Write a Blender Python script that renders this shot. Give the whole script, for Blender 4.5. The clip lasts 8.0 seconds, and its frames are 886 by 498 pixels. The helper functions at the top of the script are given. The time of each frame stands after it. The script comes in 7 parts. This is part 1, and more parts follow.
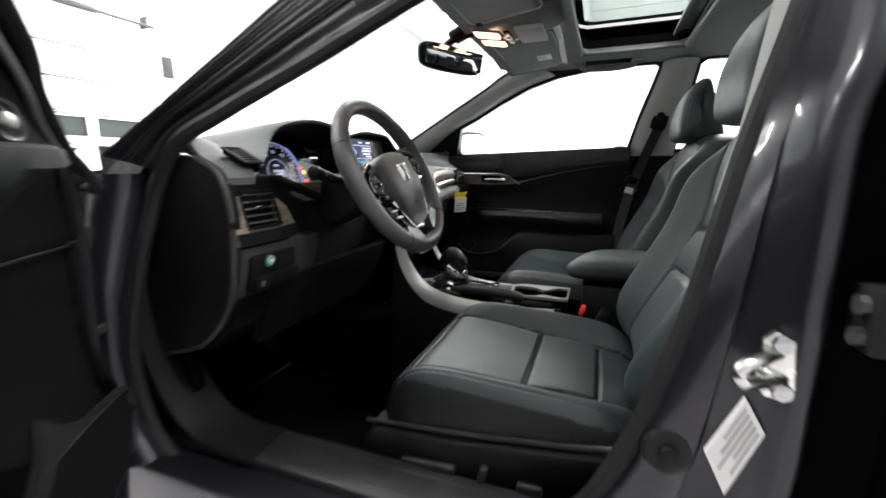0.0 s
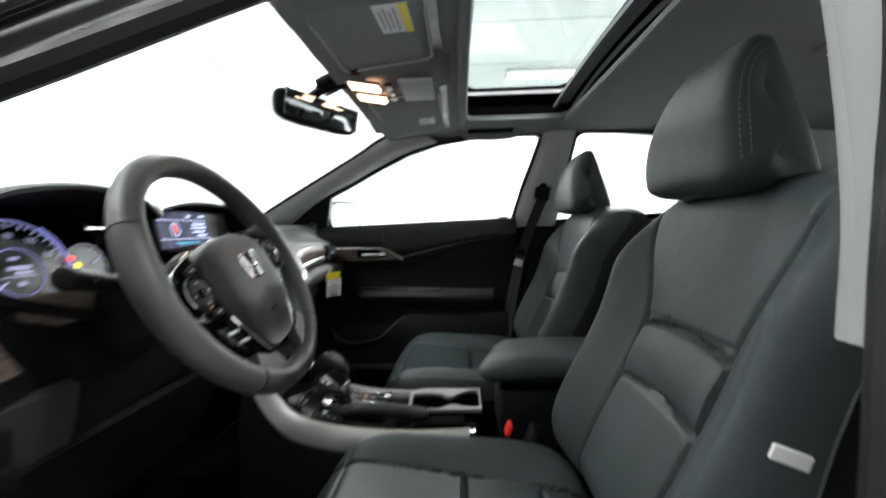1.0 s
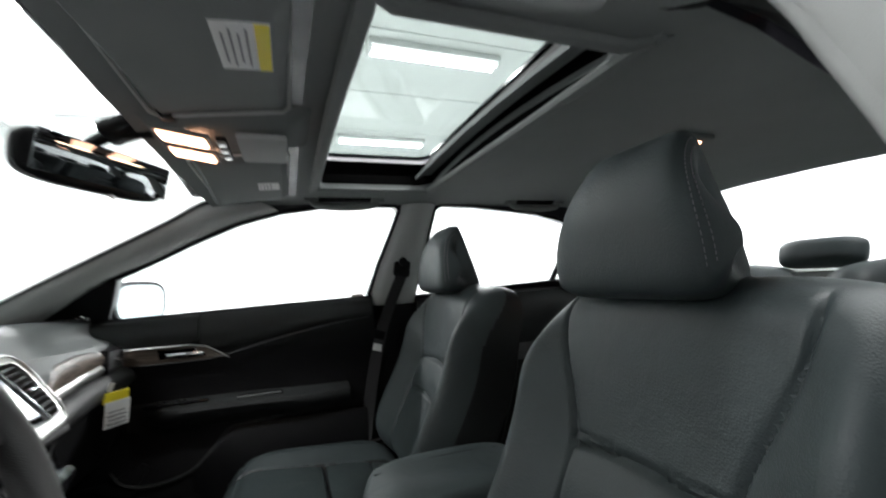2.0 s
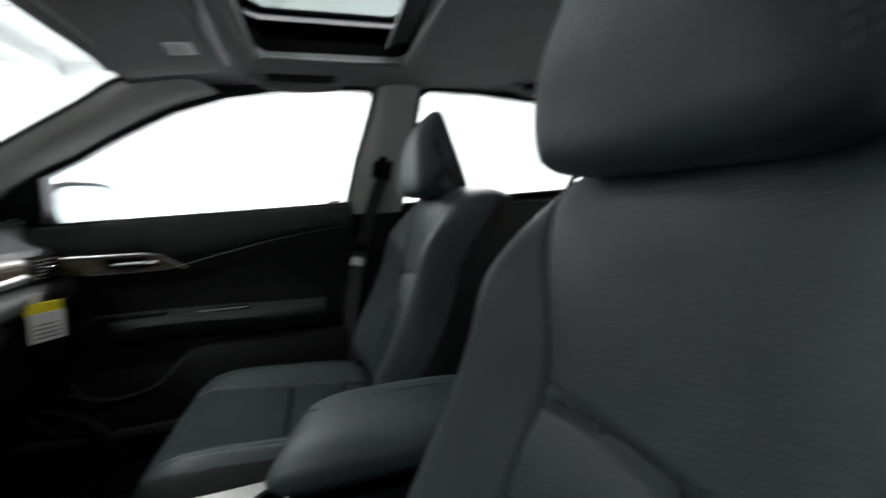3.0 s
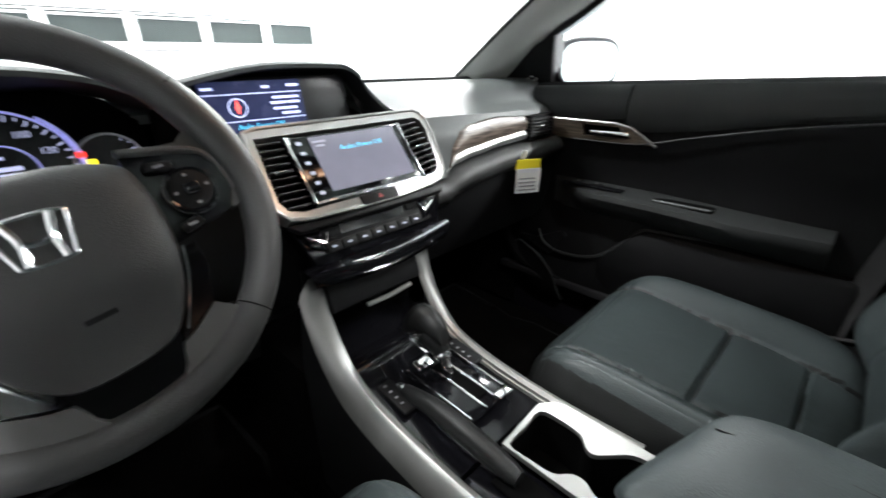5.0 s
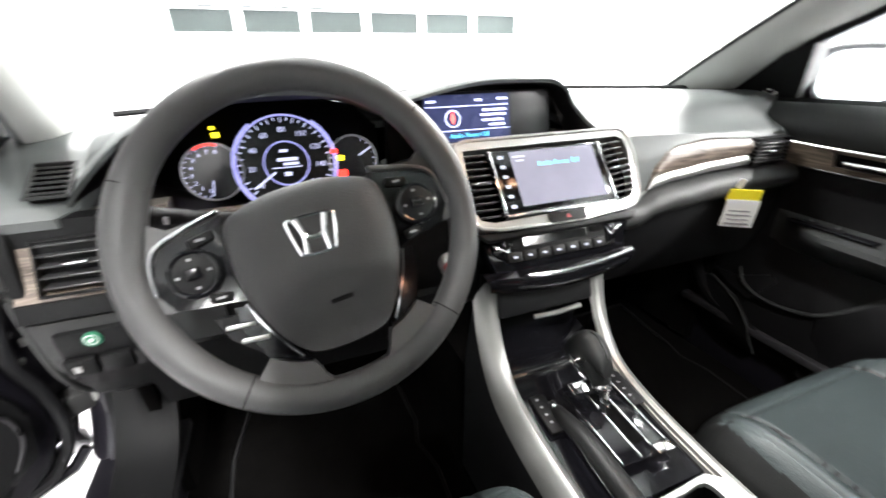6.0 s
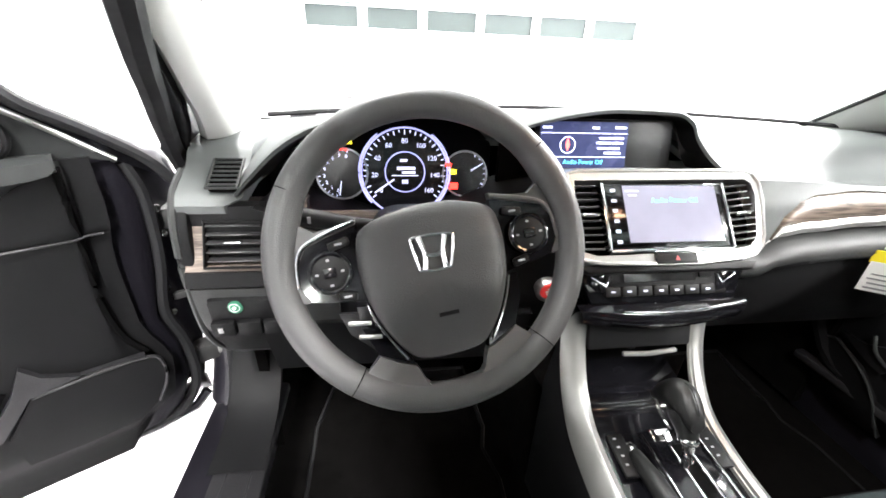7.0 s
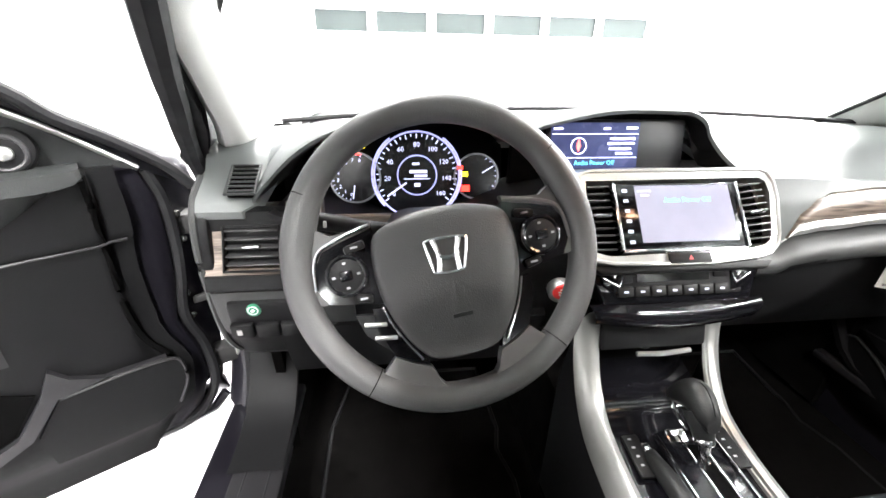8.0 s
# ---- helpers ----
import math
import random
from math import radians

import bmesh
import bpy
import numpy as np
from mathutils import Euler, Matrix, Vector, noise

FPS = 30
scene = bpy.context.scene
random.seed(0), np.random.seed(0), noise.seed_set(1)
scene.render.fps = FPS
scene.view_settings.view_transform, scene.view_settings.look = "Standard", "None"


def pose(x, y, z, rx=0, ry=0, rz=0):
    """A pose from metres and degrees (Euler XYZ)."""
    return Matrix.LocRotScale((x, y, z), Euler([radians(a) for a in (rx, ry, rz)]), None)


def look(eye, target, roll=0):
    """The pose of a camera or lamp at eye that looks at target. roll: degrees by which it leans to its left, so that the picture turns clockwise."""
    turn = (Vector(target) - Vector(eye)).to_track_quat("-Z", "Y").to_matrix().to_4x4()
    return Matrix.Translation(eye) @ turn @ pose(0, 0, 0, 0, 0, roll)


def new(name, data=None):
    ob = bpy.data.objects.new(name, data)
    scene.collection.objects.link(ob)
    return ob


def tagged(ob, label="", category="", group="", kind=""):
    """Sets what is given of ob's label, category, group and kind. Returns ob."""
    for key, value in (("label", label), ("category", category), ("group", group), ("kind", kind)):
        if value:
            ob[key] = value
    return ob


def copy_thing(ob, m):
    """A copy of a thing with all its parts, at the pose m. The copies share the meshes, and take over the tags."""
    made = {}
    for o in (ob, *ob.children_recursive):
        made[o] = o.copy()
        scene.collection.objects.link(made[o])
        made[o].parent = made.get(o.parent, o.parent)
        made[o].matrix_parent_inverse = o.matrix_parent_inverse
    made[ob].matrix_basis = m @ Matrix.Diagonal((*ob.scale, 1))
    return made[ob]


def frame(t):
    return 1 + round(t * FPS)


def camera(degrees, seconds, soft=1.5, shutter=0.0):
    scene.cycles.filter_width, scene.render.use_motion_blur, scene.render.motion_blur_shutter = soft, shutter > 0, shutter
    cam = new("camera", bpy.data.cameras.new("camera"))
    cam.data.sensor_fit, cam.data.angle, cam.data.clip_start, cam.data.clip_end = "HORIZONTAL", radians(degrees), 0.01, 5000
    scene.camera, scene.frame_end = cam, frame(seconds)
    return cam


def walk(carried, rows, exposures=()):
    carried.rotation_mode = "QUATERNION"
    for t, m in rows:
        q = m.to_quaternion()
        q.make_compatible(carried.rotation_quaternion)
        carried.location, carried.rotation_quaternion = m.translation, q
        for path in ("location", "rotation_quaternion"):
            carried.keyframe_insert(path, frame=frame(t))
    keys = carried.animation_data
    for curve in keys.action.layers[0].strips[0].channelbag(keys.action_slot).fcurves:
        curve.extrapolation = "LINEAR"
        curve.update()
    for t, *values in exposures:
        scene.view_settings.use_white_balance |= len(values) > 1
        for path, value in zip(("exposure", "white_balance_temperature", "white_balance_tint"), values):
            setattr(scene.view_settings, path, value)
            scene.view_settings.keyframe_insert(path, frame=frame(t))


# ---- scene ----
cam = camera(93.5, 8.0, 1.6, 0.5)
PATH = [
    (0, (-1.213, -0.414, 0.901), (0.622, 0.277, 0.504), -0.4),
    (0.5, (-1.057, -0.339, 0.905), (0.872, 0.082, 0.592), -0.5),
    (1, (-0.951, -0.306, 0.931), (1.044, -0.217, 0.831), -1.3),
    (1.5, (-0.856, -0.25, 0.975), (1.096, -0.594, 1.243), -3.9),
    (1.7, (-0.812, -0.242, 1.001), (1.084, -0.798, 1.313), -4.6),
    (2.8, (-0.627, -0.374, 0.979), (1.179, -1.218, 0.807), -2.5),
    (3, (-0.586, -0.424, 0.951), (1.322, -0.983, 0.731), -2.8),
    (3.5, (-0.505, -0.42, 0.948), (1.438, -0.366, 0.476), -3.7),
    (4, (-0.433, -0.422, 0.969), (1.375, 0.153, 0.334), -0.4),
    (4.5, (-0.388, -0.405, 0.971), (1.234, 0.53, 0.267), -1.5),
    (5, (-0.369, -0.416, 0.997), (0.916, 0.883, 0.184), -1.2),
    (5.2, (-0.367, -0.407, 1.003), (0.808, 1.005, 0.213), -3.1),
    (6.3, (-0.412, -0.401, 1.059), (0.076, 1.331, 0.188), 0.8),
    (6.5, (-0.419, -0.405, 1.068), (-0.004, 1.346, 0.194), 1.0),
    (7, (-0.433, -0.405, 1.08), (-0.149, 1.377, 0.217), 2.6),
    (7.5, (-0.439, -0.412, 1.083), (-0.196, 1.379, 0.226), 2.1),
    (8, (-0.437, -0.411, 1.084), (-0.204, 1.38, 0.226), 1.3),
]
EXPOSURES = [(0, 0.8, 6450, 9.5), (1.0, 0.75, 6250, 7.5), (1.5, 0.65, 6250, 7.5), (3, 0.2, 6250, 7.5), (4.0, 0.6, 6250, 7.5), (4.5, 0.95, 6250, 7), (5.2, 1.4, 6300, 8), (6.3, 2.35, 6500, 10), (8, 2.6, 6500, 10.5)]
walk(cam, [(t, look(eye, target, roll)) for t, eye, target, roll in PATH], EXPOSURES)

# ==== world, lamps ====
world = bpy.data.worlds.new("world")
scene.world = world
world.use_nodes = True
world.node_tree.nodes["Background"].inputs[0].default_value = (0.75, 0.82, 0.9, 1)
world.node_tree.nodes["Background"].inputs[1].default_value = 0.15

CEILING = 3.6
LAMP_WATTS = {-0.9: 62.0, 3.5: 150.0, 6.4: 100.0}
LAMPS = [(x, y) for x in (-0.9, 3.5, 6.4) for y in (-5.6, -1.9, 1.9, 4.9)]
for x, y in LAMPS:
    lamp = bpy.data.lights.new("tube_light", "AREA")
    lamp.shape, lamp.size, lamp.size_y = "RECTANGLE", 0.22, 1.5
    lamp.energy, lamp.color = LAMP_WATTS[x] * (0.45 if x == 3.5 and y > 4 else 1.0), (1.0, 0.985, 0.97)
    new("tube_light", lamp).matrix_world = pose(x, y, CEILING - 0.135)
for x in (-0.055, 0.055):
    lamp = bpy.data.lights.new("map_light", "AREA")
    lamp.shape, lamp.size, lamp.size_y = "RECTANGLE", 0.07, 0.025
    lamp.energy, lamp.color = 0.05, (1.0, 0.70, 0.45)
    new("map_light", lamp).matrix_world = pose(x, -0.115, 1.232)


# ==== mesh tools ====
def part(name, bm, material, parent=None, label="", sharp=38):
    """Links a bmesh as one smooth-shaded mesh object."""
    me = bpy.data.meshes.new(name)
    bm.to_mesh(me)
    bm.free()
    for m in (material if isinstance(material, (list, tuple)) else [material]):
        me.materials.append(m)
    me.polygons.foreach_set("use_smooth", [True] * len(me.polygons))
    me.set_sharp_from_angle(angle=radians(sharp))
    ob = new(name, me)
    if parent is not None:
        ob.parent = parent
    if label:
        ob["label"] = label
    return ob


def thing(name, label, category, group="", kind="", at=(0, 0, 0)):
    ob = new(name)
    ob.empty_display_size = 0.05
    ob.location = at
    return tagged(ob, label, category, group, kind)


def merge(bm, other, m=None):
    """Adds one bmesh to another."""
    if m is not None:
        bmesh.ops.transform(other, matrix=m, verts=other.verts)
    me = bpy.data.meshes.new("tmp")
    other.to_mesh(me)
    other.free()
    bm.from_mesh(me)
    bpy.data.meshes.remove(me)
    return bm


def box(size, at=(0, 0, 0), bevel=0.003, seg=2, rot=(0, 0, 0), into=None):
    """A box with rounded edges."""
    bm = bmesh.new()
    bmesh.ops.create_cube(bm, size=1)
    bmesh.ops.scale(bm, vec=size, verts=bm.verts)
    bevel = min(bevel, min(size) * 0.49)
    if bevel > 0:
        bmesh.ops.bevel(bm, geom=bm.edges[:], offset=bevel, segments=seg, profile=0.5, affect="EDGES", clamp_overlap=True)
    bmesh.ops.transform(bm, matrix=pose(*at, *rot), verts=bm.verts)
    return bm if into is None else merge(into, bm)


def cyl(radius, depth, at=(0, 0, 0), rot=(0, 0, 0), seg=24, bevel=0.0, top=None, into=None):
    """A cylinder or cone along its own z, with rounded rims."""
    bm = bmesh.new()
    bmesh.ops.create_cone(bm, cap_ends=True, segments=seg, radius1=radius, radius2=radius if top is None else top, depth=depth)
    if bevel > 0:
        rims = [e for e in bm.edges if abs(e.verts[0].co.z - e.verts[1].co.z) < 1e-6]
        bmesh.ops.bevel(bm, geom=rims, offset=bevel, segments=2, profile=0.5, affect="EDGES", clamp_overlap=True)
    bmesh.ops.transform(bm, matrix=pose(*at, *rot), verts=bm.verts)
    return bm if into is None else merge(into, bm)


def ring(major, minor, at=(0, 0, 0), rot=(0, 0, 0), seg=40, sides=10, flat=1.0, into=None):
    """A torus about its own z."""
    rows = []
    for i in range(seg):
        a = 2 * math.pi * i / seg
        rows.append([((major + minor * math.cos(b)) * math.cos(a), (major + minor * math.cos(b)) * math.sin(a), flat * minor * math.sin(b))
                     for b in (2 * math.pi * j / sides for j in range(sides))])
    bm = loft(rows, wrap_u=True, wrap_v=True)
    bmesh.ops.transform(bm, matrix=pose(*at, *rot), verts=bm.verts)
    return bm if into is None else merge(into, bm)


def loft(rows, wrap_u=False, wrap_v=False, caps=False, into=None):
    """A skin over rows of points; wrap_u joins last row to first, wrap_v closes each row, caps fill the two ends."""
    bm = bmesh.new()
    grid = [[bm.verts.new(p) for p in row] for row in rows]
    n, k = len(rows), len(rows[0])
    for i in range(n if wrap_u else n - 1):
        a, b = grid[i], grid[(i + 1) % n]
        for j in range(k if wrap_v else k - 1):
            bm.faces.new((a[j], a[(j + 1) % k], b[(j + 1) % k], b[j]))
    if caps:
        bm.faces.new(grid[0])
        bm.faces.new(grid[-1])
    bmesh.ops.recalc_face_normals(bm, faces=bm.faces)
    return bm if into is None else merge(into, bm)


def thick(bm, way):
    """Gives a skin a thickness, drawn out along the vector way."""
    made = bmesh.ops.extrude_face_region(bm, geom=bm.faces[:], use_keep_orig=True)
    bmesh.ops.translate(bm, vec=way, verts=[g for g in made["geom"] if isinstance(g, bmesh.types.BMVert)])
    bmesh.ops.recalc_face_normals(bm, faces=bm.faces)
    return bm


def spline(points, n):
    """A smooth line through the points, n steps between each two (Catmull-Rom)."""
    p = [Vector(q) for q in points]
    p = [2 * p[0] - p[1]] + p + [2 * p[-1] - p[-2]]
    out = []
    for i in range(1, len(p) - 2):
        for s in range(n):
            t = s / n
            a, b, c, d = p[i - 1], p[i], p[i + 1], p[i + 2]
            out.append(0.5 * (2 * b + (c - a) * t + (2 * a - 5 * b + 4 * c - d) * t * t + (3 * b - a - 3 * c + d) * t ** 3))
    out.append(p[-2])
    return out


def sweep(path, radius, sides=8, squash=1.0, up=(0, 0, 1), caps=True, wrap=False, into=None):
    """A tube along a path; radius is a number or one per point; squash flattens it along up."""
    path = [Vector(q) for q in path]
    rows = []
    for i, p in enumerate(path):
        if wrap:
            d = path[(i + 1) % len(path)] - path[i - 1]
        else:
            d = path[min(i + 1, len(path) - 1)] - path[max(i - 1, 0)]
        d.normalize()
        s = d.cross(Vector(up))
        if s.length < 1e-4:
            s = d.cross(Vector((1, 0, 0)))
        s.normalize()
        u = s.cross(d)
        r = radius[i] if isinstance(radius, (list, tuple)) else radius
        rows.append([p + r * (math.cos(a) * s + squash * math.sin(a) * u) for a in (2 * math.pi * j / sides for j in range(sides))])
    return loft(rows, wrap_u=wrap, wrap_v=True, caps=caps and not wrap, into=into)


def prism(poly, lo, hi, axis="x", bevel=0.0, into=None):
    """A polygon drawn out along an axis. axis x: points are (y, z); y: (x, z); z: (x, y)."""
    put = {"x": lambda a, b, c: (c, a, b), "y": lambda a, b, c: (a, c, b), "z": lambda a, b, c: (a, b, c)}[axis]
    bm = bmesh.new()
    f1 = bm.faces.new([bm.verts.new(put(a, b, lo)) for a, b in poly])
    f2 = bm.faces.new([bm.verts.new(put(a, b, hi)) for a, b in reversed(poly)])
    n = len(poly)
    v1, v2 = list(f1.verts), list(reversed(list(f2.verts)))
    for i in range(n):
        bm.faces.new((v1[(i + 1) % n], v1[i], v2[i], v2[(i + 1) % n]))
    bmesh.ops.recalc_face_normals(bm, faces=bm.faces)
    if bevel > 0:
        bmesh.ops.bevel(bm, geom=bm.edges[:], offset=bevel, segments=2, profile=0.5, affect="EDGES", clamp_overlap=True)
    return bm if into is None else merge(into, bm)


def plate(outer, holes, put, depth, cut=0.0):
    """A flat sheet with holes, bent by put(a, b), drawn out along the vector depth. cut: the longest edge, for sheets that bend."""
    from mathutils.geometry import delaunay_2d_cdt
    def finer(loop):
        if not cut:
            return [Vector(p) for p in loop]
        out = []
        for i, p in enumerate(loop):
            a, b = Vector(p), Vector(loop[(i + 1) % len(loop)])
            k = max(1, math.ceil((b - a).length / cut))
            out += [a.lerp(b, j / k) for j in range(k)]
        return out
    loops = [finer(outer)] + [finer(h) for h in holes]
    pts, edges = [], []
    for lp in loops:
        s = len(pts)
        pts += lp
        edges += [(s + i, s + (i + 1) % len(lp)) for i in range(len(lp))]
    def inside(p, lp):
        hit = False
        for i in range(len(lp)):
            a, b = lp[i], lp[i - 1]
            if (a.y > p.y) != (b.y > p.y) and p.x < (b.x - a.x) * (p.y - a.y) / (b.y - a.y) + a.x:
                hit = not hit
        return hit
    if cut:
        xs, ys = [p.x for p in loops[0]], [p.y for p in loops[0]]
        nx, ny = int((max(xs) - min(xs)) / cut) + 1, int((max(ys) - min(ys)) / cut) + 1
        for i in range(1, nx):
            for j in range(1, ny):
                q = Vector((min(xs) + i * cut, min(ys) + j * cut))
                if inside(q, loops[0]) and not any(inside(q, h) for h in loops[1:]) and min((q - w).length for w in pts[:sum(map(len, loops))]) > cut * 0.4:
                    pts.append(q)
    verts, _, faces, *_ = delaunay_2d_cdt(pts, edges, [], 0, 1e-6)
    bm = bmesh.new()
    vs = [bm.verts.new(put(v.x, v.y)) for v in verts]
    for f in faces:
        c = sum((verts[i] for i in f), Vector((0, 0))) / len(f)
        if inside(c, loops[0]) and not any(inside(c, h) for h in loops[1:]):
            bm.faces.new([vs[i] for i in f])
    bmesh.ops.delete(bm, geom=[v for v in bm.verts if not v.link_faces], context="VERTS")
    return thick(bm, depth)


def flip(bm):
    """Mirrors a bmesh to the other side of the car."""
    bmesh.ops.scale(bm, vec=(-1, 1, 1), verts=bm.verts)
    bmesh.ops.reverse_faces(bm, faces=bm.faces)
    return bm


def pad(half_x, half_y, height, nx=28, ny=28, square=4.0, edge=0.25, shape=None, base=0.0):
    """A stuffed cushion lying on z = base: rounded outline, rounded rim; shape(u, v) adds to its top height."""
    rows = []
    for j in range(ny + 1):
        v = -1 + 2 * j / ny
        row = []
        for i in range(nx + 1):
            u = -1 + 2 * i / nx
            a, b = math.sin(u * math.pi / 2), math.sin(v * math.pi / 2)
            k = (abs(a) ** square + abs(b) ** square) ** (1 / square)
            m = max(abs(a), abs(b), 1e-9)
            x, y = a * m / max(k, 1e-9), b * m / max(k, 1e-9)
            r = min(1.0, m)
            fall = 1.0 if r < 1 - edge else math.sqrt(max(0.0, 1 - ((r - 1 + edge) / edge) ** 2))
            z = base + (height + (shape(x, y) if shape else 0.0)) * fall
            row.append((x * half_x, y * half_y, z))
        rows.append(row)
    return loft(rows)


def blend(x, a, b):
    t = min(1.0, max(0.0, (x - a) / (b - a)))
    return t * t * (3 - 2 * t)


# ==== materials ====
def mat(name, color, rough=0.5, metal=0.0, spec=0.5, grain=0.0, size=400.0, vary=0.08, blotch=6.0, coat=0.0, emit=0.0, sheen=0.0, wrinkle=0.0):
    """A surface with fine bumps (grain, at size per metre) and a slow change of tone and gloss (vary, at blotch per metre)."""
    m = bpy.data.materials.new(name)
    m.use_nodes = True
    nt = m.node_tree
    b = nt.nodes["Principled BSDF"]
    b.inputs["Base Color"].default_value = (*color, 1)
    b.inputs["Roughness"].default_value = rough
    b.inputs["Metallic"].default_value = metal
    b.inputs["Specular IOR Level"].default_value = spec
    b.inputs["Coat Weight"].default_value = coat
    b.inputs["Coat Roughness"].default_value = 0.06
    b.inputs["Sheen Weight"].default_value = sheen
    co = nt.nodes.new("ShaderNodeTexCoord")
    if vary > 0:
        n = nt.nodes.new("ShaderNodeTexNoise")
        n.inputs["Scale"].default_value, n.inputs["Detail"].default_value = blotch, 5
        nt.links.new(co.outputs["Object"], n.inputs["Vector"])
        r = nt.nodes.new("ShaderNodeMapRange")
        r.inputs[1].default_value, r.inputs[2].default_value = 0.3, 0.7
        r.inputs[3].default_value, r.inputs[4].default_value = 1 - vary, 1 + vary
        nt.links.new(n.outputs["Fac"], r.inputs[0])
        mul = nt.nodes.new("ShaderNodeVectorMath")
        mul.operation = "SCALE"
        mul.inputs[0].default_value = color
        nt.links.new(r.outputs[0], mul.inputs["Scale"])
        nt.links.new(mul.outputs[0], b.inputs["Base Color"])
        rr = nt.nodes.new("ShaderNodeMath")
        rr.operation = "MULTIPLY"
        rr.inputs[1].default_value = rough
        nt.links.new(r.outputs[0], rr.inputs[0])
        nt.links.new(rr.outputs[0], b.inputs["Roughness"])
    if grain > 0:
        g = nt.nodes.new("ShaderNodeTexVoronoi")
        g.inputs["Scale"].default_value = size
        nt.links.new(co.outputs["Object"], g.inputs["Vector"])
        bump = nt.nodes.new("ShaderNodeBump")
        bump.inputs["Strength"].default_value, bump.inputs["Distance"].default_value = grain, 0.0006
        nt.links.new(g.outputs["Distance"], bump.inputs["Height"])
        nt.links.new(bump.outputs[0], b.inputs["Normal"])
        if wrinkle > 0:
            w = nt.nodes.new("ShaderNodeTexNoise")
            w.inputs["Scale"].default_value, w.inputs["Detail"].default_value, w.inputs["Distortion"].default_value = 16, 6, 0.8
            nt.links.new(co.outputs["Object"], w.inputs["Vector"])
            soft = nt.nodes.new("ShaderNodeBump")
            soft.inputs["Strength"].default_value, soft.inputs["Distance"].default_value = wrinkle, 0.010
            nt.links.new(w.outputs["Fac"], soft.inputs["Height"])
            nt.links.new(soft.outputs[0], bump.inputs["Normal"])
    if emit > 0:
        b.inputs["Emission Color"].default_value = (*color, 1)
        b.inputs["Emission Strength"].default_value = emit
    return m


def glass(name, tint=(1, 1, 1), gloss=1.0):
    m = bpy.data.materials.new(name)
    m.use_nodes = True
    nt = m.node_tree
    nt.nodes.remove(nt.nodes["Principled BSDF"])
    out = nt.nodes["Material Output"]
    t, g, mix, w, p, r = (nt.nodes.new(k) for k in ("ShaderNodeBsdfTransparent", "ShaderNodeBsdfGlossy", "ShaderNodeMixShader", "ShaderNodeLayerWeight", "ShaderNodeMath", "ShaderNodeMapRange"))
    t.inputs[0].default_value = (*tint, 1)
    g.inputs["Roughness"].default_value = 0.02
    w.inputs[0].default_value = 0.5
    p.operation = "POWER"
    p.inputs[1].default_value = 5.0
    r.inputs[3].default_value, r.inputs[4].default_value = 0.02 * gloss, 0.5 * gloss
    nt.links.new(w.outputs["Facing"], p.inputs[0])
    nt.links.new(p.outputs[0], r.inputs[0])
    nt.links.new(r.outputs[0], mix.inputs[0])
    nt.links.new(t.outputs[0], mix.inputs[1])
    nt.links.new(g.outputs[0], mix.inputs[2])
    nt.links.new(mix.outputs[0], out.inputs[0])
    return m


def wood_mat(name, dark, light, axis_scale=(6, 60, 60)):
    m = mat(name, dark, rough=0.36, coat=0.22, vary=0)
    nt = m.node_tree
    b = nt.nodes["Principled BSDF"]
    co = nt.nodes.new("ShaderNodeTexCoord")
    mp = nt.nodes.new("ShaderNodeMapping")
    mp.inputs["Scale"].default_value = axis_scale
    n = nt.nodes.new("ShaderNodeTexNoise")
    n.inputs["Scale"].default_value, n.inputs["Detail"].default_value, n.inputs["Distortion"].default_value = 2.2, 6, 1.2
    ramp = nt.nodes.new("ShaderNodeValToRGB")
    ramp.color_ramp.elements[0].position, ramp.color_ramp.elements[0].color = 0.35, (*dark, 1)
    ramp.color_ramp.elements[1].position, ramp.color_ramp.elements[1].color = 0.68, (*light, 1)
    nt.links.new(co.outputs["Object"], mp.inputs[0])
    nt.links.new(mp.outputs[0], n.inputs["Vector"])
    nt.links.new(n.outputs["Fac"], ramp.inputs[0])
    nt.links.new(ramp.outputs[0], b.inputs["Base Color"])
    return m


def paint_mat(name, color):
    m = mat(name, color, rough=0.30, metal=0.3, coat=0.45, spec=0.35, vary=0.05, blotch=3)
    nt = m.node_tree
    b = nt.nodes["Principled BSDF"]
    co = nt.nodes.new("ShaderNodeTexCoord")
    v = nt.nodes.new("ShaderNodeTexVoronoi")
    v.inputs["Scale"].default_value = 1500
    bump = nt.nodes.new("ShaderNodeBump")
    bump.inputs["Strength"].default_value, bump.inputs["Distance"].default_value = 0.12, 0.0003
    nt.links.new(co.outputs["Object"], v.inputs["Vector"])
    nt.links.new(v.outputs["Distance"], bump.inputs["Height"])
    nt.links.new(bump.outputs[0], b.inputs["Normal"])
    return m


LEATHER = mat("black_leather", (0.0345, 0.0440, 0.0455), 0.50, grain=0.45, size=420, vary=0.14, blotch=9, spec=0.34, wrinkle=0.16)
# Vinyl colour that also stands for the shade on the seats' steep sides.
LEATHER_SIDE = mat("vinyl_and_shaded_leather", (0.0090, 0.0095, 0.0095), 0.48, grain=0.30, size=420, vary=0.12, blotch=8, spec=0.3, wrinkle=0.08)
STITCH = mat("grey_thread", (0.16, 0.15, 0.16), 0.8, vary=0)
# Light on the dash top is in this colour; darker copies serve elsewhere.
SOFT = mat("lit_dash_skin", (0.085, 0.092, 0.091), 0.5, grain=0.35, size=650, vary=0.08, spec=0.45)
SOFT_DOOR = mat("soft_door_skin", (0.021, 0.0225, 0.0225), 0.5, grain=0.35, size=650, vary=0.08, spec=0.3)
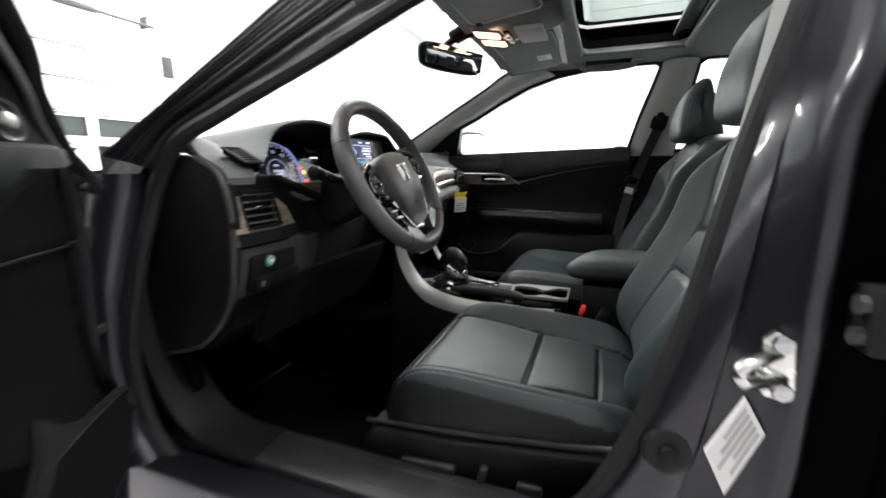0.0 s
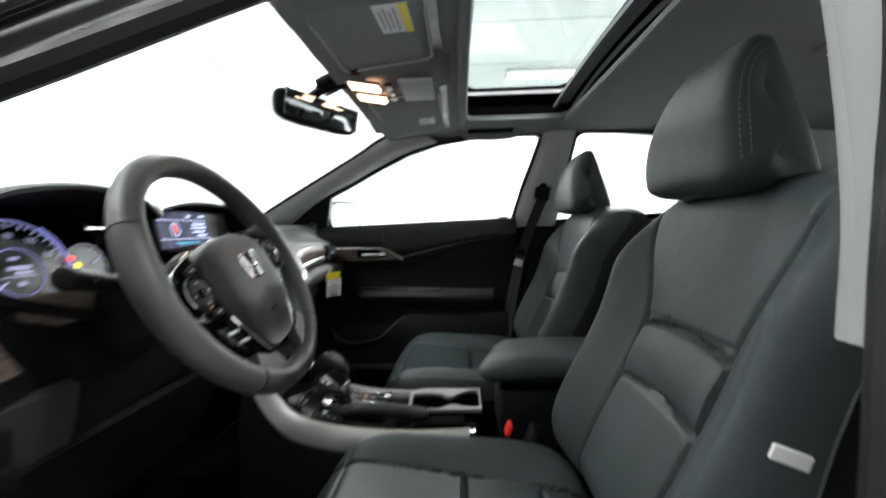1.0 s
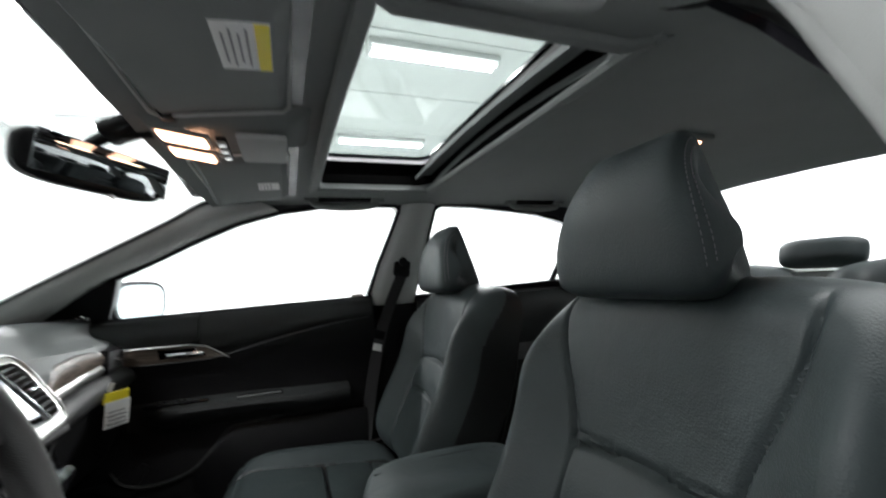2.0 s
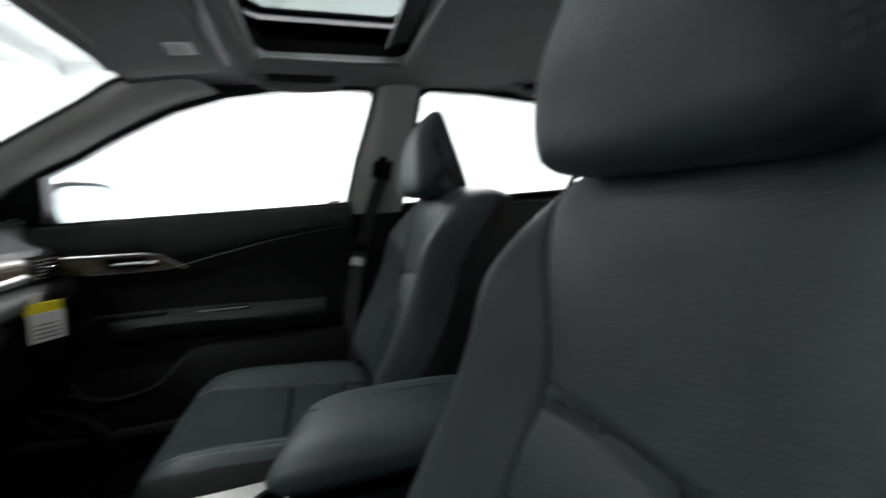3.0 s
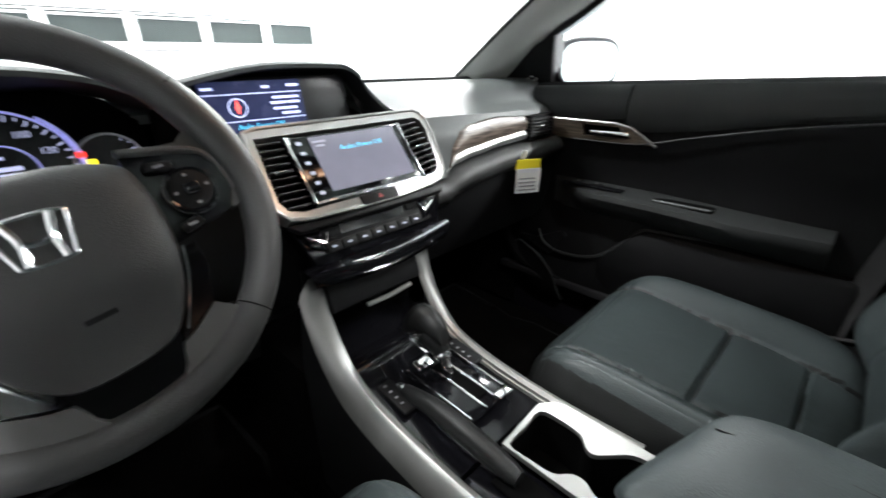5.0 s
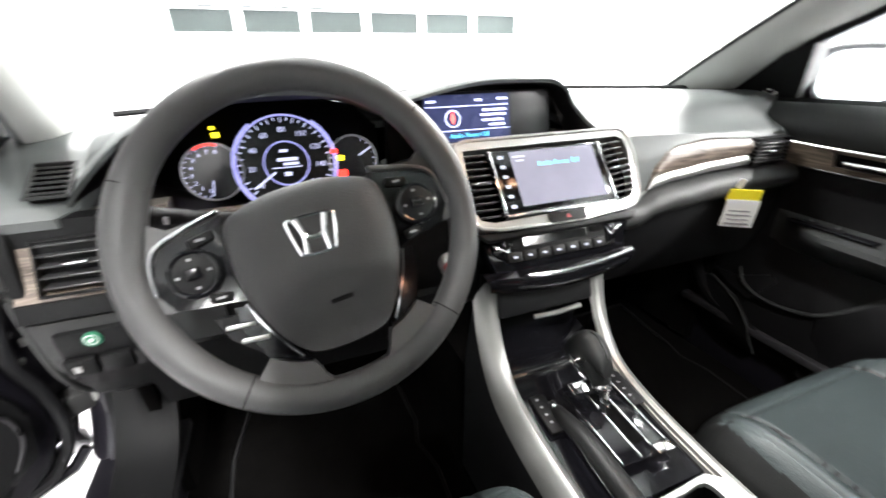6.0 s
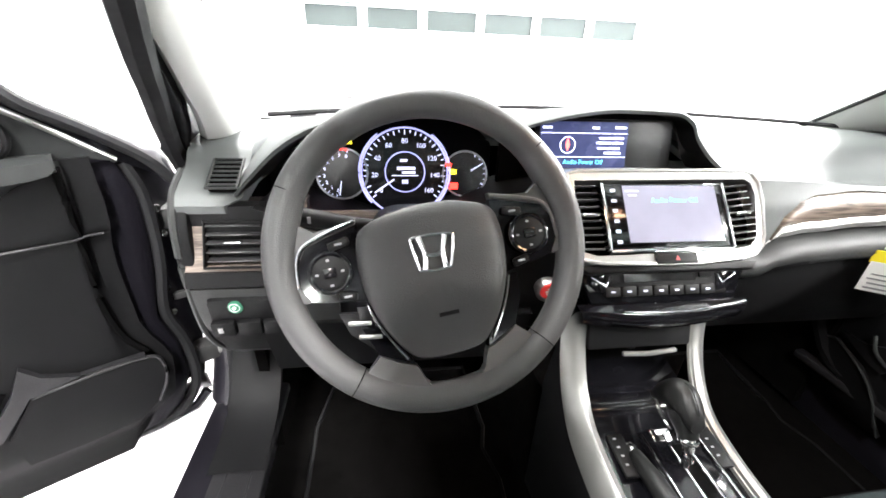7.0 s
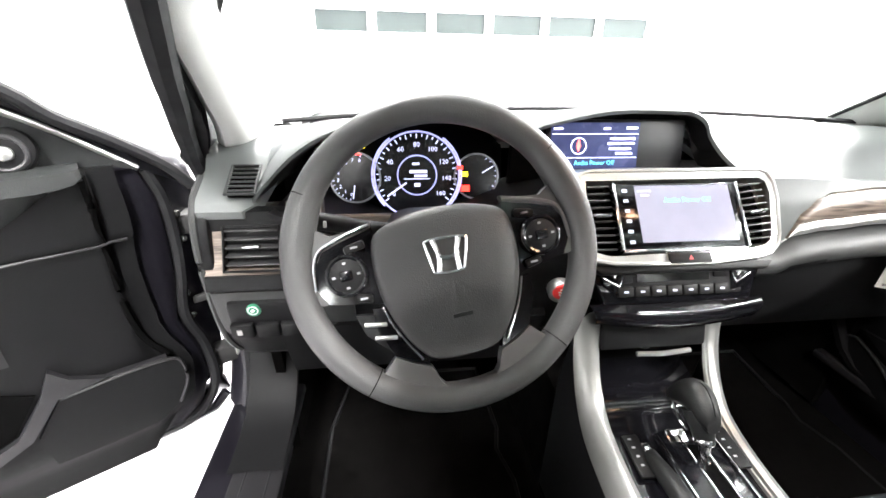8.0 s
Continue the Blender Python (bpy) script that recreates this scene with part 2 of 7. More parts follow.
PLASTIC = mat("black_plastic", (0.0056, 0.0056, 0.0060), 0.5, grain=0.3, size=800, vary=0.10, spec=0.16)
# Near-black for seams, and for the shade of hollows put into the colour.
DARK = mat("shade_and_seam_black", (0.002, 0.002, 0.002), 0.8, vary=0.1, spec=0.03)
GLOSS = mat("piano_black", (0.004, 0.004, 0.005), 0.09, spec=0.35, vary=0.06)
SILVER = mat("satin_silver", (0.42, 0.42, 0.41), 0.33, metal=0.85, vary=0.06)
CHROME = mat("chrome", (0.86, 0.86, 0.87), 0.08, metal=1.0, vary=0.05)
STEEL = mat("zinc_steel", (0.62, 0.62, 0.6), 0.25, metal=1.0, vary=0.15, blotch=30)
WOOD = wood_mat("walnut_trim", (0.055, 0.042, 0.034), (0.24, 0.195, 0.160), (5, 5, 70))
DOOR_WOOD = wood_mat("dark_walnut_trim", (0.030, 0.024, 0.018), (0.11, 0.088, 0.066), (5, 5, 70))
RAIL_SILVER = mat("brushed_silver_rail", (0.27, 0.27, 0.26), 0.40, metal=0.75, vary=0.10, blotch=14)
DARK_CHROME = mat("dark_chrome", (0.42, 0.42, 0.43), 0.12, metal=1.0, vary=0.06)
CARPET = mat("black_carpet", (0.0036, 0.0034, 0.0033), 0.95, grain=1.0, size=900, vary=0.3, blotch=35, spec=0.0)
LINER = mat("grey_headliner", (0.205, 0.218, 0.214), 0.92, spec=0.1, grain=0.5, size=900, vary=0.05, sheen=0.1)
# Shaded copy of the pillar fabric: the driver's side is dimmed by colour.
PILLAR_SHADED = mat("shaded_pillar_fabric", (0.27, 0.275, 0.268), 0.85, spec=0.2, grain=0.4, size=900, vary=0.04)
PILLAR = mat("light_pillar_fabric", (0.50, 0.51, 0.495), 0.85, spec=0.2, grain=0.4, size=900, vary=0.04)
PAINT = paint_mat("dark_grey_metallic_paint", (0.0130, 0.0120, 0.0165))
RUBBER = mat("rubber_seal", (0.011, 0.011, 0.012), 0.6, vary=0.15, blotch=30, spec=0.2)
GLASS = glass("window_glass", (0.96, 0.98, 0.97))
ROOF_GLASS = glass("tinted_roof_glass", (0.66, 0.70, 0.68))
MIRROR = mat("mirror_glass", (0.58, 0.64, 0.66), 0.02, metal=1.0, vary=0)
DIM_MIRROR = mat("dimmed_mirror_glass", (0.30, 0.31, 0.32), 0.03, metal=1.0, vary=0)
WHEEL_SKIN = mat("wheel_leather", (0.052, 0.052, 0.052), 0.44, grain=0.35, size=650, vary=0.08, spec=0.4)
WALL_WHITE = mat("white_wall_paint", (0.82, 0.83, 0.83), 0.6, vary=0.03, blotch=0.8, grain=0.15, size=90)
WALL_DIMMED = mat("dimmed_wall_paint", (0.58, 0.58, 0.58), 0.6, vary=0.03, blotch=0.8, grain=0.15, size=90)
DOOR_WHITE = mat("white_door_enamel", (0.80, 0.81, 0.81), 0.4, vary=0.03, blotch=1.5)
FLOOR_GREY = mat("pale_epoxy_floor", (0.72, 0.70, 0.72), 0.35, vary=0.07, blotch=1.3)
CEIL_GREY = mat("pale_ceiling_panel", (0.62, 0.64, 0.63), 0.8, vary=0.06, blotch=1.0)
PANE_GREY = mat("dim_window_pane", (0.052, 0.062, 0.062), 0.5, vary=0.1, blotch=2, spec=0.1)
BLACK_STEEL = mat("black_steel", (0.03, 0.03, 0.03), 0.5, vary=0.1)
TUBE = mat("lit_tube", (1.0, 0.99, 0.97), 0.4, vary=0, emit=14)
LAMP_LENS = mat("lit_map_lamp", (1.0, 0.52, 0.32), 0.3, vary=0, emit=5)
RED = mat("red_button", (0.75, 0.03, 0.025), 0.4, vary=0.05)
WHITE_TAG = mat("white_paper", (0.82, 0.82, 0.80), 0.6, vary=0.04)
YELLOW = mat("yellow_paper", (0.85, 0.72, 0.02), 0.6, vary=0.04)
PRINT = mat("grey_print", (0.25, 0.25, 0.26), 0.7, vary=0)
BELT = mat("grey_belt_webbing", (0.022, 0.022, 0.023), 0.8, grain=0.8, size=1200, vary=0.1)
# Same dash skin with the shade of the lower dash in its colour.
SOFT_MID = mat("shaded_dash_skin", (0.030, 0.031, 0.031), 0.5, grain=0.35, size=650, vary=0.08, spec=0.35)
SCUFF = mat("grey_sill_plastic", (0.016, 0.0155, 0.017), 0.45, grain=0.4, size=500, vary=0.2, blotch=18)
TYRE = mat("tyre_rubber", (0.02, 0.02, 0.02), 0.85, vary=0.15)


# ==== garage ====
def structure(name, bm, material, label, category):
    return tagged(part(name, bm, material), label, category, kind="structure")


X0, X1, Y0, Y1 = -6.0, 8.2, -8.0, 6.03
D0, D1, DTOP = -1.465, 3.385, 2.83
structure("floor", box((X1 - X0 + 0.4, Y1 - Y0 + 0.4, 0.2), ((X0 + X1) / 2, (Y0 + Y1) / 2, -0.1), 0), FLOOR_GREY, "pale glossy epoxy-coated garage floor", "floor")
bm = bmesh.new()
box((D0 - X0, 0.2, CEILING), ((D0 + X0) / 2, Y1 + 0.1, CEILING / 2), 0, into=bm)
box((X1 - D1, 0.2, CEILING), ((D1 + X1) / 2, Y1 + 0.1, CEILING / 2), 0, into=bm)
box((D1 - D0, 0.2, CEILING - DTOP), ((D0 + D1) / 2, Y1 + 0.1, (CEILING + DTOP) / 2), 0, into=bm)
structure("wall_north", bm, WALL_WHITE, "white painted garage wall round the door", "wall")
structure("wall_south", box((X1 - X0, 0.2, CEILING), ((X0 + X1) / 2, Y0 - 0.1, CEILING / 2), 0), WALL_WHITE, "white painted back wall of the garage", "wall")
structure("wall_east", box((0.2, Y1 - Y0 + 0.4, CEILING), (X1 + 0.1, (Y0 + Y1) / 2, CEILING / 2), 0), WALL_WHITE, "white painted side wall beyond the passenger side", "wall")
# Greyed below the other walls so less light bounces into the doorway.
structure("wall_west", box((0.2, Y1 - Y0 + 0.4, CEILING), (X0 - 0.1, (Y0 + Y1) / 2, CEILING / 2), 0), WALL_DIMMED, "side wall beyond the open door, greyed to throw back less light", "wall")
bm = box((X1 - X0 + 0.4, Y1 - Y0 + 0.4, 0.15), ((X0 + X1) / 2, (Y0 + Y1) / 2, CEILING + 0.075), 0)
for i in range(10):
    box((0.03, Y1 - Y0, 0.012), (X0 + 0.7 + i * 1.42, (Y0 + Y1) / 2, CEILING - 0.006), 0.002, 1, into=bm)
structure("ceiling", bm, CEIL_GREY, "pale panelled garage ceiling", "ceiling")


def ceiling_beam(y):
    b = thing("ceiling_beam", "pale painted steel beam under the ceiling", "beam", "ceiling beams", at=(0, 0, CEILING))
    part("web", box((X1 - X0, 0.012, 0.20), ((X0 + X1) / 2, y, -0.13), 0.002), CEIL_GREY, b)
    part("lower_flange", box((X1 - X0, 0.12, 0.014), ((X0 + X1) / 2, y, -0.235), 0.003), CEIL_GREY, b)
    part("upper_flange", box((X1 - X0, 0.12, 0.014), ((X0 + X1) / 2, y, -0.022), 0.003), CEIL_GREY, b)


for y in (-3.8, 0.0, 3.5):
    ceiling_beam(y)


def tube_lamp():
    b = thing("tube_lamp", "white ceiling fixture with two lit fluorescent tubes", "lamp", "ceiling lamps")
    part("housing", box((0.26, 1.56, 0.07), (0, 0, -0.035), 0.01), DOOR_WHITE, b)
    for x in (-0.06, 0.06):
        part("tube", cyl(0.014, 1.48, (x, 0, -0.095), (90, 0, 0), 12, 0.003), TUBE, b, "lit fluorescent tube")
    for y in (-0.755, 0.755):
        part("end_cap", box((0.22, 0.03, 0.06), (0, y, -0.09), 0.006), DOOR_WHITE, b)
    return b


first = tube_lamp()
first.location = (LAMPS[0][0], LAMPS[0][1], CEILING - 0.001)
for x, y in LAMPS[1:]:
    copy_thing(first, pose(x, y, CEILING - 0.001))

# the roll-up door: seven sections, the fourth with six panes
door = thing("garage_door", "white sectional roll-up garage door with six grey panes", "garage door", at=((D0 + D1) / 2, Y1 + 0.03, 0))
SEC = DTOP / 7
W = D1 - D0
for i in range(7):
    z = SEC * (i + 0.5)
    if i != 3:
        bm = box((W - 0.01, 0.045, SEC - 0.020), (0, 0, z), 0.006)
        for k in (-0.11, 0.02):
            box((W - 0.06, 0.006, 0.012), (0, -0.024, z + k), 0.002, 1, into=bm)
    else:
        bm = box((W - 0.01, 0.045, 0.085), (0, 0, z - SEC / 2 + 0.0465), 0.004)
        box((W - 0.01, 0.045, 0.018), (0, 0, z + SEC / 2 - 0.013), 0.004, into=bm)
        for k in range(7):
            x = [-W / 2 + 0.04, *[-1.387 - (D0 + D1) / 2 + 0.7525 + 0.805 * j for j in range(5)], W / 2 - 0.035][k]
            box((0.105 if 0 < k < 6 else 0.07, 0.045, SEC - 0.11), (x, 0, z + 0.032), 0.004, into=bm)
    part("door_section", bm, DOOR_WHITE, door)
for i in range(1, 7):
    part("joint_seal", box((W - 0.02, 0.03, 0.022), (0, 0.004, SEC * i), 0.002, 1), BLACK_STEEL, door)
for k in range(6):
    x = -1.387 - (D0 + D1) / 2 + 0.35 + 0.805 * k
    p = part("pane", box((0.72, 0.008, 0.32), (x, 0.012, SEC * 3.5 + 0.030), 0), PANE_GREY, door, "dim grey window pane")
    bm = bmesh.new()
    for s in (-1, 1):
        box((0.69, 0.012, 0.024 if s > 0 else 0.012), (x, -0.022, SEC * 3.5 + 0.012 + s * 0.137), 0.003, 1, into=bm)
        box((0.012, 0.012, 0.286), (x + s * 0.345, -0.022, SEC * 3.5 + 0.012), 0.003, 1, into=bm)
    part("pane_frame", bm, DOOR_WHITE, p)


def door_track(x, s):
    b = thing("door_track", "galvanised vertical guide track beside the garage door", "track", "garage door tracks", at=(x, Y1 - 0.05, 0))
    part("rail", box((0.05, 0.06, DTOP - 0.1), (0, 0, DTOP / 2 - 0.05), 0.006), DOOR_WHITE, b)
    bend = spline([(0, 0, DTOP - 0.12), (0, -0.02, DTOP + 0.02), (0, -0.14, DTOP + 0.17), (0, -0.35, DTOP + 0.22), (0, -2.2, DTOP + 0.24)], 5)
    part("curved_rail", sweep(bend, 0.022, 8), STEEL, b)
    for z in (0.5, 1.3, 2.1):
        part("bracket", box((0.09, 0.05, 0.05), (s * 0.03, 0.018, z), 0.004), STEEL, b)


door_track(D0 - 0.06, -1)
door_track(D1 + 0.06, 1)
b = thing("door_opener_box", "small dark control box at the door jamb", "control box", at=(D1 + 0.35, Y1, 2.40))
part("case", box((0.13, 0.1, 0.3), (0, -0.052, 0), 0.012), BLACK_STEEL, b)
part("cover", box((0.1, 0.012, 0.24), (0, -0.107, 0), 0.006), BLACK_STEEL, b)
b = thing("torsion_bar", "dark spring bar above the garage door", "bar", at=(0, 0, 0))
part("shaft", cyl(0.022, W + 0.3, ((D0 + D1) / 2, Y1 - 0.13, DTOP + 0.07), (0, 90, 0), 12), BLACK_STEEL, b)
part("spring", cyl(0.04, 1.5, (D0 + 3.47, Y1 - 0.13, DTOP + 0.07), (0, 90, 0), 16, 0.005), BLACK_STEEL, b)
part("spring", cyl(0.04, 1.5, (D0 + 1.3, Y1 - 0.13, DTOP + 0.07), (0, 90, 0), 16, 0.005), BLACK_STEEL, b)
for x in (D0 - 0.05, (D0 + D1) / 2, D1 + 0.05):
    part("bracket", box((0.03, 0.14, 0.16), (x, Y1 - 0.071, DTOP + 0.12), 0.005), BLACK_STEEL, b)
# service pipes under the ceiling
for y, r in ((4.9, 0.04), (4.55, 0.022)):
    b = thing("ceiling_pipe", "pale pipe running under the ceiling", "pipe", "ceiling pipes", at=(0, y, CEILING))
    part("tube", cyl(r, X1 - X0, ((X0 + X1) / 2, 0, -0.3), (0, 90, 0), 12), CEIL_GREY, b)
    for x in (-4, -1, 2, 5, 7):
        part("hanger", box((0.02, 0.012, 0.3), (x, 0, -0.15), 0.002), CEIL_GREY, b)


# ==== car body ====
def side_x(z):
    """Half width of the cabin's side at a height."""
    return 0.71 - 0.72 * (z - 0.95) if z > 0.95 else min(0.76, 0.71 + 0.2 * (0.95 - z))


def liner_z(x, y):
    z = 1.290 - 0.045 * (x / 0.5) ** 2
    if y > -0.33:
        z -= 0.030 * ((y + 0.33) / 0.28) ** 2
    if y < -1.1:
        z -= 0.045 * ((y + 1.1) / 0.5) ** 2
    return z


def top_edge(x):
    return -0.03 - 0.17 * x * x


def base_edge(x):
    return 0.665 - 0.53 * x * x


car = thing("car", "dark grey metallic sedan standing with its driver's door open", "car")
FRONT_WINDOW = [(0.241, 0.930), (0.192, 1.058), (0.099, 1.097), (-0.012, 1.148), (-0.123, 1.193), (-0.235, 1.223), (-0.351, 1.238), (-0.477, 1.244),
                (-0.568, 1.243), (-0.583, 1.230), (-0.562, 1.158), (-0.534, 1.072), (-0.504, 0.960)]
REAR_WINDOW = [(-0.679, 0.951), (-0.690, 1.10), (-0.701, 1.230), (-0.723, 1.247), (-0.857, 1.243), (-1.094, 1.222), (-1.252, 1.191), (-1.40, 1.130), (-1.48, 1.037), (-1.46, 0.985), (-1.27, 0.973)]
FRAME = [(0.66, 0.30), (0.66, 0.90), (0.45, 0.985), (0.20, 1.110), (0.09, 1.160), (-0.03, 1.205), (-0.14, 1.242), (-0.25, 1.266), (-0.4, 1.278), (-0.9, 1.280), (-1.2, 1.258), (-1.5, 1.165),
         (-1.9, 0.99), (-2.0, 0.93), (-2.0, 0.30)]
FRAME_D = [(0.60, 0.21), (0.60, 0.80), (0.40, 0.885), (0.230, 0.985), (0.150, 1.030), (0.070, 1.085), (-0.03, 1.150), (-0.14, 1.218), (-0.25, 1.258), (-0.4, 1.290), (-0.9, 1.292), (-1.2, 1.262), (-1.5, 1.165),
           (-1.9, 0.99), (-2.0, 0.93), (-2.0, 0.30)]
APERTURE = [(0.285, 0.860), (0.226, 0.938), (0.152, 0.985), (0.079, 1.028), (0.008, 1.069), (-0.12, 1.150), (-0.235, 1.218), (-0.35, 1.248), (-0.47, 1.262), (-0.600, 1.260), (-0.640, 1.228),
            (-0.607, 1.11), (-0.583, 1.03), (-0.545, 0.90), (-0.500, 0.71), (-0.435, 0.53), (-0.36, 0.435), (-0.26, 0.385), (-0.05, 0.370), (0.20, 0.365), (0.295, 0.380), (0.345, 0.45), (0.358, 0.586), (0.315, 0.751)]
JAMB_HOLE = [(0.310, 0.880), (0.230, 0.976), (0.150, 1.021), (0.070, 1.076), (-0.03, 1.141), (-0.12, 1.192), (-0.235, 1.236), (-0.35, 1.256)] + APERTURE[8:10] + [(-0.652, 1.215), (-0.640, 1.11), (-0.645, 1.03), (-0.652, 0.90), (-0.655, 0.71), (-0.645, 0.53), (-0.60, 0.42), (-0.50, 0.385)] + APERTURE[17:]
for s, line, holes in ((1, FRAME, [FRONT_WINDOW, REAR_WINDOW]), (-1, FRAME_D, [JAMB_HOLE, REAR_WINDOW])):
    part("side_frame", plate(line, holes, lambda y, z: (s * side_x(z), y, z), (s * (0.045 if s > 0 else 0.012), 0, 0), cut=0.12), PAINT, car, sharp=30)


# window glass
def pane(outline, s, inset=0.022):
    return plate(outline, [], lambda y, z: (s * (side_x(z) + inset), y, z), (s * 0.004, 0, 0))


for s, outline in ((1, FRONT_WINDOW), (1, REAR_WINDOW), (-1, REAR_WINDOW)):
    g = part("side_window", pane(outline, s), GLASS, car, "clear door glass")
    g.visible_shadow = False
    loop = [(s * (side_x(z) - 0.002), y, z) for y, z in outline]
    part("window_seal", sweep(loop, 0.0065, 6, up=(1, 0, 0), wrap=True), RUBBER, car, "black rubber window seal")
for s in (1, -1):
    line = [(s * (side_x(z) + 0.016), y, z) for y, z in ((-1.270, 0.974), (-1.285, 1.08), (-1.305, 1.178))]
    part("quarter_divider", sweep(line, 0.011, 6), RUBBER, car)
XS = [-0.64 + 1.28 * i / 16 for i in range(17)]
rows = []
for j in range(9):
    t = j / 8
    rows.append([(x * (1 - 0.28 * t), base_edge(x) * (1 - t) + top_edge(x * 0.72) * t, 0.955 + 0.300 * t + 0.028 * math.sin(math.pi * t)) for x in XS])
g = part("windshield", thick(loft(rows), (0, 0.003, 0.004)), GLASS, car, "clear curved windshield")
g.visible_shadow = False
rows = [[(x * (0.72 + 0.2 * t), (-1.60 + 0.08 * x * x) * (1 - t) + (-2.12 + 0.25 * x * x) * t, 1.252 * (1 - t) + 0.985 * t + 0.02 * math.sin(math.pi * t)) for x in XS] for t in (0, 0.25, 0.5, 0.75, 1)]
g = part("rear_window", thick(loft(rows), (0, -0.003, 0.004)), GLASS, car, "clear sloping rear window")
g.visible_shadow = False

# roof skin, headliner and sunroof
SUN = [(-0.405, -0.345), (-0.380, -0.320), (0.345, -0.320), (0.37, -0.345), (0.37, -0.615), (0.345, -0.640), (-0.380, -0.640), (-0.405, -0.615)]
EDGE = [(x, top_edge(x) - 0.005) for x in (-0.455, -0.35, -0.2, 0, 0.2, 0.35, 0.455)]
LINER_OUT = EDGE + [(0.485, -0.16), (0.503, -0.3), (0.512, -0.6), (0.508, -1.1), (0.49, -1.42), (0.455, -1.575), (0.0, -1.6), (-0.455, -1.575), (-0.49, -1.42), (-0.508, -1.1), (-0.512, -0.6), (-0.503, -0.3), (-0.485, -0.16)]
part("headliner", plate(LINER_OUT, [SUN], lambda x, y: (x, y, liner_z(x, y)), (0, 0, 0.012), cut=0.09), LINER, car, "grey woven headliner")
SUN_OUT = [(x * 1.09, -0.48 + (y + 0.48) * 1.12) for x, y in SUN]
ROOF_OUT = [(x * 1.06, y + (0.05 if y > -0.3 else -0.03 if y < -1.5 else 0)) for x, y in LINER_OUT]
part("roof_panel", plate(ROOF_OUT, [SUN_OUT], lambda x, y: (x, y, liner_z(x * 0.94, y) + 0.075 - 0.050 * (abs(x) / 0.54) ** 4), (0, 0, 0.004), cut=0.12), PAINT, car)
for s in (1, -1):
    rail = [(s * (side_x(z) + 0.022), y, z + 0.004) for y, z in (FRAME[3:11] if s > 0 else FRAME_D[6:11])]
    part("roof_rail", sweep(spline(rail, 3), 0.020, 8, squash=0.8), PAINT, car)

# A-pillar covers
E1 = [(0.700, 0.42, 0.925), (0.632, 0.212, 1.056), (0.603, 0.104, 1.101), (0.566, -0.007, 1.152), (0.534, -0.118, 1.197), (0.512, -0.231, 1.227)]
E2 = [(0.645, 0.58, 0.93), (0.545, 0.32, 1.050), (0.492, 0.150, 1.130), (0.466, 0.030, 1.190), (0.455, -0.05, 1.235), (0.462, -0.15, 1.262)]
E1D = [(0.700, 0.275, 0.890), (0.686, 0.259, 0.938), (0.662, 0.193, 0.980), (0.640, 0.108, 1.0245), (0.621, 0.034, 1.063), (0.609, -0.018, 1.090), (0.598, -0.056, 1.112), (0.560, -0.140, 1.158), (0.525, -0.232, 1.206)]
E2D = [(0.676, 0.440, 0.895), (0.655, 0.346, 0.938), (0.641, 0.268, 0.985), (0.627, 0.200, 1.027), (0.603, 0.106, 1.081), (0.592, 0.066, 1.103), (0.578, 0.022, 1.128), (0.510, -0.050, 1.190), (0.425, -0.085, 1.245)]
for s, e1, e2 in ((1, E1, E2), (-1, E1D, E2D)):
    a, b = spline(e1, 5), spline(e2, 5)
    rows = []
    for p, q in zip(a, b):
        row = []
        for k in range(9):
            t = k / 8
            m = p.lerp(q, t) + Vector((-0.020, -0.012, -0.010)) * (1.0 if s > 0 else 0.45) * math.sin(math.pi * t) ** 0.7
            row.append((s * m.x, m.y, m.z))
        rows.append(row)
    part("pillar_trim", thick(loft(rows), (s * 0.012, 0.008, 0.01)), PILLAR, car, "light grey woven windshield pillar cover")
    if s > 0:
        part("windshield_seal", sweep([(s * p.x, p.y, p.z) for p in b], 0.0045, 6), RUBBER, car)

# outer face of the driver's windshield pillar: seal channel, then the painted edge
SEAL_LINE = [(0.566, -0.160, 1.160), (0.580, -0.129, 1.142), (0.604, -0.066, 1.104), (0.628, 0.004, 1.066), (0.652, 0.088, 1.022), (0.674, 0.157, 0.985), (0.706, 0.228, 0.940), (0.715, 0.260, 0.887)]
OUTER_LINE = [(0.520, 0.020, 1.262), (0.555, 0.065, 1.222), (0.595, 0.111, 1.172), (0.625, 0.146, 1.130), (0.658, 0.182, 1.085), (0.698, 0.228, 1.030), (0.733, 0.268, 0.980), (0.777, 0.320, 0.920)]
a, b = spline(SEAL_LINE, 4), spline(OUTER_LINE, 4)
STRIPS = (("seal_channel", 0.04, 0.40, RUBBER, "black rubber channel of the windshield pillar"), ("channel_lip", 0.40, 0.49, PAINT, "dark painted lip of the windshield pillar"), ("gutter", 0.49, 0.70, RUBBER, "black door gutter"),
          ("painted_edge", 0.70, 0.83, PAINT, "dark painted edge of the windshield pillar"), ("windshield_moulding", 0.83, 1.0, RUBBER, "black windshield moulding"))
for name, lo, hi, material, label in STRIPS:
    rows = []
    for p, q in zip(a, b):
        row = []
        for k in range(13):
            t = lo + (hi - lo) * k / 12
            m = p.lerp(q, t) + Vector((0.004, -0.004, 0.004)) * math.sin(math.pi * t) ** 0.6 + Vector((0.004, -0.003, 0.0)) * math.sin(math.pi * (t - lo) / (hi - lo) * 2) ** 2
            row.append((-m.x, m.y, m.z))
        rows.append(row)
    part(name, thick(loft(rows), (0.008, 0.004, -0.004)), material, car, label, sharp=60)

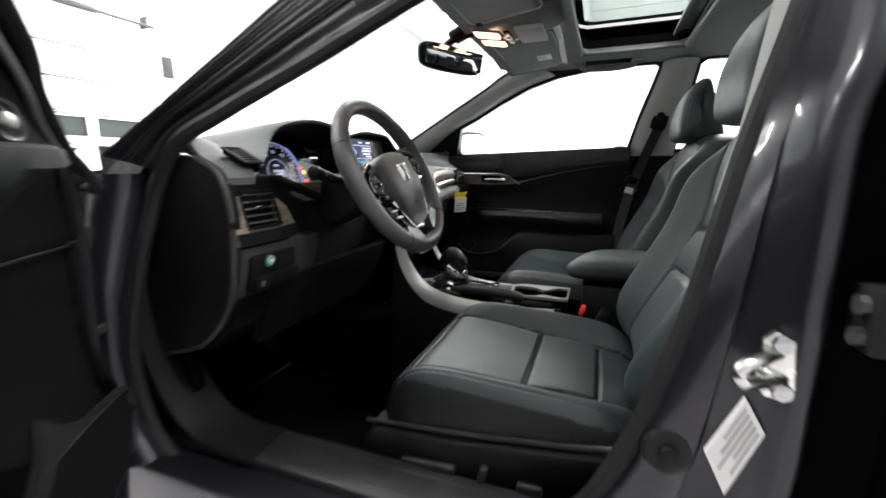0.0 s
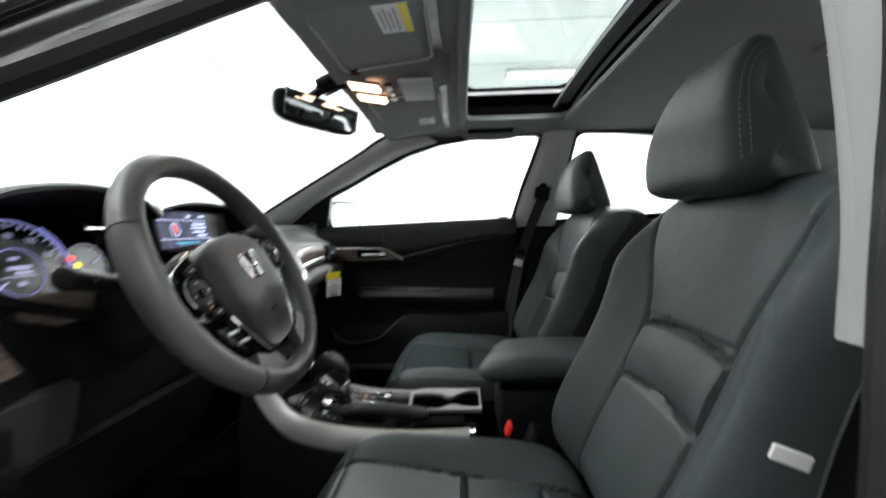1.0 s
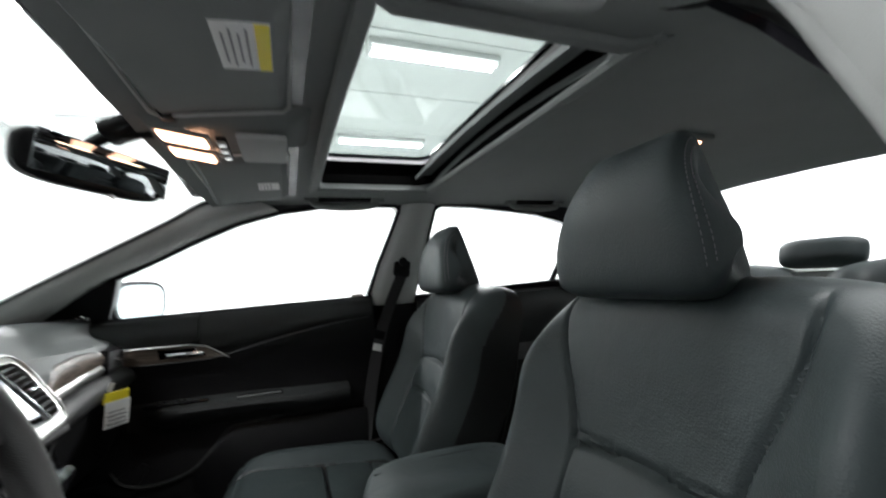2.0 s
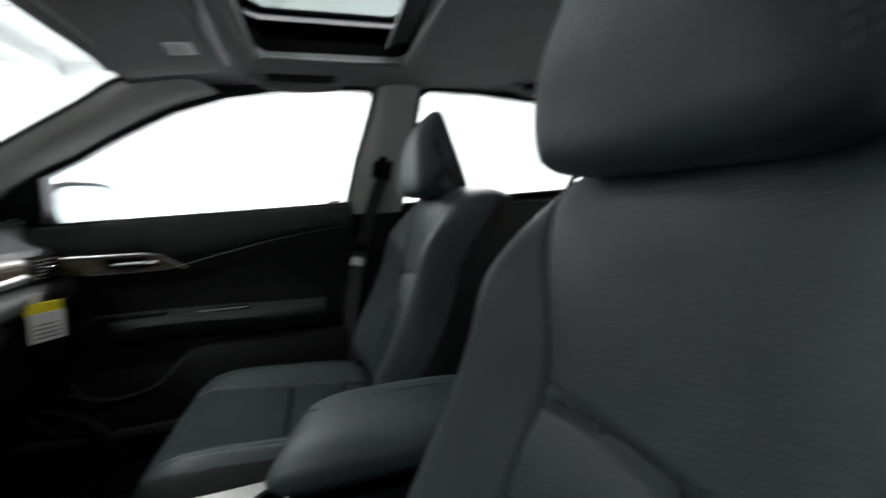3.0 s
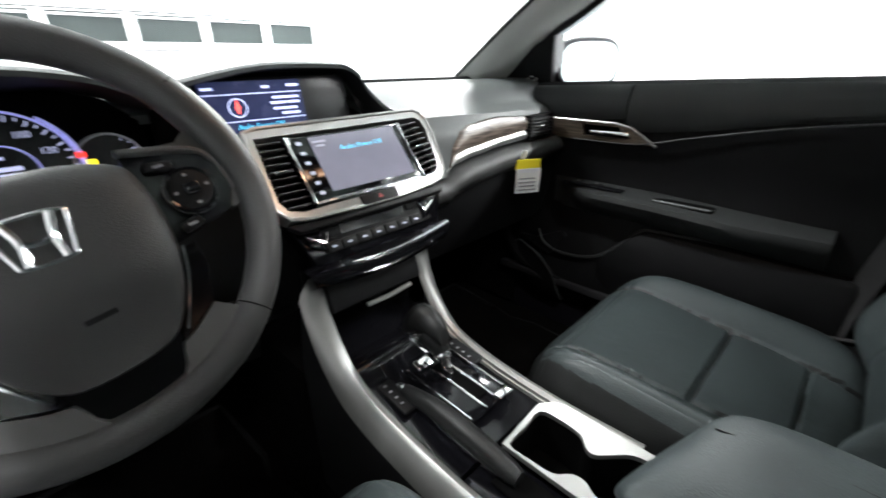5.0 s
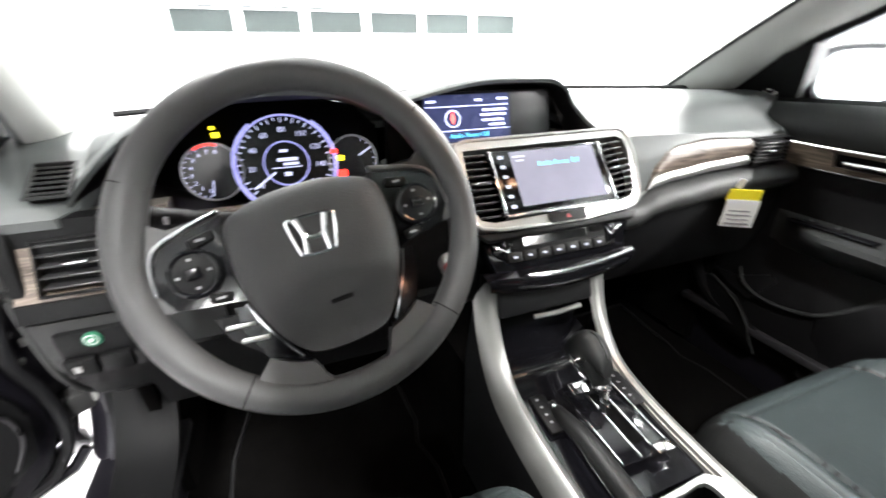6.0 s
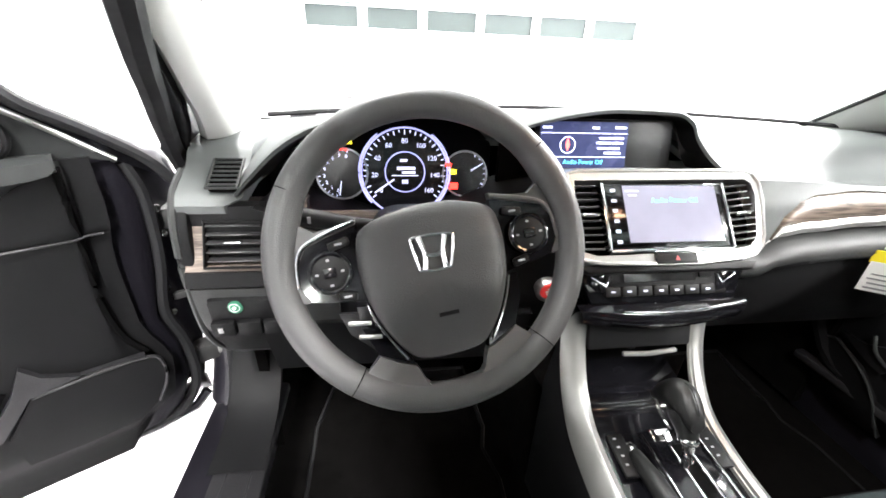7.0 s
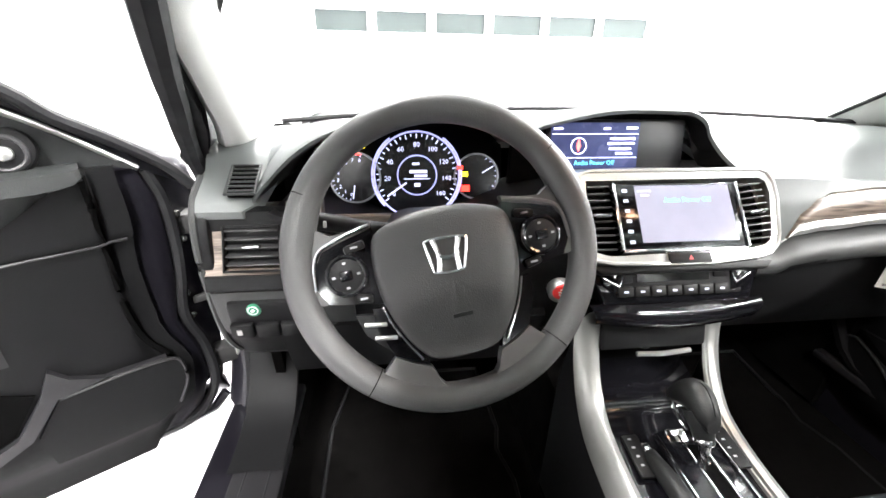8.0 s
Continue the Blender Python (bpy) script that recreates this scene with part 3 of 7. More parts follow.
# B-pillar and C-pillar covers
for s in (1, -1):
    y0, y1 = [(-0.508, 0.93), (-0.535, 1.06), (-0.572, 1.18), (-0.590, 1.245)], [(-0.676, 0.93), (-0.684, 1.06), (-0.694, 1.18), (-0.700, 1.245)]
    rows = []
    for (ya, z), (yb, _) in zip(y0, y1):
        row = []
        for k in range(9):
            t = k / 8
            row.append((s * (side_x(z) - 0.002 - 0.038 * math.sin(math.pi * t) ** 0.5), ya + (yb - ya) * t, z))
        rows.append(row)
    if s < 0:
        inner = spline([(-0.500, -0.690, 1.258), (-0.530, -0.640, 1.240), (-0.560, -0.625, 1.195), (-0.584, -0.612, 1.143), (-0.624, -0.590, 1.058), (-0.664, -0.565, 0.94), (-0.688, -0.545, 0.86)], 4)
        outer = spline([(-0.530, -0.655, 1.262), (-0.566, -0.632, 1.236), (-0.600, -0.616, 1.185), (-0.624, -0.604, 1.143), (-0.664, -0.585, 1.058), (-0.712, -0.560, 0.94), (-0.728, -0.540, 0.86)], 4)
        rows = [[p.lerp(q, k / 8) + Vector((0.010, 0.016, 0.0)) * math.sin(math.pi * k / 8) for k in range(9)] for p, q in zip(inner, outer)]
        back = [[p, p + Vector((-0.02, -0.07, 0.0)), p + Vector((-0.03, -0.14, 0.0))] for p in inner]
        part("door_pillar_side", loft(back), PILLAR_SHADED, car, "light grey pillar cover")
    part("door_pillar_trim", thick(loft(rows), (s * 0.008, 0, 0)), PILLAR_SHADED if s < 0 else PILLAR, car, "light grey pillar cover between the doors")
    low = []
    for z, ya, yb in ((0.93 if s > 0 else 0.862, -0.545, -0.685), (0.80, -0.535, -0.70), (0.62, -0.49, -0.72), (0.42, -0.40, -0.74)):
        low.append([(s * (0.715 - 0.025 * math.sin(math.pi * k / 8) ** 0.5), ya + (yb - ya) * k / 8, z) for k in range(9)])
    part("lower_pillar_trim", thick(loft(low), (s * 0.008, 0, 0)), PLASTIC, car, "black lower pillar cover")
    rows = []
    for t in (0, 0.33, 0.66, 1):
        ya, za = -1.30 - 0.26 * t, 1.205 - 0.22 * t
        yb, zb = -1.60 - 0.46 * t, 1.240 - 0.26 * t
        rows.append([(s * (0.515 + 0.15 * t - 0.04 * (k / 6) - 0.02 * math.sin(math.pi * k / 6)), ya + (yb - ya) * k / 6, za + (zb - za) * k / 6) for k in range(7)])
    part("rear_pillar_trim", thick(loft(rows), (s * 0.02, 0, 0.01)), PILLAR, car, "light grey rear pillar cover")

# driver's aperture: seal, sill
def seal_x(y, z):
    """Half width at the doorway's edge; the rear upper corner stands more upright than the side."""
    x = side_x(z) - 0.006 + 0.012 * blend(y, -0.30, -0.10) * blend(z, 0.84, 0.92)
    if y < -0.53 and z > 0.94:
        pts = ((0.94, 0.712), (1.058, 0.666), (1.143, 0.626), (1.25, 0.560))
        for (za, xa), (zb, xb) in zip(pts, pts[1:]):
            if za <= z <= zb:
                x = max(x, xa + (xb - xa) * (z - za) / (zb - za))
    return x


loop = spline([(-seal_x(y, z), y, z) for y, z in APERTURE] + [(-side_x(0.86) + 0.006, 0.285, 0.86)], 4)[:-1]
part("door_seal", sweep(loop, 0.013, 8, up=(1, 0, 0), wrap=True), RUBBER, car, "black rubber seal round the open doorway")
for s in (-1, 1):
    bm = prism([(0.40, 0.20), (0.36, 0.385), (-0.75, 0.385), (-0.75, 0.20)], s * 0.69, s * 0.80, "x", 0.02)
    part("sill", bm, PAINT, car)
    bm = prism([(0.34, 0.38), (0.34, 0.402), (-0.36, 0.402), (-0.40, 0.38)], s * 0.645, s * 0.735, "x", 0.006)
    for x in (0.668, 0.71):
        box((0.003, 0.6, 0.002), (s * x, 0.0, 0.4025), 0.0008, 1, into=bm)
    part("scuff_plate", bm, SCUFF, car, "black ribbed door sill scuff plate")
    rows = [[(s * x, y, z + 0.004 * math.sin(math.pi * (x - 0.648) / 0.095)) for x in (0.648, 0.653, 0.675, 0.700, 0.725, 0.738, 0.743)] for y, z in ((0.12, 0.4035), (0.19, 0.406), (0.245, 0.418), (0.285, 0.445), (0.318, 0.49), (0.342, 0.545), (0.358, 0.62), (0.366, 0.70))]
    part("kick_panel", thick(loft(rows), (0, 0.012, -0.006)), PLASTIC, car, "black footwell kick panel")
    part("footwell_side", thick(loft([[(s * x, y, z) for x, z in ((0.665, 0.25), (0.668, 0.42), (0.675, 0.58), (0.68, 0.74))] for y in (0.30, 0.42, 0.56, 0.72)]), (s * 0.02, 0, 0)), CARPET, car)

# painted jamb of the door pillar
edge = spline([(-0.642, 1.225, 0), (-0.607, 1.11, 0), (-0.583, 1.03, 0), (-0.550, 0.92, 0), (-0.520, 0.80, 0), (-0.490, 0.68, 0), (-0.450, 0.55, 0), (-0.36, 0.435, 0), (-0.27, 0.385, 0)], 4)
rows, gap = [], []
for p in edge:
    y, z = p.x, p.y
    xs = seal_x(y, z) + 0.010
    xr = max(0.783 - 0.55 * max(0.0, z - 0.97), xs + 0.012)
    yr = min(y - 0.022, -0.577 - 0.10 * max(0.0, z - 1.0) + 0.10 * max(0.0, 0.62 - z))
    a, b = Vector((-xs, y, z)), Vector((-xr, yr, z))
    row = [a + Vector((0.012, 0.006, 0)), a, a.lerp(b, 0.10) + Vector((-0.006, 0, 0)), a.lerp(b, 0.45) + Vector((-0.003, 0.0, 0)), a.lerp(b, 0.52) + Vector((0.004, 0.002, 0)), a.lerp(b, 0.90) + Vector((0.003, 0.003, 0)), b]
    row += [b + Vector((-0.006, -0.004, 0)), b + Vector((-0.009, -0.010, 0)), b + Vector((-0.010, -0.016, 0)), b + Vector((-0.008, -0.022, 0)), b + Vector((0.0, -0.026, 0)), b + Vector((0.03, -0.034, 0))]
    rows.append(row)
    gap.append([b + Vector((0.03, -0.032, 0)), b + Vector((0.0, -0.075, 0)), b + Vector((-0.045, -0.085, 0))])
part("pillar_jamb", loft(rows), PAINT, car, "dark grey painted door pillar", sharp=50)
# Near-black sheet gives the gap to the rear door its shade.
part("rear_door_gap", thick(loft(gap), (0, -0.006, 0)), DARK, car, "near-black sheet for the shaded gap before the rear door")
for z in (0.80, 0.50):
    part("rear_hinge", box((0.040, 0.034, 0.055), (-0.798, -0.632, z - 0.022), 0.006), RUBBER, car, "black rear door hinge")
    for k in (-1, 1):
        part("hinge_bolt", cyl(0.008, 0.010, (-0.806, -0.613, z - 0.022 + 0.013 * k), (90, 0, 0), 6), BLACK_STEEL, car)

# painted jamb below the windshield pillar, where the front door hangs
rows = []
for p in spline([(0.300, 0.890, 0), (0.312, 0.820, 0), (0.330, 0.720, 0), (0.358, 0.590, 0), (0.350, 0.460, 0), (0.300, 0.383, 0)], 4):
    x = side_x(p.y)
    rows.append([(-x + 0.006, p.x, p.y), (-x - 0.020, p.x + 0.004, p.y), (-x - 0.034, p.x + 0.010, p.y), (-x - 0.046, p.x + 0.026, p.y), (-x - 0.048, p.x + 0.060, p.y), (-x - 0.030, p.x + 0.130, p.y)])
part("hinge_jamb", thick(loft(rows), (0.004, 0.004, 0)), PAINT, car, "dark grey painted hinge pillar", sharp=50)

# floor pan, firewall, tunnel
rows = []
for y, z in ((0.95, 0.62), (0.78, 0.40), (0.62, 0.26), (0.45, 0.225), (-0.2, 0.225), (-0.75, 0.235), (-1.0, 0.25), (-1.05, 0.36), (-1.9, 0.42)):
    rows.append([(x, y, z + (0.17 if abs(x) < 0.09 else 0.10 if abs(x) < 0.12 else 0)) for x in (-0.76, -0.5, -0.3, -0.14, -0.115, -0.085, 0, 0.085, 0.115, 0.14, 0.3, 0.5, 0.76)])
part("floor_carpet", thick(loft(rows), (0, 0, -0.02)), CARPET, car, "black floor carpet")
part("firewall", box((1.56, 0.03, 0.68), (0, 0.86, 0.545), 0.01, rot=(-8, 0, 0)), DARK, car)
# Unseen panels added to keep stray light out of the footwell.
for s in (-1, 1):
    part("footwell_blind", box((0.02, 0.46, 0.62), (s * 0.775, 0.74, 0.51), 0.004), DARK, car)

# outer body
def belt(s, ys, flare=None):
    rows = []
    for y in ys:
        k = max(0.0, abs(y + 0.4) - 1.6) / 0.95
        drop = 0.16 * k * k + 0.075 * blend(y, 0.46, 0.75) if y > 0 else 0.04 * k
        w = 1 - 0.20 * k ** 2.2
        rows.append([(s * x * w, y, z - drop * (z / 0.96)) for x, z in ((0.79, 0.20), (0.835, 0.30), (0.855, 0.48), (0.850, 0.66), (0.838, 0.78), (0.80, 0.89), (0.745, 0.935))])
    return loft(rows)


for s in (1, -1):
    part("front_fender", thick(belt(s, [0.46, 0.7, 0.95, 1.2, 1.45, 1.7, 1.9, 2.02]), (-s * 0.02, 0, 0)), PAINT, car)
    part("rear_quarter", thick(belt(s, [-0.705, -0.9, -1.2, -1.5, -1.8, -2.1, -2.4, -2.65, -2.82]), (-s * 0.02, 0, 0)), PAINT, car)
part("outer_door_skin", thick(belt(1, [0.455, 0.2, 0.0, -0.3, -0.655]), (-0.02, 0, 0)), PAINT, car)
rows = []
for y, z, w in ((0.72, 0.890, 0.70), (0.95, 0.875, 0.74), (1.25, 0.845, 0.74), (1.55, 0.81, 0.74), (1.8, 0.745, 0.70), (1.98, 0.66, 0.64)):
    rows.append([(w * k / 8, y - 0.12 * (k / 8) ** 2, z + 0.02 * math.cos(math.pi * k / 16)) for k in range(-8, 9)])
part("hood", thick(loft(rows), (0, 0, -0.015)), PAINT, car)
rows = [[(w * k / 8, y + 0.10 * (k / 8) ** 2, z) for k in range(-8, 9)] for y, z, w in ((-2.12, 0.965, 0.70), (-2.35, 0.975, 0.735), (-2.62, 0.965, 0.715), (-2.80, 0.90, 0.70), (-2.86, 0.55, 0.72))]
part("trunk_lid", thick(loft(rows), (0, 0.015, -0.01)), PAINT, car)
for y, d in ((2.0, 1), (-2.8, -1)):
    rows = [[(0.74 * k / 8, y - d * (0.20 * (k / 8) ** 2 - o), z) for k in range(-8, 9)] for z, o in ((0.2, -0.06), (0.30, 0.02), (0.48, 0.05), (0.62, 0.0), (0.68, -0.05))]
    part("bumper", thick(loft(rows), (0, -d * 0.02, 0)), PAINT, car)
part("grille", box((0.85, 0.04, 0.16), (0, 2.03, 0.55), 0.02), GLOSS, car)
for s in (1, -1):
    part("headlight", box((0.34, 0.10, 0.11), (s * 0.56, 1.93, 0.63), 0.03, rot=(0, 0, -s * 24)), CHROME, car)
    part("tail_light", box((0.30, 0.08, 0.14), (s * 0.60, -2.72, 0.84), 0.03, rot=(0, 0, s * 18)), RED, car)
    for y in (1.36, -1.42):
        w = part("wheel", cyl(0.325, 0.21, (s * 0.80, y, 0.325), (0, 90, 0), 40, 0.03), TYRE, car, "black tyre on alloy rim")
        bm = cyl(0.215, 0.02, (s * 0.905, y, 0.325), (0, 90, 0), 40, 0.008)
        for k in range(5):
            box((0.02, 0.05, 0.19), (s * 0.915, y + 0.105 * math.sin(k * 1.2566), 0.325 + 0.105 * math.cos(k * 1.2566)), 0.008, rot=(-math.degrees(k * 1.2566), 0, 0), into=bm)
        part("rim", bm, SILVER, w)
part("windshield_base_seal", sweep([(x, base_edge(x) - 0.006, 0.9575) for x in XS], 0.005, 6), RUBBER, car, "black seal along the windshield base")
part("cowl", thick(loft([[(x, base_edge(x) + o, z) for x in XS] for o, z in ((0.012, 0.922), (0.05, 0.905), (0.14, 0.89))]), (0, 0, -0.01)), RUBBER, car, "black plastic cowl below the windshield")
line = [(x, base_edge(x) + 0.05 + 0.02 * math.sin(3 * x), 0.926) for x in XS]
part("wiper", sweep(line[1:10], 0.007, 6), RUBBER, car)
part("wiper", sweep(line[8:16], 0.007, 6), RUBBER, car)


# ==== dashboard ====
dash = thing("dashboard", "black soft-touch dashboard with wood trim and satin silver centre frame", "dashboard", at=(0, 0.2, 0.9))


def on_dash(name, bm, material, label="", parent=None):
    if parent is None:
        bmesh.ops.translate(bm, vec=(0, -0.2, -0.9), verts=bm.verts)
        return part(name, bm, material, dash, label)
    bmesh.ops.translate(bm, vec=(0, -0.2, -0.9), verts=bm.verts)
    return part(name, bm, material, parent, label)


def front_y(x):
    return 0.148 + 0.052 * blend(x, -0.5, 0.2)


def front_z(x):
    return 0.884 - 0.011 * blend(x, -0.5, 0.2)


rows = []
for i in range(71):
    x = -0.70 + 1.40 * i / 70
    y0, yf, zf = base_edge(x) - 0.012, front_y(x), front_z(x)
    under = blend(x, -0.625, -0.60) * (1 - blend(x, 0.13, 0.155))
    yf, zf = yf + (0.345 - yf) * under, zf + (0.938 - zf) * under
    rows.append(spline([(x, y0, 0.950), (x, y0 * 0.7 + yf * 0.3, 0.957 - 0.01 * under), (x, y0 * 0.35 + yf * 0.65, 0.947 - 0.006 * under), (x, yf + 0.055 - 0.03 * under, zf + 0.034 * (1 - under) + 0.002), (x, yf + 0.012, zf + 0.014 * (1 - under)), (x, yf, zf - 0.002)], 4))
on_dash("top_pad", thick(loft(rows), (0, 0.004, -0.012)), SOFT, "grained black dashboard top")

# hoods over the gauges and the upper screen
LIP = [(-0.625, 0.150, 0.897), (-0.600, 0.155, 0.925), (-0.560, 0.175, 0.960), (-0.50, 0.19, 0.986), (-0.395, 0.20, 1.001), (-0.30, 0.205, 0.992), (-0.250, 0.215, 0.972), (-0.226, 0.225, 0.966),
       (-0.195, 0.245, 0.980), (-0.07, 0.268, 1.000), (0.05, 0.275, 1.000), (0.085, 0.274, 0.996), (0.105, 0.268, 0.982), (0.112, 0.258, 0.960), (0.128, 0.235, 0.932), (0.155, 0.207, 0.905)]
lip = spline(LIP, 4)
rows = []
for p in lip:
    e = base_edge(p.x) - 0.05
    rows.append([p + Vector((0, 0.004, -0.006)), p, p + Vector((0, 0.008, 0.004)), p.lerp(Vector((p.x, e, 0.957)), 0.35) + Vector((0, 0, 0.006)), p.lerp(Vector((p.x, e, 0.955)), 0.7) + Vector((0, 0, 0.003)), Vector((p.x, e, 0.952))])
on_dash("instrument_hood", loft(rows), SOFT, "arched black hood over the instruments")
rows = [[p + Vector((0, 0.004, -0.006)), p + Vector((0, 0.05, -0.012)), Vector((p.x * 0.985 - 0.003, max(p.y + 0.04, 0.35 if p.x < -0.226 else 0.30), min(p.z - 0.02, 0.975)))] for p in lip]
on_dash("hood_lining", loft(rows), PLASTIC, "dark lining under the hood")
arch = [(-0.60, 0.77), (-0.225, 0.77), (-0.235, 0.93), (-0.27, 0.962), (-0.33, 0.978), (-0.40, 0.983), (-0.47, 0.972), (-0.54, 0.945), (-0.585, 0.90)]
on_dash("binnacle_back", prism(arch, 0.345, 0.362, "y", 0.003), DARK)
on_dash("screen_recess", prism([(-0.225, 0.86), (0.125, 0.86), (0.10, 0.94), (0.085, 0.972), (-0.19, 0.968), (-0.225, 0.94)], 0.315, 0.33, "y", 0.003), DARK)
part_floor = loft([[(-0.60, 0.13, 0.885), (-0.40, 0.14, 0.815), (-0.22, 0.17, 0.87), (0.0, 0.205, 0.890), (0.16, 0.205, 0.890)], [(-0.60, 0.36, 0.865), (-0.40, 0.36, 0.79), (-0.22, 0.36, 0.865), (0.0, 0.33, 0.903), (0.16, 0.33, 0.903)]])
on_dash("binnacle_floor", thick(part_floor, (0, 0, -0.008)), PLASTIC)

# lower body of the dash
rows = []
for i in range(29):
    x = -0.69 + 1.38 * i / 28
    yf, zf = front_y(x), front_z(x)
    zf -= 0.055 * blend(x, -0.58, -0.52) * (1 - blend(x, -0.28, -0.22))
    rows.append([(x, yf + 0.004, zf - 0.004), (x, yf + 0.012, 0.825), (x, yf + 0.006, 0.79), (x, yf - 0.004, 0.765), (x, yf + 0.004, 0.70), (x, yf + 0.035, 0.62), (x, yf + 0.10, 0.565), (x, yf + 0.25, 0.55)])
on_dash("lower_panel", thick(loft(rows), (0, 0.012, 0.004)), PLASTIC, "dark lower dashboard panel")
for s in (-1, 1):
    yf = front_y(s * 0.7)
    side = spline([(0, yf + 0.055, front_z(s * 0.7) + 0.030), (0, yf + 0.015, front_z(s * 0.7) + 0.008), (0, yf - 0.004, 0.850), (0, yf - 0.006, 0.780), (0, yf + 0.016, 0.670), (0, yf + 0.085, 0.590), (0, yf + 0.19, 0.555)], 5)
    poly = [(p.y, p.z) for p in side] + [(0.42, 0.55), (0.44, 0.94)]
    on_dash("end_cap", prism(poly, s * 0.688, s * 0.712, "x", 0.005), PLASTIC, "black end cover of the dashboard")
    # Paler bead holds the light caught along the cover's rounded edge.
    on_dash("end_cap_lit_edge", sweep([(s * 0.706, p.y + 0.002, p.z) for p in side], 0.006, 8), SOFT_MID)


SLAT = mat("vent_blade_plastic", (0.026, 0.026, 0.027), 0.38, vary=0.06, spec=0.5)


def vent(name, w, h, m, n=6, wing=False):
    """A louvred air vent, facing -y in its own space."""
    v = on_dash(name, box((w, 0.04, h), (0, 0.03, 0), 0.002, rot=(0, 0, 0)), DARK, "black louvred air vent")
    v.matrix_basis = Matrix.Translation((0, 0, 0))
    me = v.data
    me.transform(Matrix.Translation((0, 0.2, 0.9)))
    me.transform(m)
    me.transform(Matrix.Translation((0, -0.2, -0.9)))
    for i in range(n):
        z = -h / 2 + h * (i + 0.5) / n
        b = box((w - 0.002, 0.022, 0.0026), (0, 0.002, z), 0.001, 1, (14, 0, 0))
        bmesh.ops.transform(b, matrix=m, verts=b.verts)
        on_dash("slat", b, SLAT, parent=v)
    b = box((0.026, 0.008, 0.005), (0, -0.011, 0.0), 0.002, 1)
    bmesh.ops.transform(b, matrix=m, verts=b.verts)
    on_dash("tab", b, CHROME, "bright vent tab", parent=v)
    return v


# driver's end: wood surround and vent
yl = 0.150


def side_face(x, z):
    """Point on the driver's end of the fascia, which leans out towards its foot."""
    return (x, yl - 0.30 * (0.83 - z) + 0.02 * blend(x, -0.60, -0.52), z)


hole = [(-0.676, 0.796), (-0.672, 0.858), (-0.598, 0.858), (-0.598, 0.796)]
bm = plate([(-0.703, 0.770), (-0.702, 0.815), (-0.694, 0.868), (-0.686, 0.877), (-0.540, 0.877), (-0.540, 0.770)], [hole], side_face, (0, 0.03, 0))
on_dash("vent_surround", bm, WOOD, "walnut trim round the vent")
vent("side_vent", 0.076, 0.062, pose(-0.636, yl + 0.006, 0.828, -14), 5)
on_dash("vent_rim", sweep([Vector(side_face(x, z)) + Vector((0, -0.002, 0)) for x, z in hole], 0.0028, 6, up=(0, 1, 0), wrap=True), PLASTIC)
on_dash("wood_foot", thick(loft([[side_face(x, z) for x in (-0.702, -0.66, -0.60, -0.54)] for z in (0.790, 0.770)]), (0, -0.004, 0)), PLASTIC, "black lower edge")
on_dash("wood_strip", box((0.24, 0.014, 0.040), (-0.42, 0.165, 0.848), 0.004, rot=(0, 0, 0)), WOOD, "walnut trim strip behind the wheel")
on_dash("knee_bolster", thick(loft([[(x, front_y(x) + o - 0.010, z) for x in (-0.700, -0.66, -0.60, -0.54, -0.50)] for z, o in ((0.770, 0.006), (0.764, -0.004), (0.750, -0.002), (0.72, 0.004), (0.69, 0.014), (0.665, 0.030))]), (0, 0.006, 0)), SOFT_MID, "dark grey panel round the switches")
on_dash("switch_panel", box((0.112, 0.020, 0.066), (-0.628, 0.143, 0.717), 0.008, rot=(8, 0, 0)), PLASTIC, "black switch panel")
bm = bmesh.new()
for x in (-0.665, -0.628, -0.592):
    box((0.033, 0.012, 0.026), (x, 0.132, 0.700), 0.003, rot=(8, 0, 0), into=bm)
on_dash("blank_button", bm, PLASTIC)
on_dash("switch_mark", box((0.007, 0.002, 0.009), (-0.668, 0.1255, 0.700), 0, rot=(8, 0, 0)), SILVER)
ECO = mat("green_button", (0.03, 0.16, 0.09), 0.3, vary=0, emit=0.05)
b = on_dash("eco_button", cyl(0.0105, 0.014, (-0.644, 0.134, 0.736), (98, 0, 0), 28, 0.003), ECO, "green lit round button")
on_dash("button_ring", ring(0.0070, 0.0006, (-0.644, 0.1265, 0.737), (98, 0, 0), 24, 6), WHITE_TAG, parent=b)
on_dash("button_leaf", prism([(-0.003, 0), (0.0, 0.003), (0.003, 0), (0.0, -0.003)], -0.001, 0.001, "y"), WHITE_TAG, parent=b).data.transform(Matrix.Translation((-0.644, 0.126, 0.737)))
DEM = Matrix.Translation((-0.639, 0.176, 0.9150)) @ pose(0, 0, 0, 27)


def on_dem(name, bm, material, label="", parent=None):
    bmesh.ops.transform(bm, matrix=DEM, verts=bm.verts)
    return on_dash(name, bm, material, label, parent)


v = on_dem("defroster_vent", box((0.036, 0.054, 0.010), (0, 0, 0), 0.003), DARK, "slatted side window demister")
on_dem("demister_rim", sweep([(-0.019, -0.028, 0.005), (0.019, -0.028, 0.005), (0.019, 0.028, 0.005), (-0.019, 0.028, 0.005)], 0.0024, 6, wrap=True), SOFT_MID, parent=v)
for k in range(6):
    on_dem("slat", box((0.036, 0.0034, 0.006), (0, -0.0215 + k * 0.0086, 0.0035), 0.001, 1, (20, 0, 0)), SOFT_MID, parent=v)
on_dash("knee_panel", thick(loft([[(x, 0.145 + 0.02 * k, 0.69 - 0.045 * k) for x in (-0.62, -0.5, -0.38, -0.26, -0.19)] for k in range(4)]), (0, 0.012, 0.006)), PLASTIC, "black panel under the steering column")

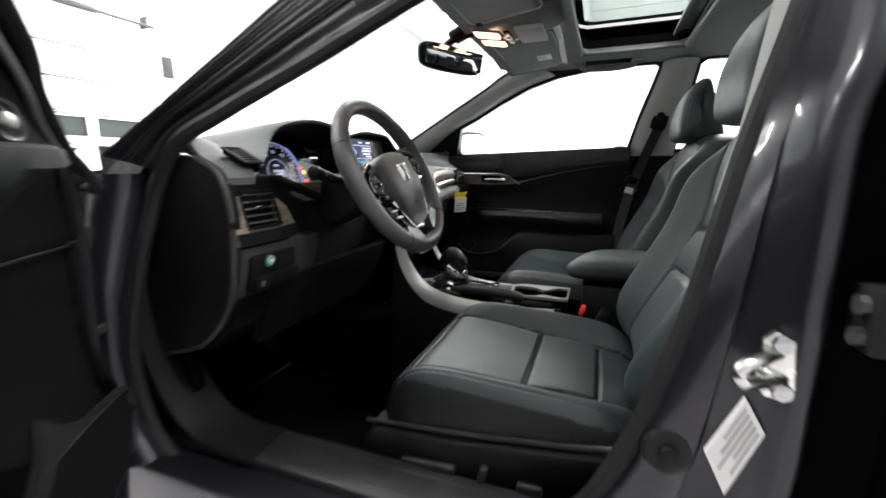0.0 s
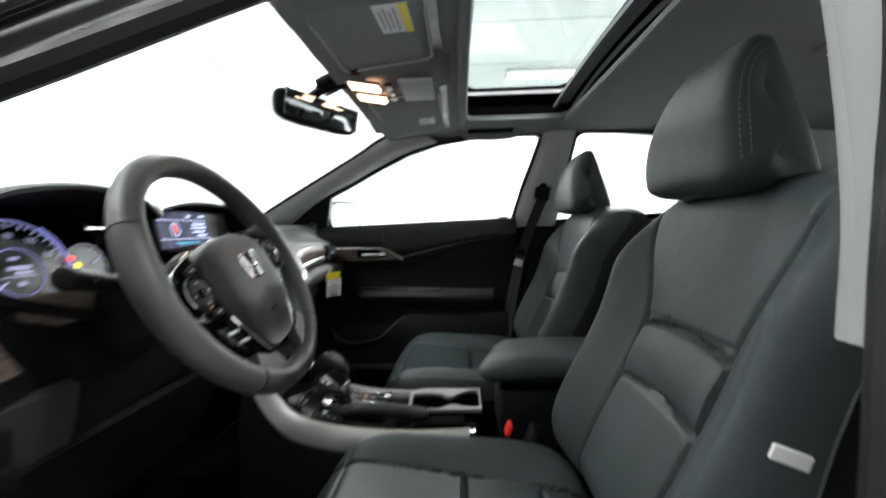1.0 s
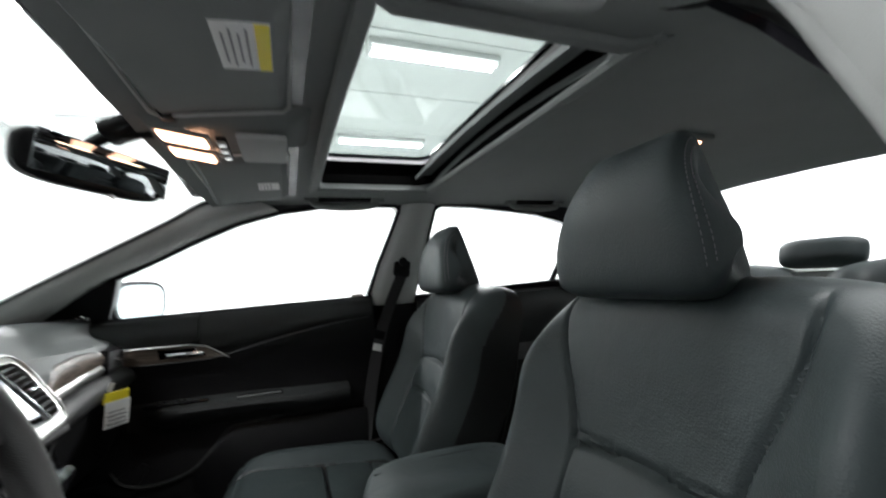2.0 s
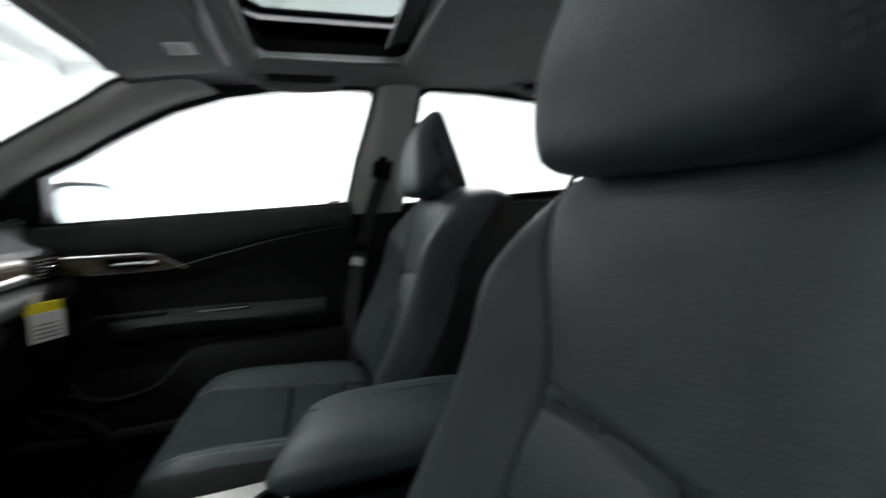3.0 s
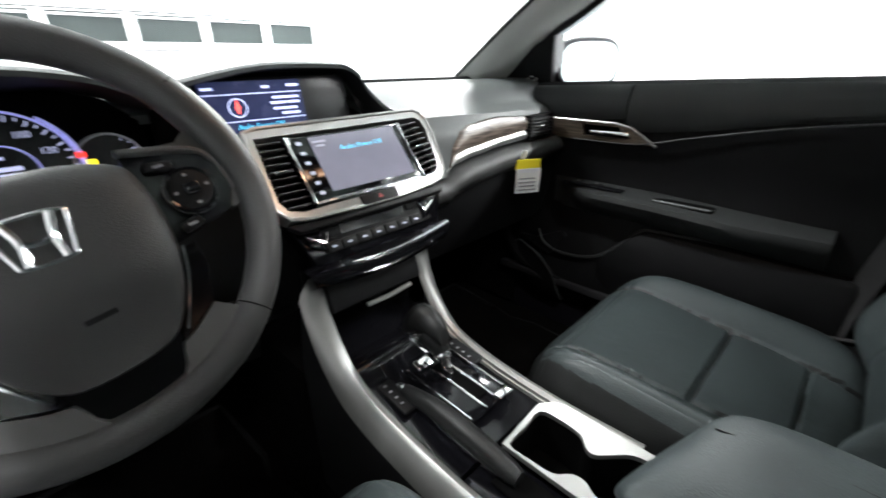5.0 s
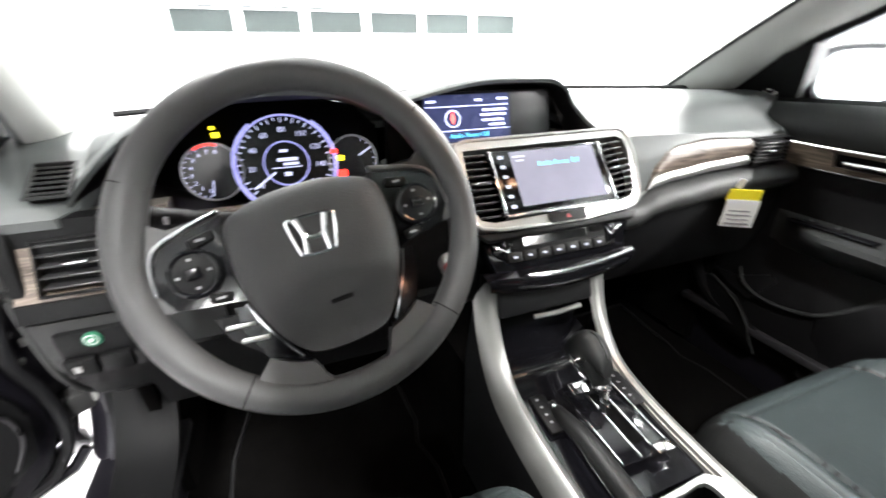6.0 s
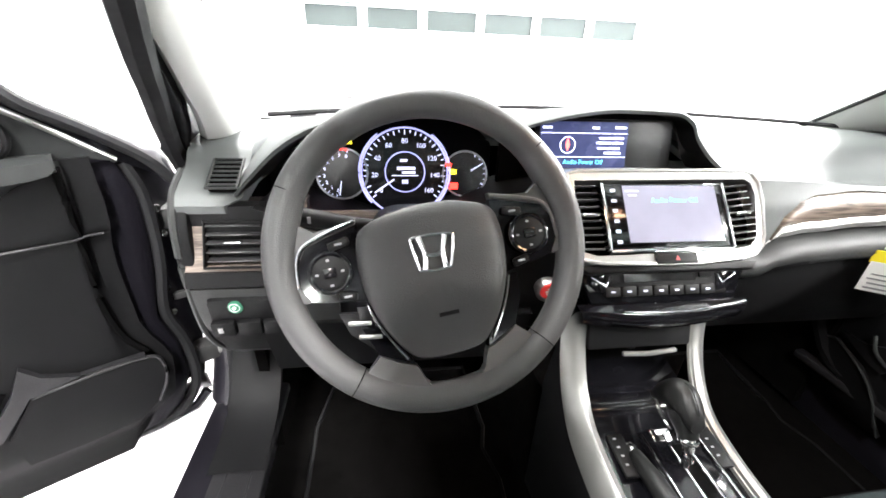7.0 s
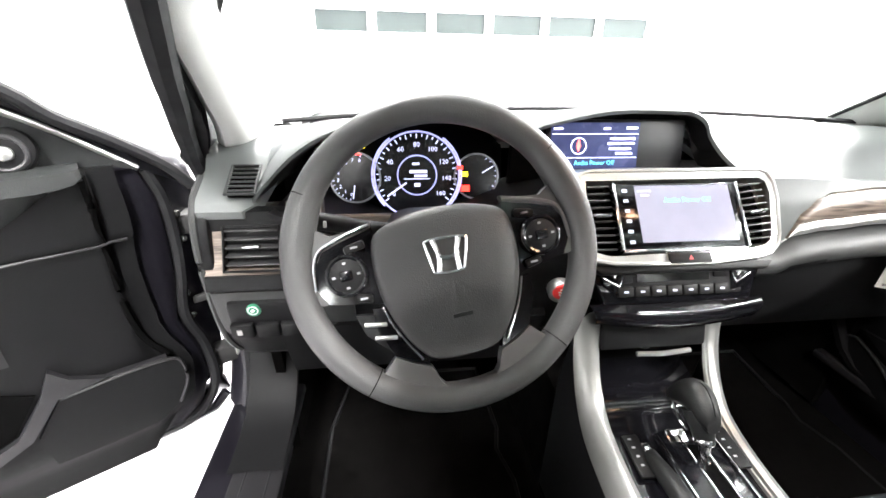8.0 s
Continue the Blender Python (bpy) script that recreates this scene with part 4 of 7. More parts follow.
# passenger side: wood band with bright strip and vent
def level(x, pts):
    """Height read off a line of (x, z) points."""
    for (xa, za), (xb, zb) in zip(pts, pts[1:]):
        if x <= xb:
            return za + (zb - za) * blend(x, xa, xb)
    return pts[-1][1]


WOOD_TOP = ((0.240, 0.800), (0.262, 0.842), (0.285, 0.866), (0.32, 0.876), (0.41, 0.882), (0.53, 0.876))
WOOD_MID = ((0.240, 0.798), (0.262, 0.822), (0.32, 0.830), (0.43, 0.838), (0.53, 0.843))
WOOD_LOW = ((0.232, 0.788), (0.262, 0.803), (0.32, 0.811), (0.43, 0.820), (0.60, 0.826))


def band_rows(top, low, x0, x1, n, out):
    rows = []
    for i in range(n + 1):
        x = x0 + (x1 - x0) * i / n
        hi, lo = level(x, top), level(x, low)
        rows.append([(x, 0.187 - out * math.sin(math.pi * k / 6) - 0.12 * (0.84 - (lo + (hi - lo) * k / 6)), lo + (hi - lo) * k / 6) for k in range(7)])
    return rows


rows = []
for i in range(29):
    x = 0.168 + 0.365 * i / 28
    lo = level(x, WOOD_TOP) + 0.002 if x > 0.243 else 0.782
    hi = 0.900 - 0.010 * blend(x, 0.2, 0.5)
    rows.append([(x, 0.187 - 0.12 * (0.84 - z) + 0.018 * blend(z, 0.86, 0.902) - 0.004, z) for z in (lo + (hi - lo) * k / 8 for k in range(9))])
on_dash("fascia_skin", thick(loft(rows), (0, 0.012, 0)), SOFT, "grained grey skin between the frame and the wood")
on_dash("wood_band", thick(loft(band_rows(WOOD_TOP, WOOD_MID, 0.243, 0.522, 20, 0.008)), (0, 0.012, 0)), WOOD, "walnut band across the passenger fascia")
on_dash("bright_strip", thick(loft(band_rows(WOOD_MID, WOOD_LOW, 0.236, 0.522, 20, 0.005)), (0, 0.010, 0)), SILVER, "satin silver strip below the wood")
rows = []
for i in range(23):
    x = 0.19 + 0.475 * i / 22
    lo = level(x, WOOD_LOW) - 0.006
    rows.append(spline([(x, 0.196, lo), (x, 0.176, lo - 0.006), (x, 0.160, lo - 0.022), (x, 0.160, lo - 0.042), (x, 0.182, lo - 0.060)], 3))
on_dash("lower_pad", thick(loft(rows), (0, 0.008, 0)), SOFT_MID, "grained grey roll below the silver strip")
vent("passenger_vent", 0.086, 0.046, pose(0.570, 0.180, 0.850, 0, 0, -4), 6)
on_dash("vent_frame", plate([(0.529, 0.819), (0.632, 0.822), (0.632, 0.876), (0.529, 0.876)], [[(0.535, 0.825), (0.622, 0.826), (0.622, 0.872), (0.535, 0.872)]], lambda x, z: (x, 0.177 + 0.05 * max(0, x - 0.6), z), (0, 0.02, 0)), PLASTIC, "black frame of the vent")
g = on_dash("glovebox_door", thick(loft([[(x, 0.190 + 0.010 * math.sin(math.pi * k / 5) * -1 + 0.035 * (k / 5) ** 2, 0.772 - 0.19 * k / 5) for x in (0.19, 0.3, 0.4, 0.5, 0.6, 0.655)] for k in range(6)]), (0, 0.012, 0)), PLASTIC, "black glove box lid")
on_dash("handle", box((0.085, 0.014, 0.020), (0.285, 0.166, 0.762), 0.006, rot=(0, -8, 0)), PLASTIC, "black glove box handle", parent=g)

# centre: silver frame, screens, vents
CX = 0.017


def centre(x, z, out=0.0):
    """Point on the sloping centre face, x from its middle, z height, out towards the cabin."""
    return Vector((CX + x, 0.152 + 0.5 * (z - 0.80) - out, z - 0.0 + 0.4 * out))


def centre_prism(poly, lo, hi, bevel=0.0):
    bm = prism(poly, 0, 1, "y")
    for v in bm.verts:
        v.co = centre(v.co.x, v.co.z, lo + (hi - lo) * v.co.y)
    bmesh.ops.recalc_face_normals(bm, faces=bm.faces)
    if bevel:
        bmesh.ops.bevel(bm, geom=bm.edges[:], offset=bevel, segments=2, profile=0.5, affect="EDGES", clamp_overlap=True)
    return bm


def centre_box(x, z, w, h, lo, hi, bevel=0.002):
    return centre_prism([(x - w / 2, z - h / 2), (x + w / 2, z - h / 2), (x + w / 2, z + h / 2), (x - w / 2, z + h / 2)], lo, hi, bevel)


LEAN = radians(39)


def face(u, v, out=0.0):
    """Point on the leaning screen face: u across, v up its slope, out towards the cabin."""
    return Vector((0.020 + u, 0.160 + v * math.sin(LEAN) - out * math.cos(LEAN), 0.858 + v * math.cos(LEAN) + out * math.sin(LEAN)))


def face_prism(poly, lo, hi, bevel=0.0):
    bm = prism(poly, 0, 1, "y")
    for v in bm.verts:
        v.co = face(v.co.x, v.co.z, lo + (hi - lo) * v.co.y)
    bmesh.ops.recalc_face_normals(bm, faces=bm.faces)
    if bevel:
        bmesh.ops.bevel(bm, geom=bm.edges[:], offset=bevel, segments=2, profile=0.5, affect="EDGES", clamp_overlap=True)
    return bm


def face_box(u, v, w, h, lo, hi, bevel=0.001):
    return face_prism([(u - w / 2, v - h / 2), (u + w / 2, v - h / 2), (u + w / 2, v + h / 2), (u - w / 2, v + h / 2)], lo, hi, bevel)


def smooth_loop(pts, n=3):
    """A closed line rounded through its points."""
    p = [(a, b, 0) for a, b in pts]
    return [(q.x, q.y) for q in spline([p[-1], *p, p[0], p[1]], n)[n:n + n * len(p)]]


BACK = face(0, 0, -1) - face(0, 0, 0)
outer = [(-0.168, 0.066), (-0.150, 0.071), (0.143, 0.072), (0.156, 0.066), (0.164, 0.050), (0.164, 0.020), (0.152, -0.038), (0.144, -0.056), (0.130, -0.068), (0.105, -0.074), (0.030, -0.080), (-0.050, -0.080), (-0.130, -0.078), (-0.160, -0.072), (-0.173, -0.055), (-0.172, 0.04)]
inner = [(-0.158, 0.055), (0.140, 0.057), (0.150, 0.050), (0.153, 0.030), (0.140, -0.036), (0.133, -0.050), (0.118, -0.058), (0.09, -0.062), (-0.135, -0.066), (-0.156, -0.060), (-0.164, -0.045)]
fr = on_dash("centre_frame", plate(outer, [inner], lambda u, v: face(u, v, 0.008 - 0.05 * max(0.0, -0.062 - v)), BACK * 0.026), SILVER, "satin silver frame round the screen and vents")
on_dash("frame_roll", sweep([face(u, v, 0.008) for u, v in outer], 0.0032, 6, wrap=True), SILVER, parent=fr)
on_dash("frame_top", thick(loft([[(0.020 - 0.166 + 0.313 * i / 12, y, z + 0.003 * math.sin(math.pi * i / 12)) for i in range(13)] for y, z in ((0.203, 0.911), (0.212, 0.912), (0.245, 0.906), (0.280, 0.899))]), (0, 0, -0.006)), SILVER, "satin silver ledge")
on_dash("disc_slot", box((0.13, 0.004, 0.002), (0.010, 0.222, 0.9135), 0, rot=(-10, 0, 0)), DARK)
on_dash("centre_back", face_prism(inner, -0.030, -0.024), DARK)
on_dash("hazard_switch", face_box(-0.010, -0.073, 0.068, 0.017, 0.006, 0.0125), PLASTIC, "dark hazard switch between bright bars")
on_dash("hazard_mark", face_prism([(-0.014, -0.076), (-0.006, -0.076), (-0.010, -0.069)], 0.0125, 0.0129), mat("dim_red_mark", (0.30, 0.02, 0.02), 0.5, vary=0))
on_dash("chin", face_prism([(-0.165, -0.078), (0.138, -0.078), (0.125, -0.092), (-0.150, -0.092)], -0.012, 0.002, 0.003), PLASTIC, "black underside of the screen housing")
for u, w, turn in ((-0.139, 0.036, 0), (0.121, 0.050, -6)):
    vent("centre_vent", w, 0.112, Matrix.Translation(face(u, -0.003, 0.0)) @ pose(0, 0, 0, -39) @ pose(0, 0, 0, 0, turn, 0), 10)
on_dash("touch_screen", face_box(-0.011, -0.004, 0.205, 0.107, -0.004, 0.009, 0.003), GLOSS, "gloss black touch screen")
for u in (-0.1150, 0.0935):
    on_dash("screen_edge", face_box(u, -0.004, 0.0055, 0.108, -0.002, 0.0115, 0.0015), DARK_CHROME, "bright edge beside the screen")
on_dash("screen_edge", face_box(-0.011, -0.0595, 0.205, 0.0050, -0.002, 0.0105, 0.0015), DARK_CHROME)
SCREEN = mat("lit_screen", (0.15, 0.15, 0.19), 0.12, vary=0.10, blotch=20, emit=0.42)
SCREEN_TEXT = mat("lit_cyan_text", (0.08, 0.50, 0.80), 0.3, vary=0, emit=0.9)
KEY_TEXT = mat("lit_white_text", (0.45, 0.47, 0.58), 0.3, vary=0, emit=0.16)
on_dash("display", face_box(-0.001, -0.001, 0.160, 0.092, 0.0092, 0.0100, 0), SCREEN, "lit grey display")
for u, v, w in ((-0.066, 0.036, 0.022), (-0.066, 0.029, 0.014)):
    on_dash("display_text", face_box(u, v, w, 0.003, 0.0101, 0.0105, 0), KEY_TEXT)


def words(name, text, size, m, material, parent, depth=0.0):
    """Letters in the built-in font, as a mesh."""
    cu = bpy.data.curves.new("text", "FONT")
    cu.body, cu.size, cu.align_x, cu.align_y, cu.extrude = text, size, "CENTER", "CENTER", depth
    cu.resolution_u = 2
    ob = bpy.data.objects.new("text", cu)
    scene.collection.objects.link(ob)
    me = bpy.data.meshes.new_from_object(ob.evaluated_get(bpy.context.evaluated_depsgraph_get()))
    bpy.data.objects.remove(ob)
    me.transform(m)
    me.materials.clear()
    me.materials.append(material)
    out = new(name, me)
    out.parent = parent
    return out


words("lettering", "Audio Power Off", 0.0115, Matrix.Translation(face(0.004, 0.020, 0.0108) - Vector((0, 0.2, 0.9))) @ pose(0, 0, 0, 90 - 39), SCREEN_TEXT, dash)
for k in range(6):
    on_dash("touch_key", face_box(-0.098, 0.037 - k * 0.0165, 0.008, 0.0050, 0.0092, 0.0100, 0), KEY_TEXT, "lit touch key")


# upper display
SCREEN_DARK = mat("unlit_screen", (0.004, 0.004, 0.005), 0.3, spec=0.2, vary=0.05)
up = Matrix.Translation((-0.044, 0.290, 0.939)) @ pose(0, 0, 0, -12)
bm = box((0.255, 0.008, 0.088), (0, 0, 0), 0.003)
bmesh.ops.transform(bm, matrix=up, verts=bm.verts)
on_dash("upper_screen", bm, SCREEN_DARK, "gloss black upper screen")
UP_BLUE = mat("lit_dark_blue", (0.020, 0.024, 0.060), 0.25, vary=0.3, blotch=30, emit=0.45, spec=0.2)
UP_WHITE = mat("lit_pale_text", (0.55, 0.60, 0.95), 0.3, vary=0, emit=0.8)
UP_RED = mat("lit_red_mark", (0.95, 0.10, 0.08), 0.3, vary=0, emit=0.9)


def on_up(name, bm, material, label=""):
    bmesh.ops.transform(bm, matrix=up, verts=bm.verts)
    return on_dash(name, bm, material, label)


on_up("display", box((0.160, 0.002, 0.078), (-0.040, -0.0050, 0), 0), UP_BLUE, "lit dark blue display")
on_up("display_line", box((0.156, 0.001, 0.0010), (-0.040, -0.0066, 0.020), 0), UP_WHITE)
on_up("display_line", box((0.156, 0.001, 0.0010), (-0.040, -0.0066, -0.020), 0), UP_WHITE)
on_up("compass_ring", ring(0.0135, 0.0008, (-0.070, -0.0068, 0.0), (90, 0, 0), 28, 6), UP_WHITE)
on_up("compass_needle", prism([(-0.074, 0.0), (-0.070, 0.013), (-0.066, 0.0), (-0.070, -0.010)], -0.0072, -0.0064, "y"), UP_RED)
for x, z, w in ((0.010, 0.012, 0.045), (-0.004, 0.004, 0.026), (0.022, 0.004, 0.020), (0.006, -0.005, 0.040), (0.014, -0.013, 0.030), (-0.108, 0.029, 0.016), (0.026, 0.030, 0.020), (-0.02, 0.029, 0.012)):
    on_up("text_bar", box((w, 0.001, 0.0035), (x, -0.0066, z), 0), UP_WHITE)
words("lettering", "Audio Power Off", 0.0105, Matrix.Translation((0, -0.2, -0.9)) @ up @ Matrix.Translation((-0.04, -0.0068, -0.029)) @ pose(0, 0, 0, 90), SCREEN_TEXT, dash)

# climate panel and the gloss lip below it
def lip_shape(z0, z1, w0, w1, lo, hi, bevel=0.003):
    return centre_prism([(-w0 / 2, z0), (w0 / 2, z0), (w1 / 2, z1), (-w1 / 2, z1)], lo, hi, bevel)


on_dash("climate_surround", lip_shape(0.722, 0.782, 0.255, 0.300, -0.03, 0.004, 0.006), GLOSS, "gloss black climate surround")
on_dash("climate_panel", lip_shape(0.735, 0.778, 0.215, 0.235, 0.0, 0.0075, 0.003), PLASTIC, "dark climate control panel")
on_dash("climate_display", centre_box(-0.011, 0.764, 0.125, 0.017, 0.0075, 0.0085, 0), GLOSS, "gloss black climate display")
on_dash("climate_button", centre_box(0.071, 0.766, 0.026, 0.014, 0.006, 0.0105, 0.002), PLASTIC)
on_dash("climate_button", centre_box(-0.094, 0.762, 0.026, 0.014, 0.006, 0.0105, 0.002), PLASTIC)
for k in range(7):
    on_dash("climate_button", centre_box(-0.093 + k * 0.0275, 0.7425, 0.0255, 0.015, 0.006, 0.0105, 0.002), PLASTIC)
    on_dash("button_mark", centre_box(-0.093 + k * 0.0275, 0.7425, 0.007, 0.0024, 0.0105, 0.0110, 0), KEY_TEXT)
for s in (-1, 1):
    x = 0.109 * s - 0.004
    d = on_dash("temperature_dial", centre_prism([(x - 0.017 * s, 0.777), (x + 0.018 * s, 0.779), (x + 0.018 * s, 0.752), (x + 0.004 * s, 0.742), (x - 0.017 * s, 0.738)], 0.002, 0.009, 0.003), GLOSS, "gloss black temperature rocker")
    for dz in (0.004,):
        line = [centre(x + a * s, z - dz, 0.0105) for a, z in ((-0.015, 0.768), (-0.008, 0.755), (0.017, 0.768))]
        on_dash("rocker_edge", sweep(line, 0.0018, 6), CHROME, "thin chrome rocker edge", parent=d)
line = [centre(-0.145 + 0.29 * i / 16, 0.722 - 0.012 * math.cos(math.pi * (i / 16 - 0.5)), 0.006) for i in range(17)]
on_dash("bright_lip", sweep(line[4:], 0.0020, 6), DARK_CHROME, "thin chrome line")
rows = []
for i in range(17):
    x = -0.150 + 0.30 * i / 16
    c = math.cos(math.pi * (i / 16 - 0.5))
    rows.append([centre(x, 0.725, 0.0), centre(x * 0.98, 0.717 - 0.008 * c, 0.008), centre(x * 0.95, 0.707 - 0.010 * c, 0.006), centre(x * 0.92, 0.696 - 0.012 * c, -0.006), centre(x * 0.90, 0.690 - 0.012 * c, -0.05)])
on_dash("gloss_lip", loft(rows), GLOSS, "gloss black rounded lip")
line = [centre(-0.125 + 0.25 * i / 16, 0.702 - 0.011 * math.cos(math.pi * (i / 16 - 0.5)), 0.004) for i in range(17)]
on_dash("bright_edge", sweep(line[2:-2], 0.0022, 6), GLOSS)
b = on_dash("start_button", cyl(0.0190, 0.02, (-0.182, 0.124, 0.750), (104, 0, -6), 32, 0.003), SILVER, "round engine start button with red face")
on_dash("red_face", cyl(0.0150, 0.006, (-0.1823, 0.1142, 0.7525), (104, 0, -6), 32, 0.002), RED, parent=b)
for k in (-1, 0, 1):
    on_dash("button_text", box((0.013 - 0.004 * abs(k), 0.001, 0.0026), (-0.1826, 0.1108 - 0.0012 * k, 0.7532 + 0.0052 * k), 0, rot=(14, 0, -6)), WHITE_TAG, parent=b)

# gauges
cl = Matrix.Translation((0.024, 0.3233, 0.879)) @ pose(0, 0, 0, -14) @ Matrix.Scale(1.055, 4)
FACE = mat("black_dial_face", (0.004, 0.004, 0.006), 0.25, vary=0)
GLOW = mat("lit_blue_white_ring", (0.36, 0.36, 0.80), 0.3, vary=0, emit=0.30)
NUM = mat("lit_white_numerals", (0.62, 0.64, 0.95), 0.3, vary=0, emit=0.32)
RING_GREY = mat("grey_gauge_ring", (0.30, 0.30, 0.33), 0.35, metal=0.5, vary=0, emit=0.02)
AMBER = mat("lit_amber_lamp", (1.0, 0.80, 0.02), 0.3, vary=0, emit=1.0)
REDL = mat("lit_red_lamp", (1.0, 0.03, 0.02), 0.3, vary=0, emit=1.1)


def gauge(name, x, z, r, label, numerals, a0, a1, needle, ringmat, ring_w, ticks):
    g = on_dash(name, cyl(r, 0.006, (0, 0, 0), (90, 0, 0), 40), FACE, label)
    g.data.transform(Matrix.Translation((0, 0.2, 0.9)))
    g.data.transform(Matrix.Translation((0, -0.2, -0.9)) @ cl @ Matrix.Translation((x, 0, z)))

    def add(nm, bm, m, lab=""):
        bmesh.ops.transform(bm, matrix=cl @ Matrix.Translation((x, -0.0045, z)), verts=bm.verts)
        return on_dash(nm, bm, m, lab, parent=g)
    add("lit_ring", ring(r, ring_w, (0, 0, 0), (90, 0, 0), 48, 6), ringmat, "glowing ring")
    bm = bmesh.new()
    for k in range(ticks + 1):
        a = radians(a0 + (a1 - a0) * k / ticks)
        long = 0.10 if k % 2 == 0 else 0.06
        box((r * long, 0.0006, r * 0.022), (r * (0.95 - long / 2) * math.cos(a), 0, r * (0.95 - long / 2) * math.sin(a)), 0, rot=(0, -math.degrees(a), 0), into=bm)
    add("tick_marks", bm, NUM)
    for k, t in enumerate(numerals):
        a = radians(a0 + (a1 - a0) * k / (len(numerals) - 1))
        words("numeral", t, r * (0.155 if ticks > 20 else 0.20), Matrix.Translation((0, -0.2, -0.9)) @ cl @ Matrix.Translation((x + r * 0.70 * math.cos(a), -0.0050, z + r * 0.70 * math.sin(a))) @ pose(0, 0, 0, 90), NUM, g)
    a = radians(needle)
    add("needle", box((r * 0.55, 0.001, r * 0.035), (r * 0.58 * math.cos(a), -0.0015, r * 0.58 * math.sin(a)), 0, rot=(0, -needle, 0)), NUM, "white needle")
    return g


gauge("tachometer", -0.497, -0.001, 0.041, "small round rev counter with lit ring", list("012345678"), 255, 75, 262, RING_GREY, 0.0016, 16)
sp = gauge("speedometer", -0.394, 0.002, 0.072, "large round speedometer with blue lit ring", ["0", "20", "40", "60", "80", "100", "120", "140", "160"], 218, -38, 214, GLOW, 0.0015, 32)
gauge("fuel_gauge", -0.292, -0.001, 0.038, "small round fuel and temperature gauge", [], 60, -60, 30, RING_GREY, 0.0014, 8)
for side in (-1, 1):
    bm = bmesh.new()
    sweep([(0.0755 * math.cos(a) * side, 0, 0.0755 * math.sin(a)) for a in (radians(-42 + 96 * k / 20) for k in range(21))], 0.0018, 6, into=bm)
    bmesh.ops.transform(bm, matrix=cl @ Matrix.Translation((-0.394, -0.0052, 0.002)), verts=bm.verts)
    on_dash("glowing_arc", bm, GLOW, "violet lit arc beside the speedometer", parent=sp)
bm = sweep([(0.039 * math.cos(a), 0, 0.039 * math.sin(a)) for a in (radians(75 + 45 * k / 10) for k in range(11))], 0.0015, 6)
bmesh.ops.transform(bm, matrix=cl @ Matrix.Translation((-0.497, -0.0060, -0.001)), verts=bm.verts)
on_dash("red_arc", bm, REDL, "red end of the rev counter")
for nm, bm, m in (("info_ring", ring(0.033, 0.001, (0, 0, 0), (90, 0, 0), 36, 6), GLOW), ("info_text", box((0.030, 0.001, 0.005), (0.002, 0, 0.006), 0), NUM), ("info_text", box((0.044, 0.001, 0.0015), (0, 0, -0.006), 0), NUM),
                  ("info_text", box((0.022, 0.001, 0.004), (0.006, 0, -0.001), 0), NUM), ("info_text", box((0.010, 0.001, 0.006), (0, 0, -0.016), 0), NUM), ("info_text", box((0.012, 0.001, 0.004), (-0.002, 0, 0.019), 0), NUM)):
    bmesh.ops.transform(bm, matrix=cl @ Matrix.Translation((-0.394, -0.0052, 0.002)), verts=bm.verts)
    on_dash(nm, bm, m, parent=sp)
for x, z, m, sz in ((-0.484, 0.050, AMBER, 0.009), (-0.321, 0.014, REDL, 0.009), (-0.313, 0.003, AMBER, 0.010), (-0.312, -0.021, REDL, 0.014), (-0.487, 0.060, AMBER, 0.006)):
    bm = box((sz, 0.001, sz * 0.75), (x, -0.010, z), 0)
    bmesh.ops.transform(bm, matrix=cl, verts=bm.verts)
    on_dash("warning_lamp", bm, m, "small lit warning lamp")

# paper tag that hangs from the glove box
tag = thing("paper_tag", "white paper tag with yellow top hanging from the glove box", "tag", at=(0.480, 0.146, 0.803))
tag.rotation_euler = (0, 0, radians(-38))
bm = box((0.062, 0.0015, 0.062), (0, -0.006, -0.070), 0.0005, 1, (6, 0, 4))
sheet = part("sheet", bm, WHITE_TAG, tag)
part("yellow_top", box((0.0625, 0.0022, 0.026), (0, -0.0035, -0.031), 0.0005, 1, (6, 0, 4)), YELLOW, tag)
part("string", box((0.012, 0.001, 0.022), (-0.01, 0.0, -0.008), 0.0003, 1, (14, 12, 0)), WHITE_TAG, tag)
for k in range(5):
    part("print_line", box((0.045 - 0.006 * (k % 2), 0.0022, 0.003), (-0.002, -0.0065 - 0.0008 * k, -0.055 - 0.009 * k), 0, rot=(6, 0, 4)), PRINT, tag)


# ==== seats ====
def groove(d, w=0.02, depth=1.0):
    return -depth * math.exp(-(d / w) ** 2)


def cushion_shape(u, v):
    """Height on top of the seat cushion; u across, v from back (-1) to front (1)."""
    edge = 0.52 + 0.10 * v
    side = blend(abs(u), edge - 0.04, 0.86)
    z = 0.040 * side - 0.008 * (1 - side) * math.cos(u * 2)
    z += groove(abs(u) - edge, 0.016, 0.007) + groove(abs(u) - 0.80, 0.010, 0.003)
    fade = 1 - blend(abs(u), edge - 0.03, edge + 0.02)
    z += fade * (groove(v + 0.05, 0.015, 0.009) + groove(v + 0.57, 0.015, 0.008))
    z += fade * 0.005 * (math.cos((v - 0.42) * 3.2) if v > -0.05 else math.cos((v + 0.31) * 6.0))
    z += -0.014 * max(0, v - 0.50) ** 2 + groove(v - 0.80, 0.018, 0.004)
    return z


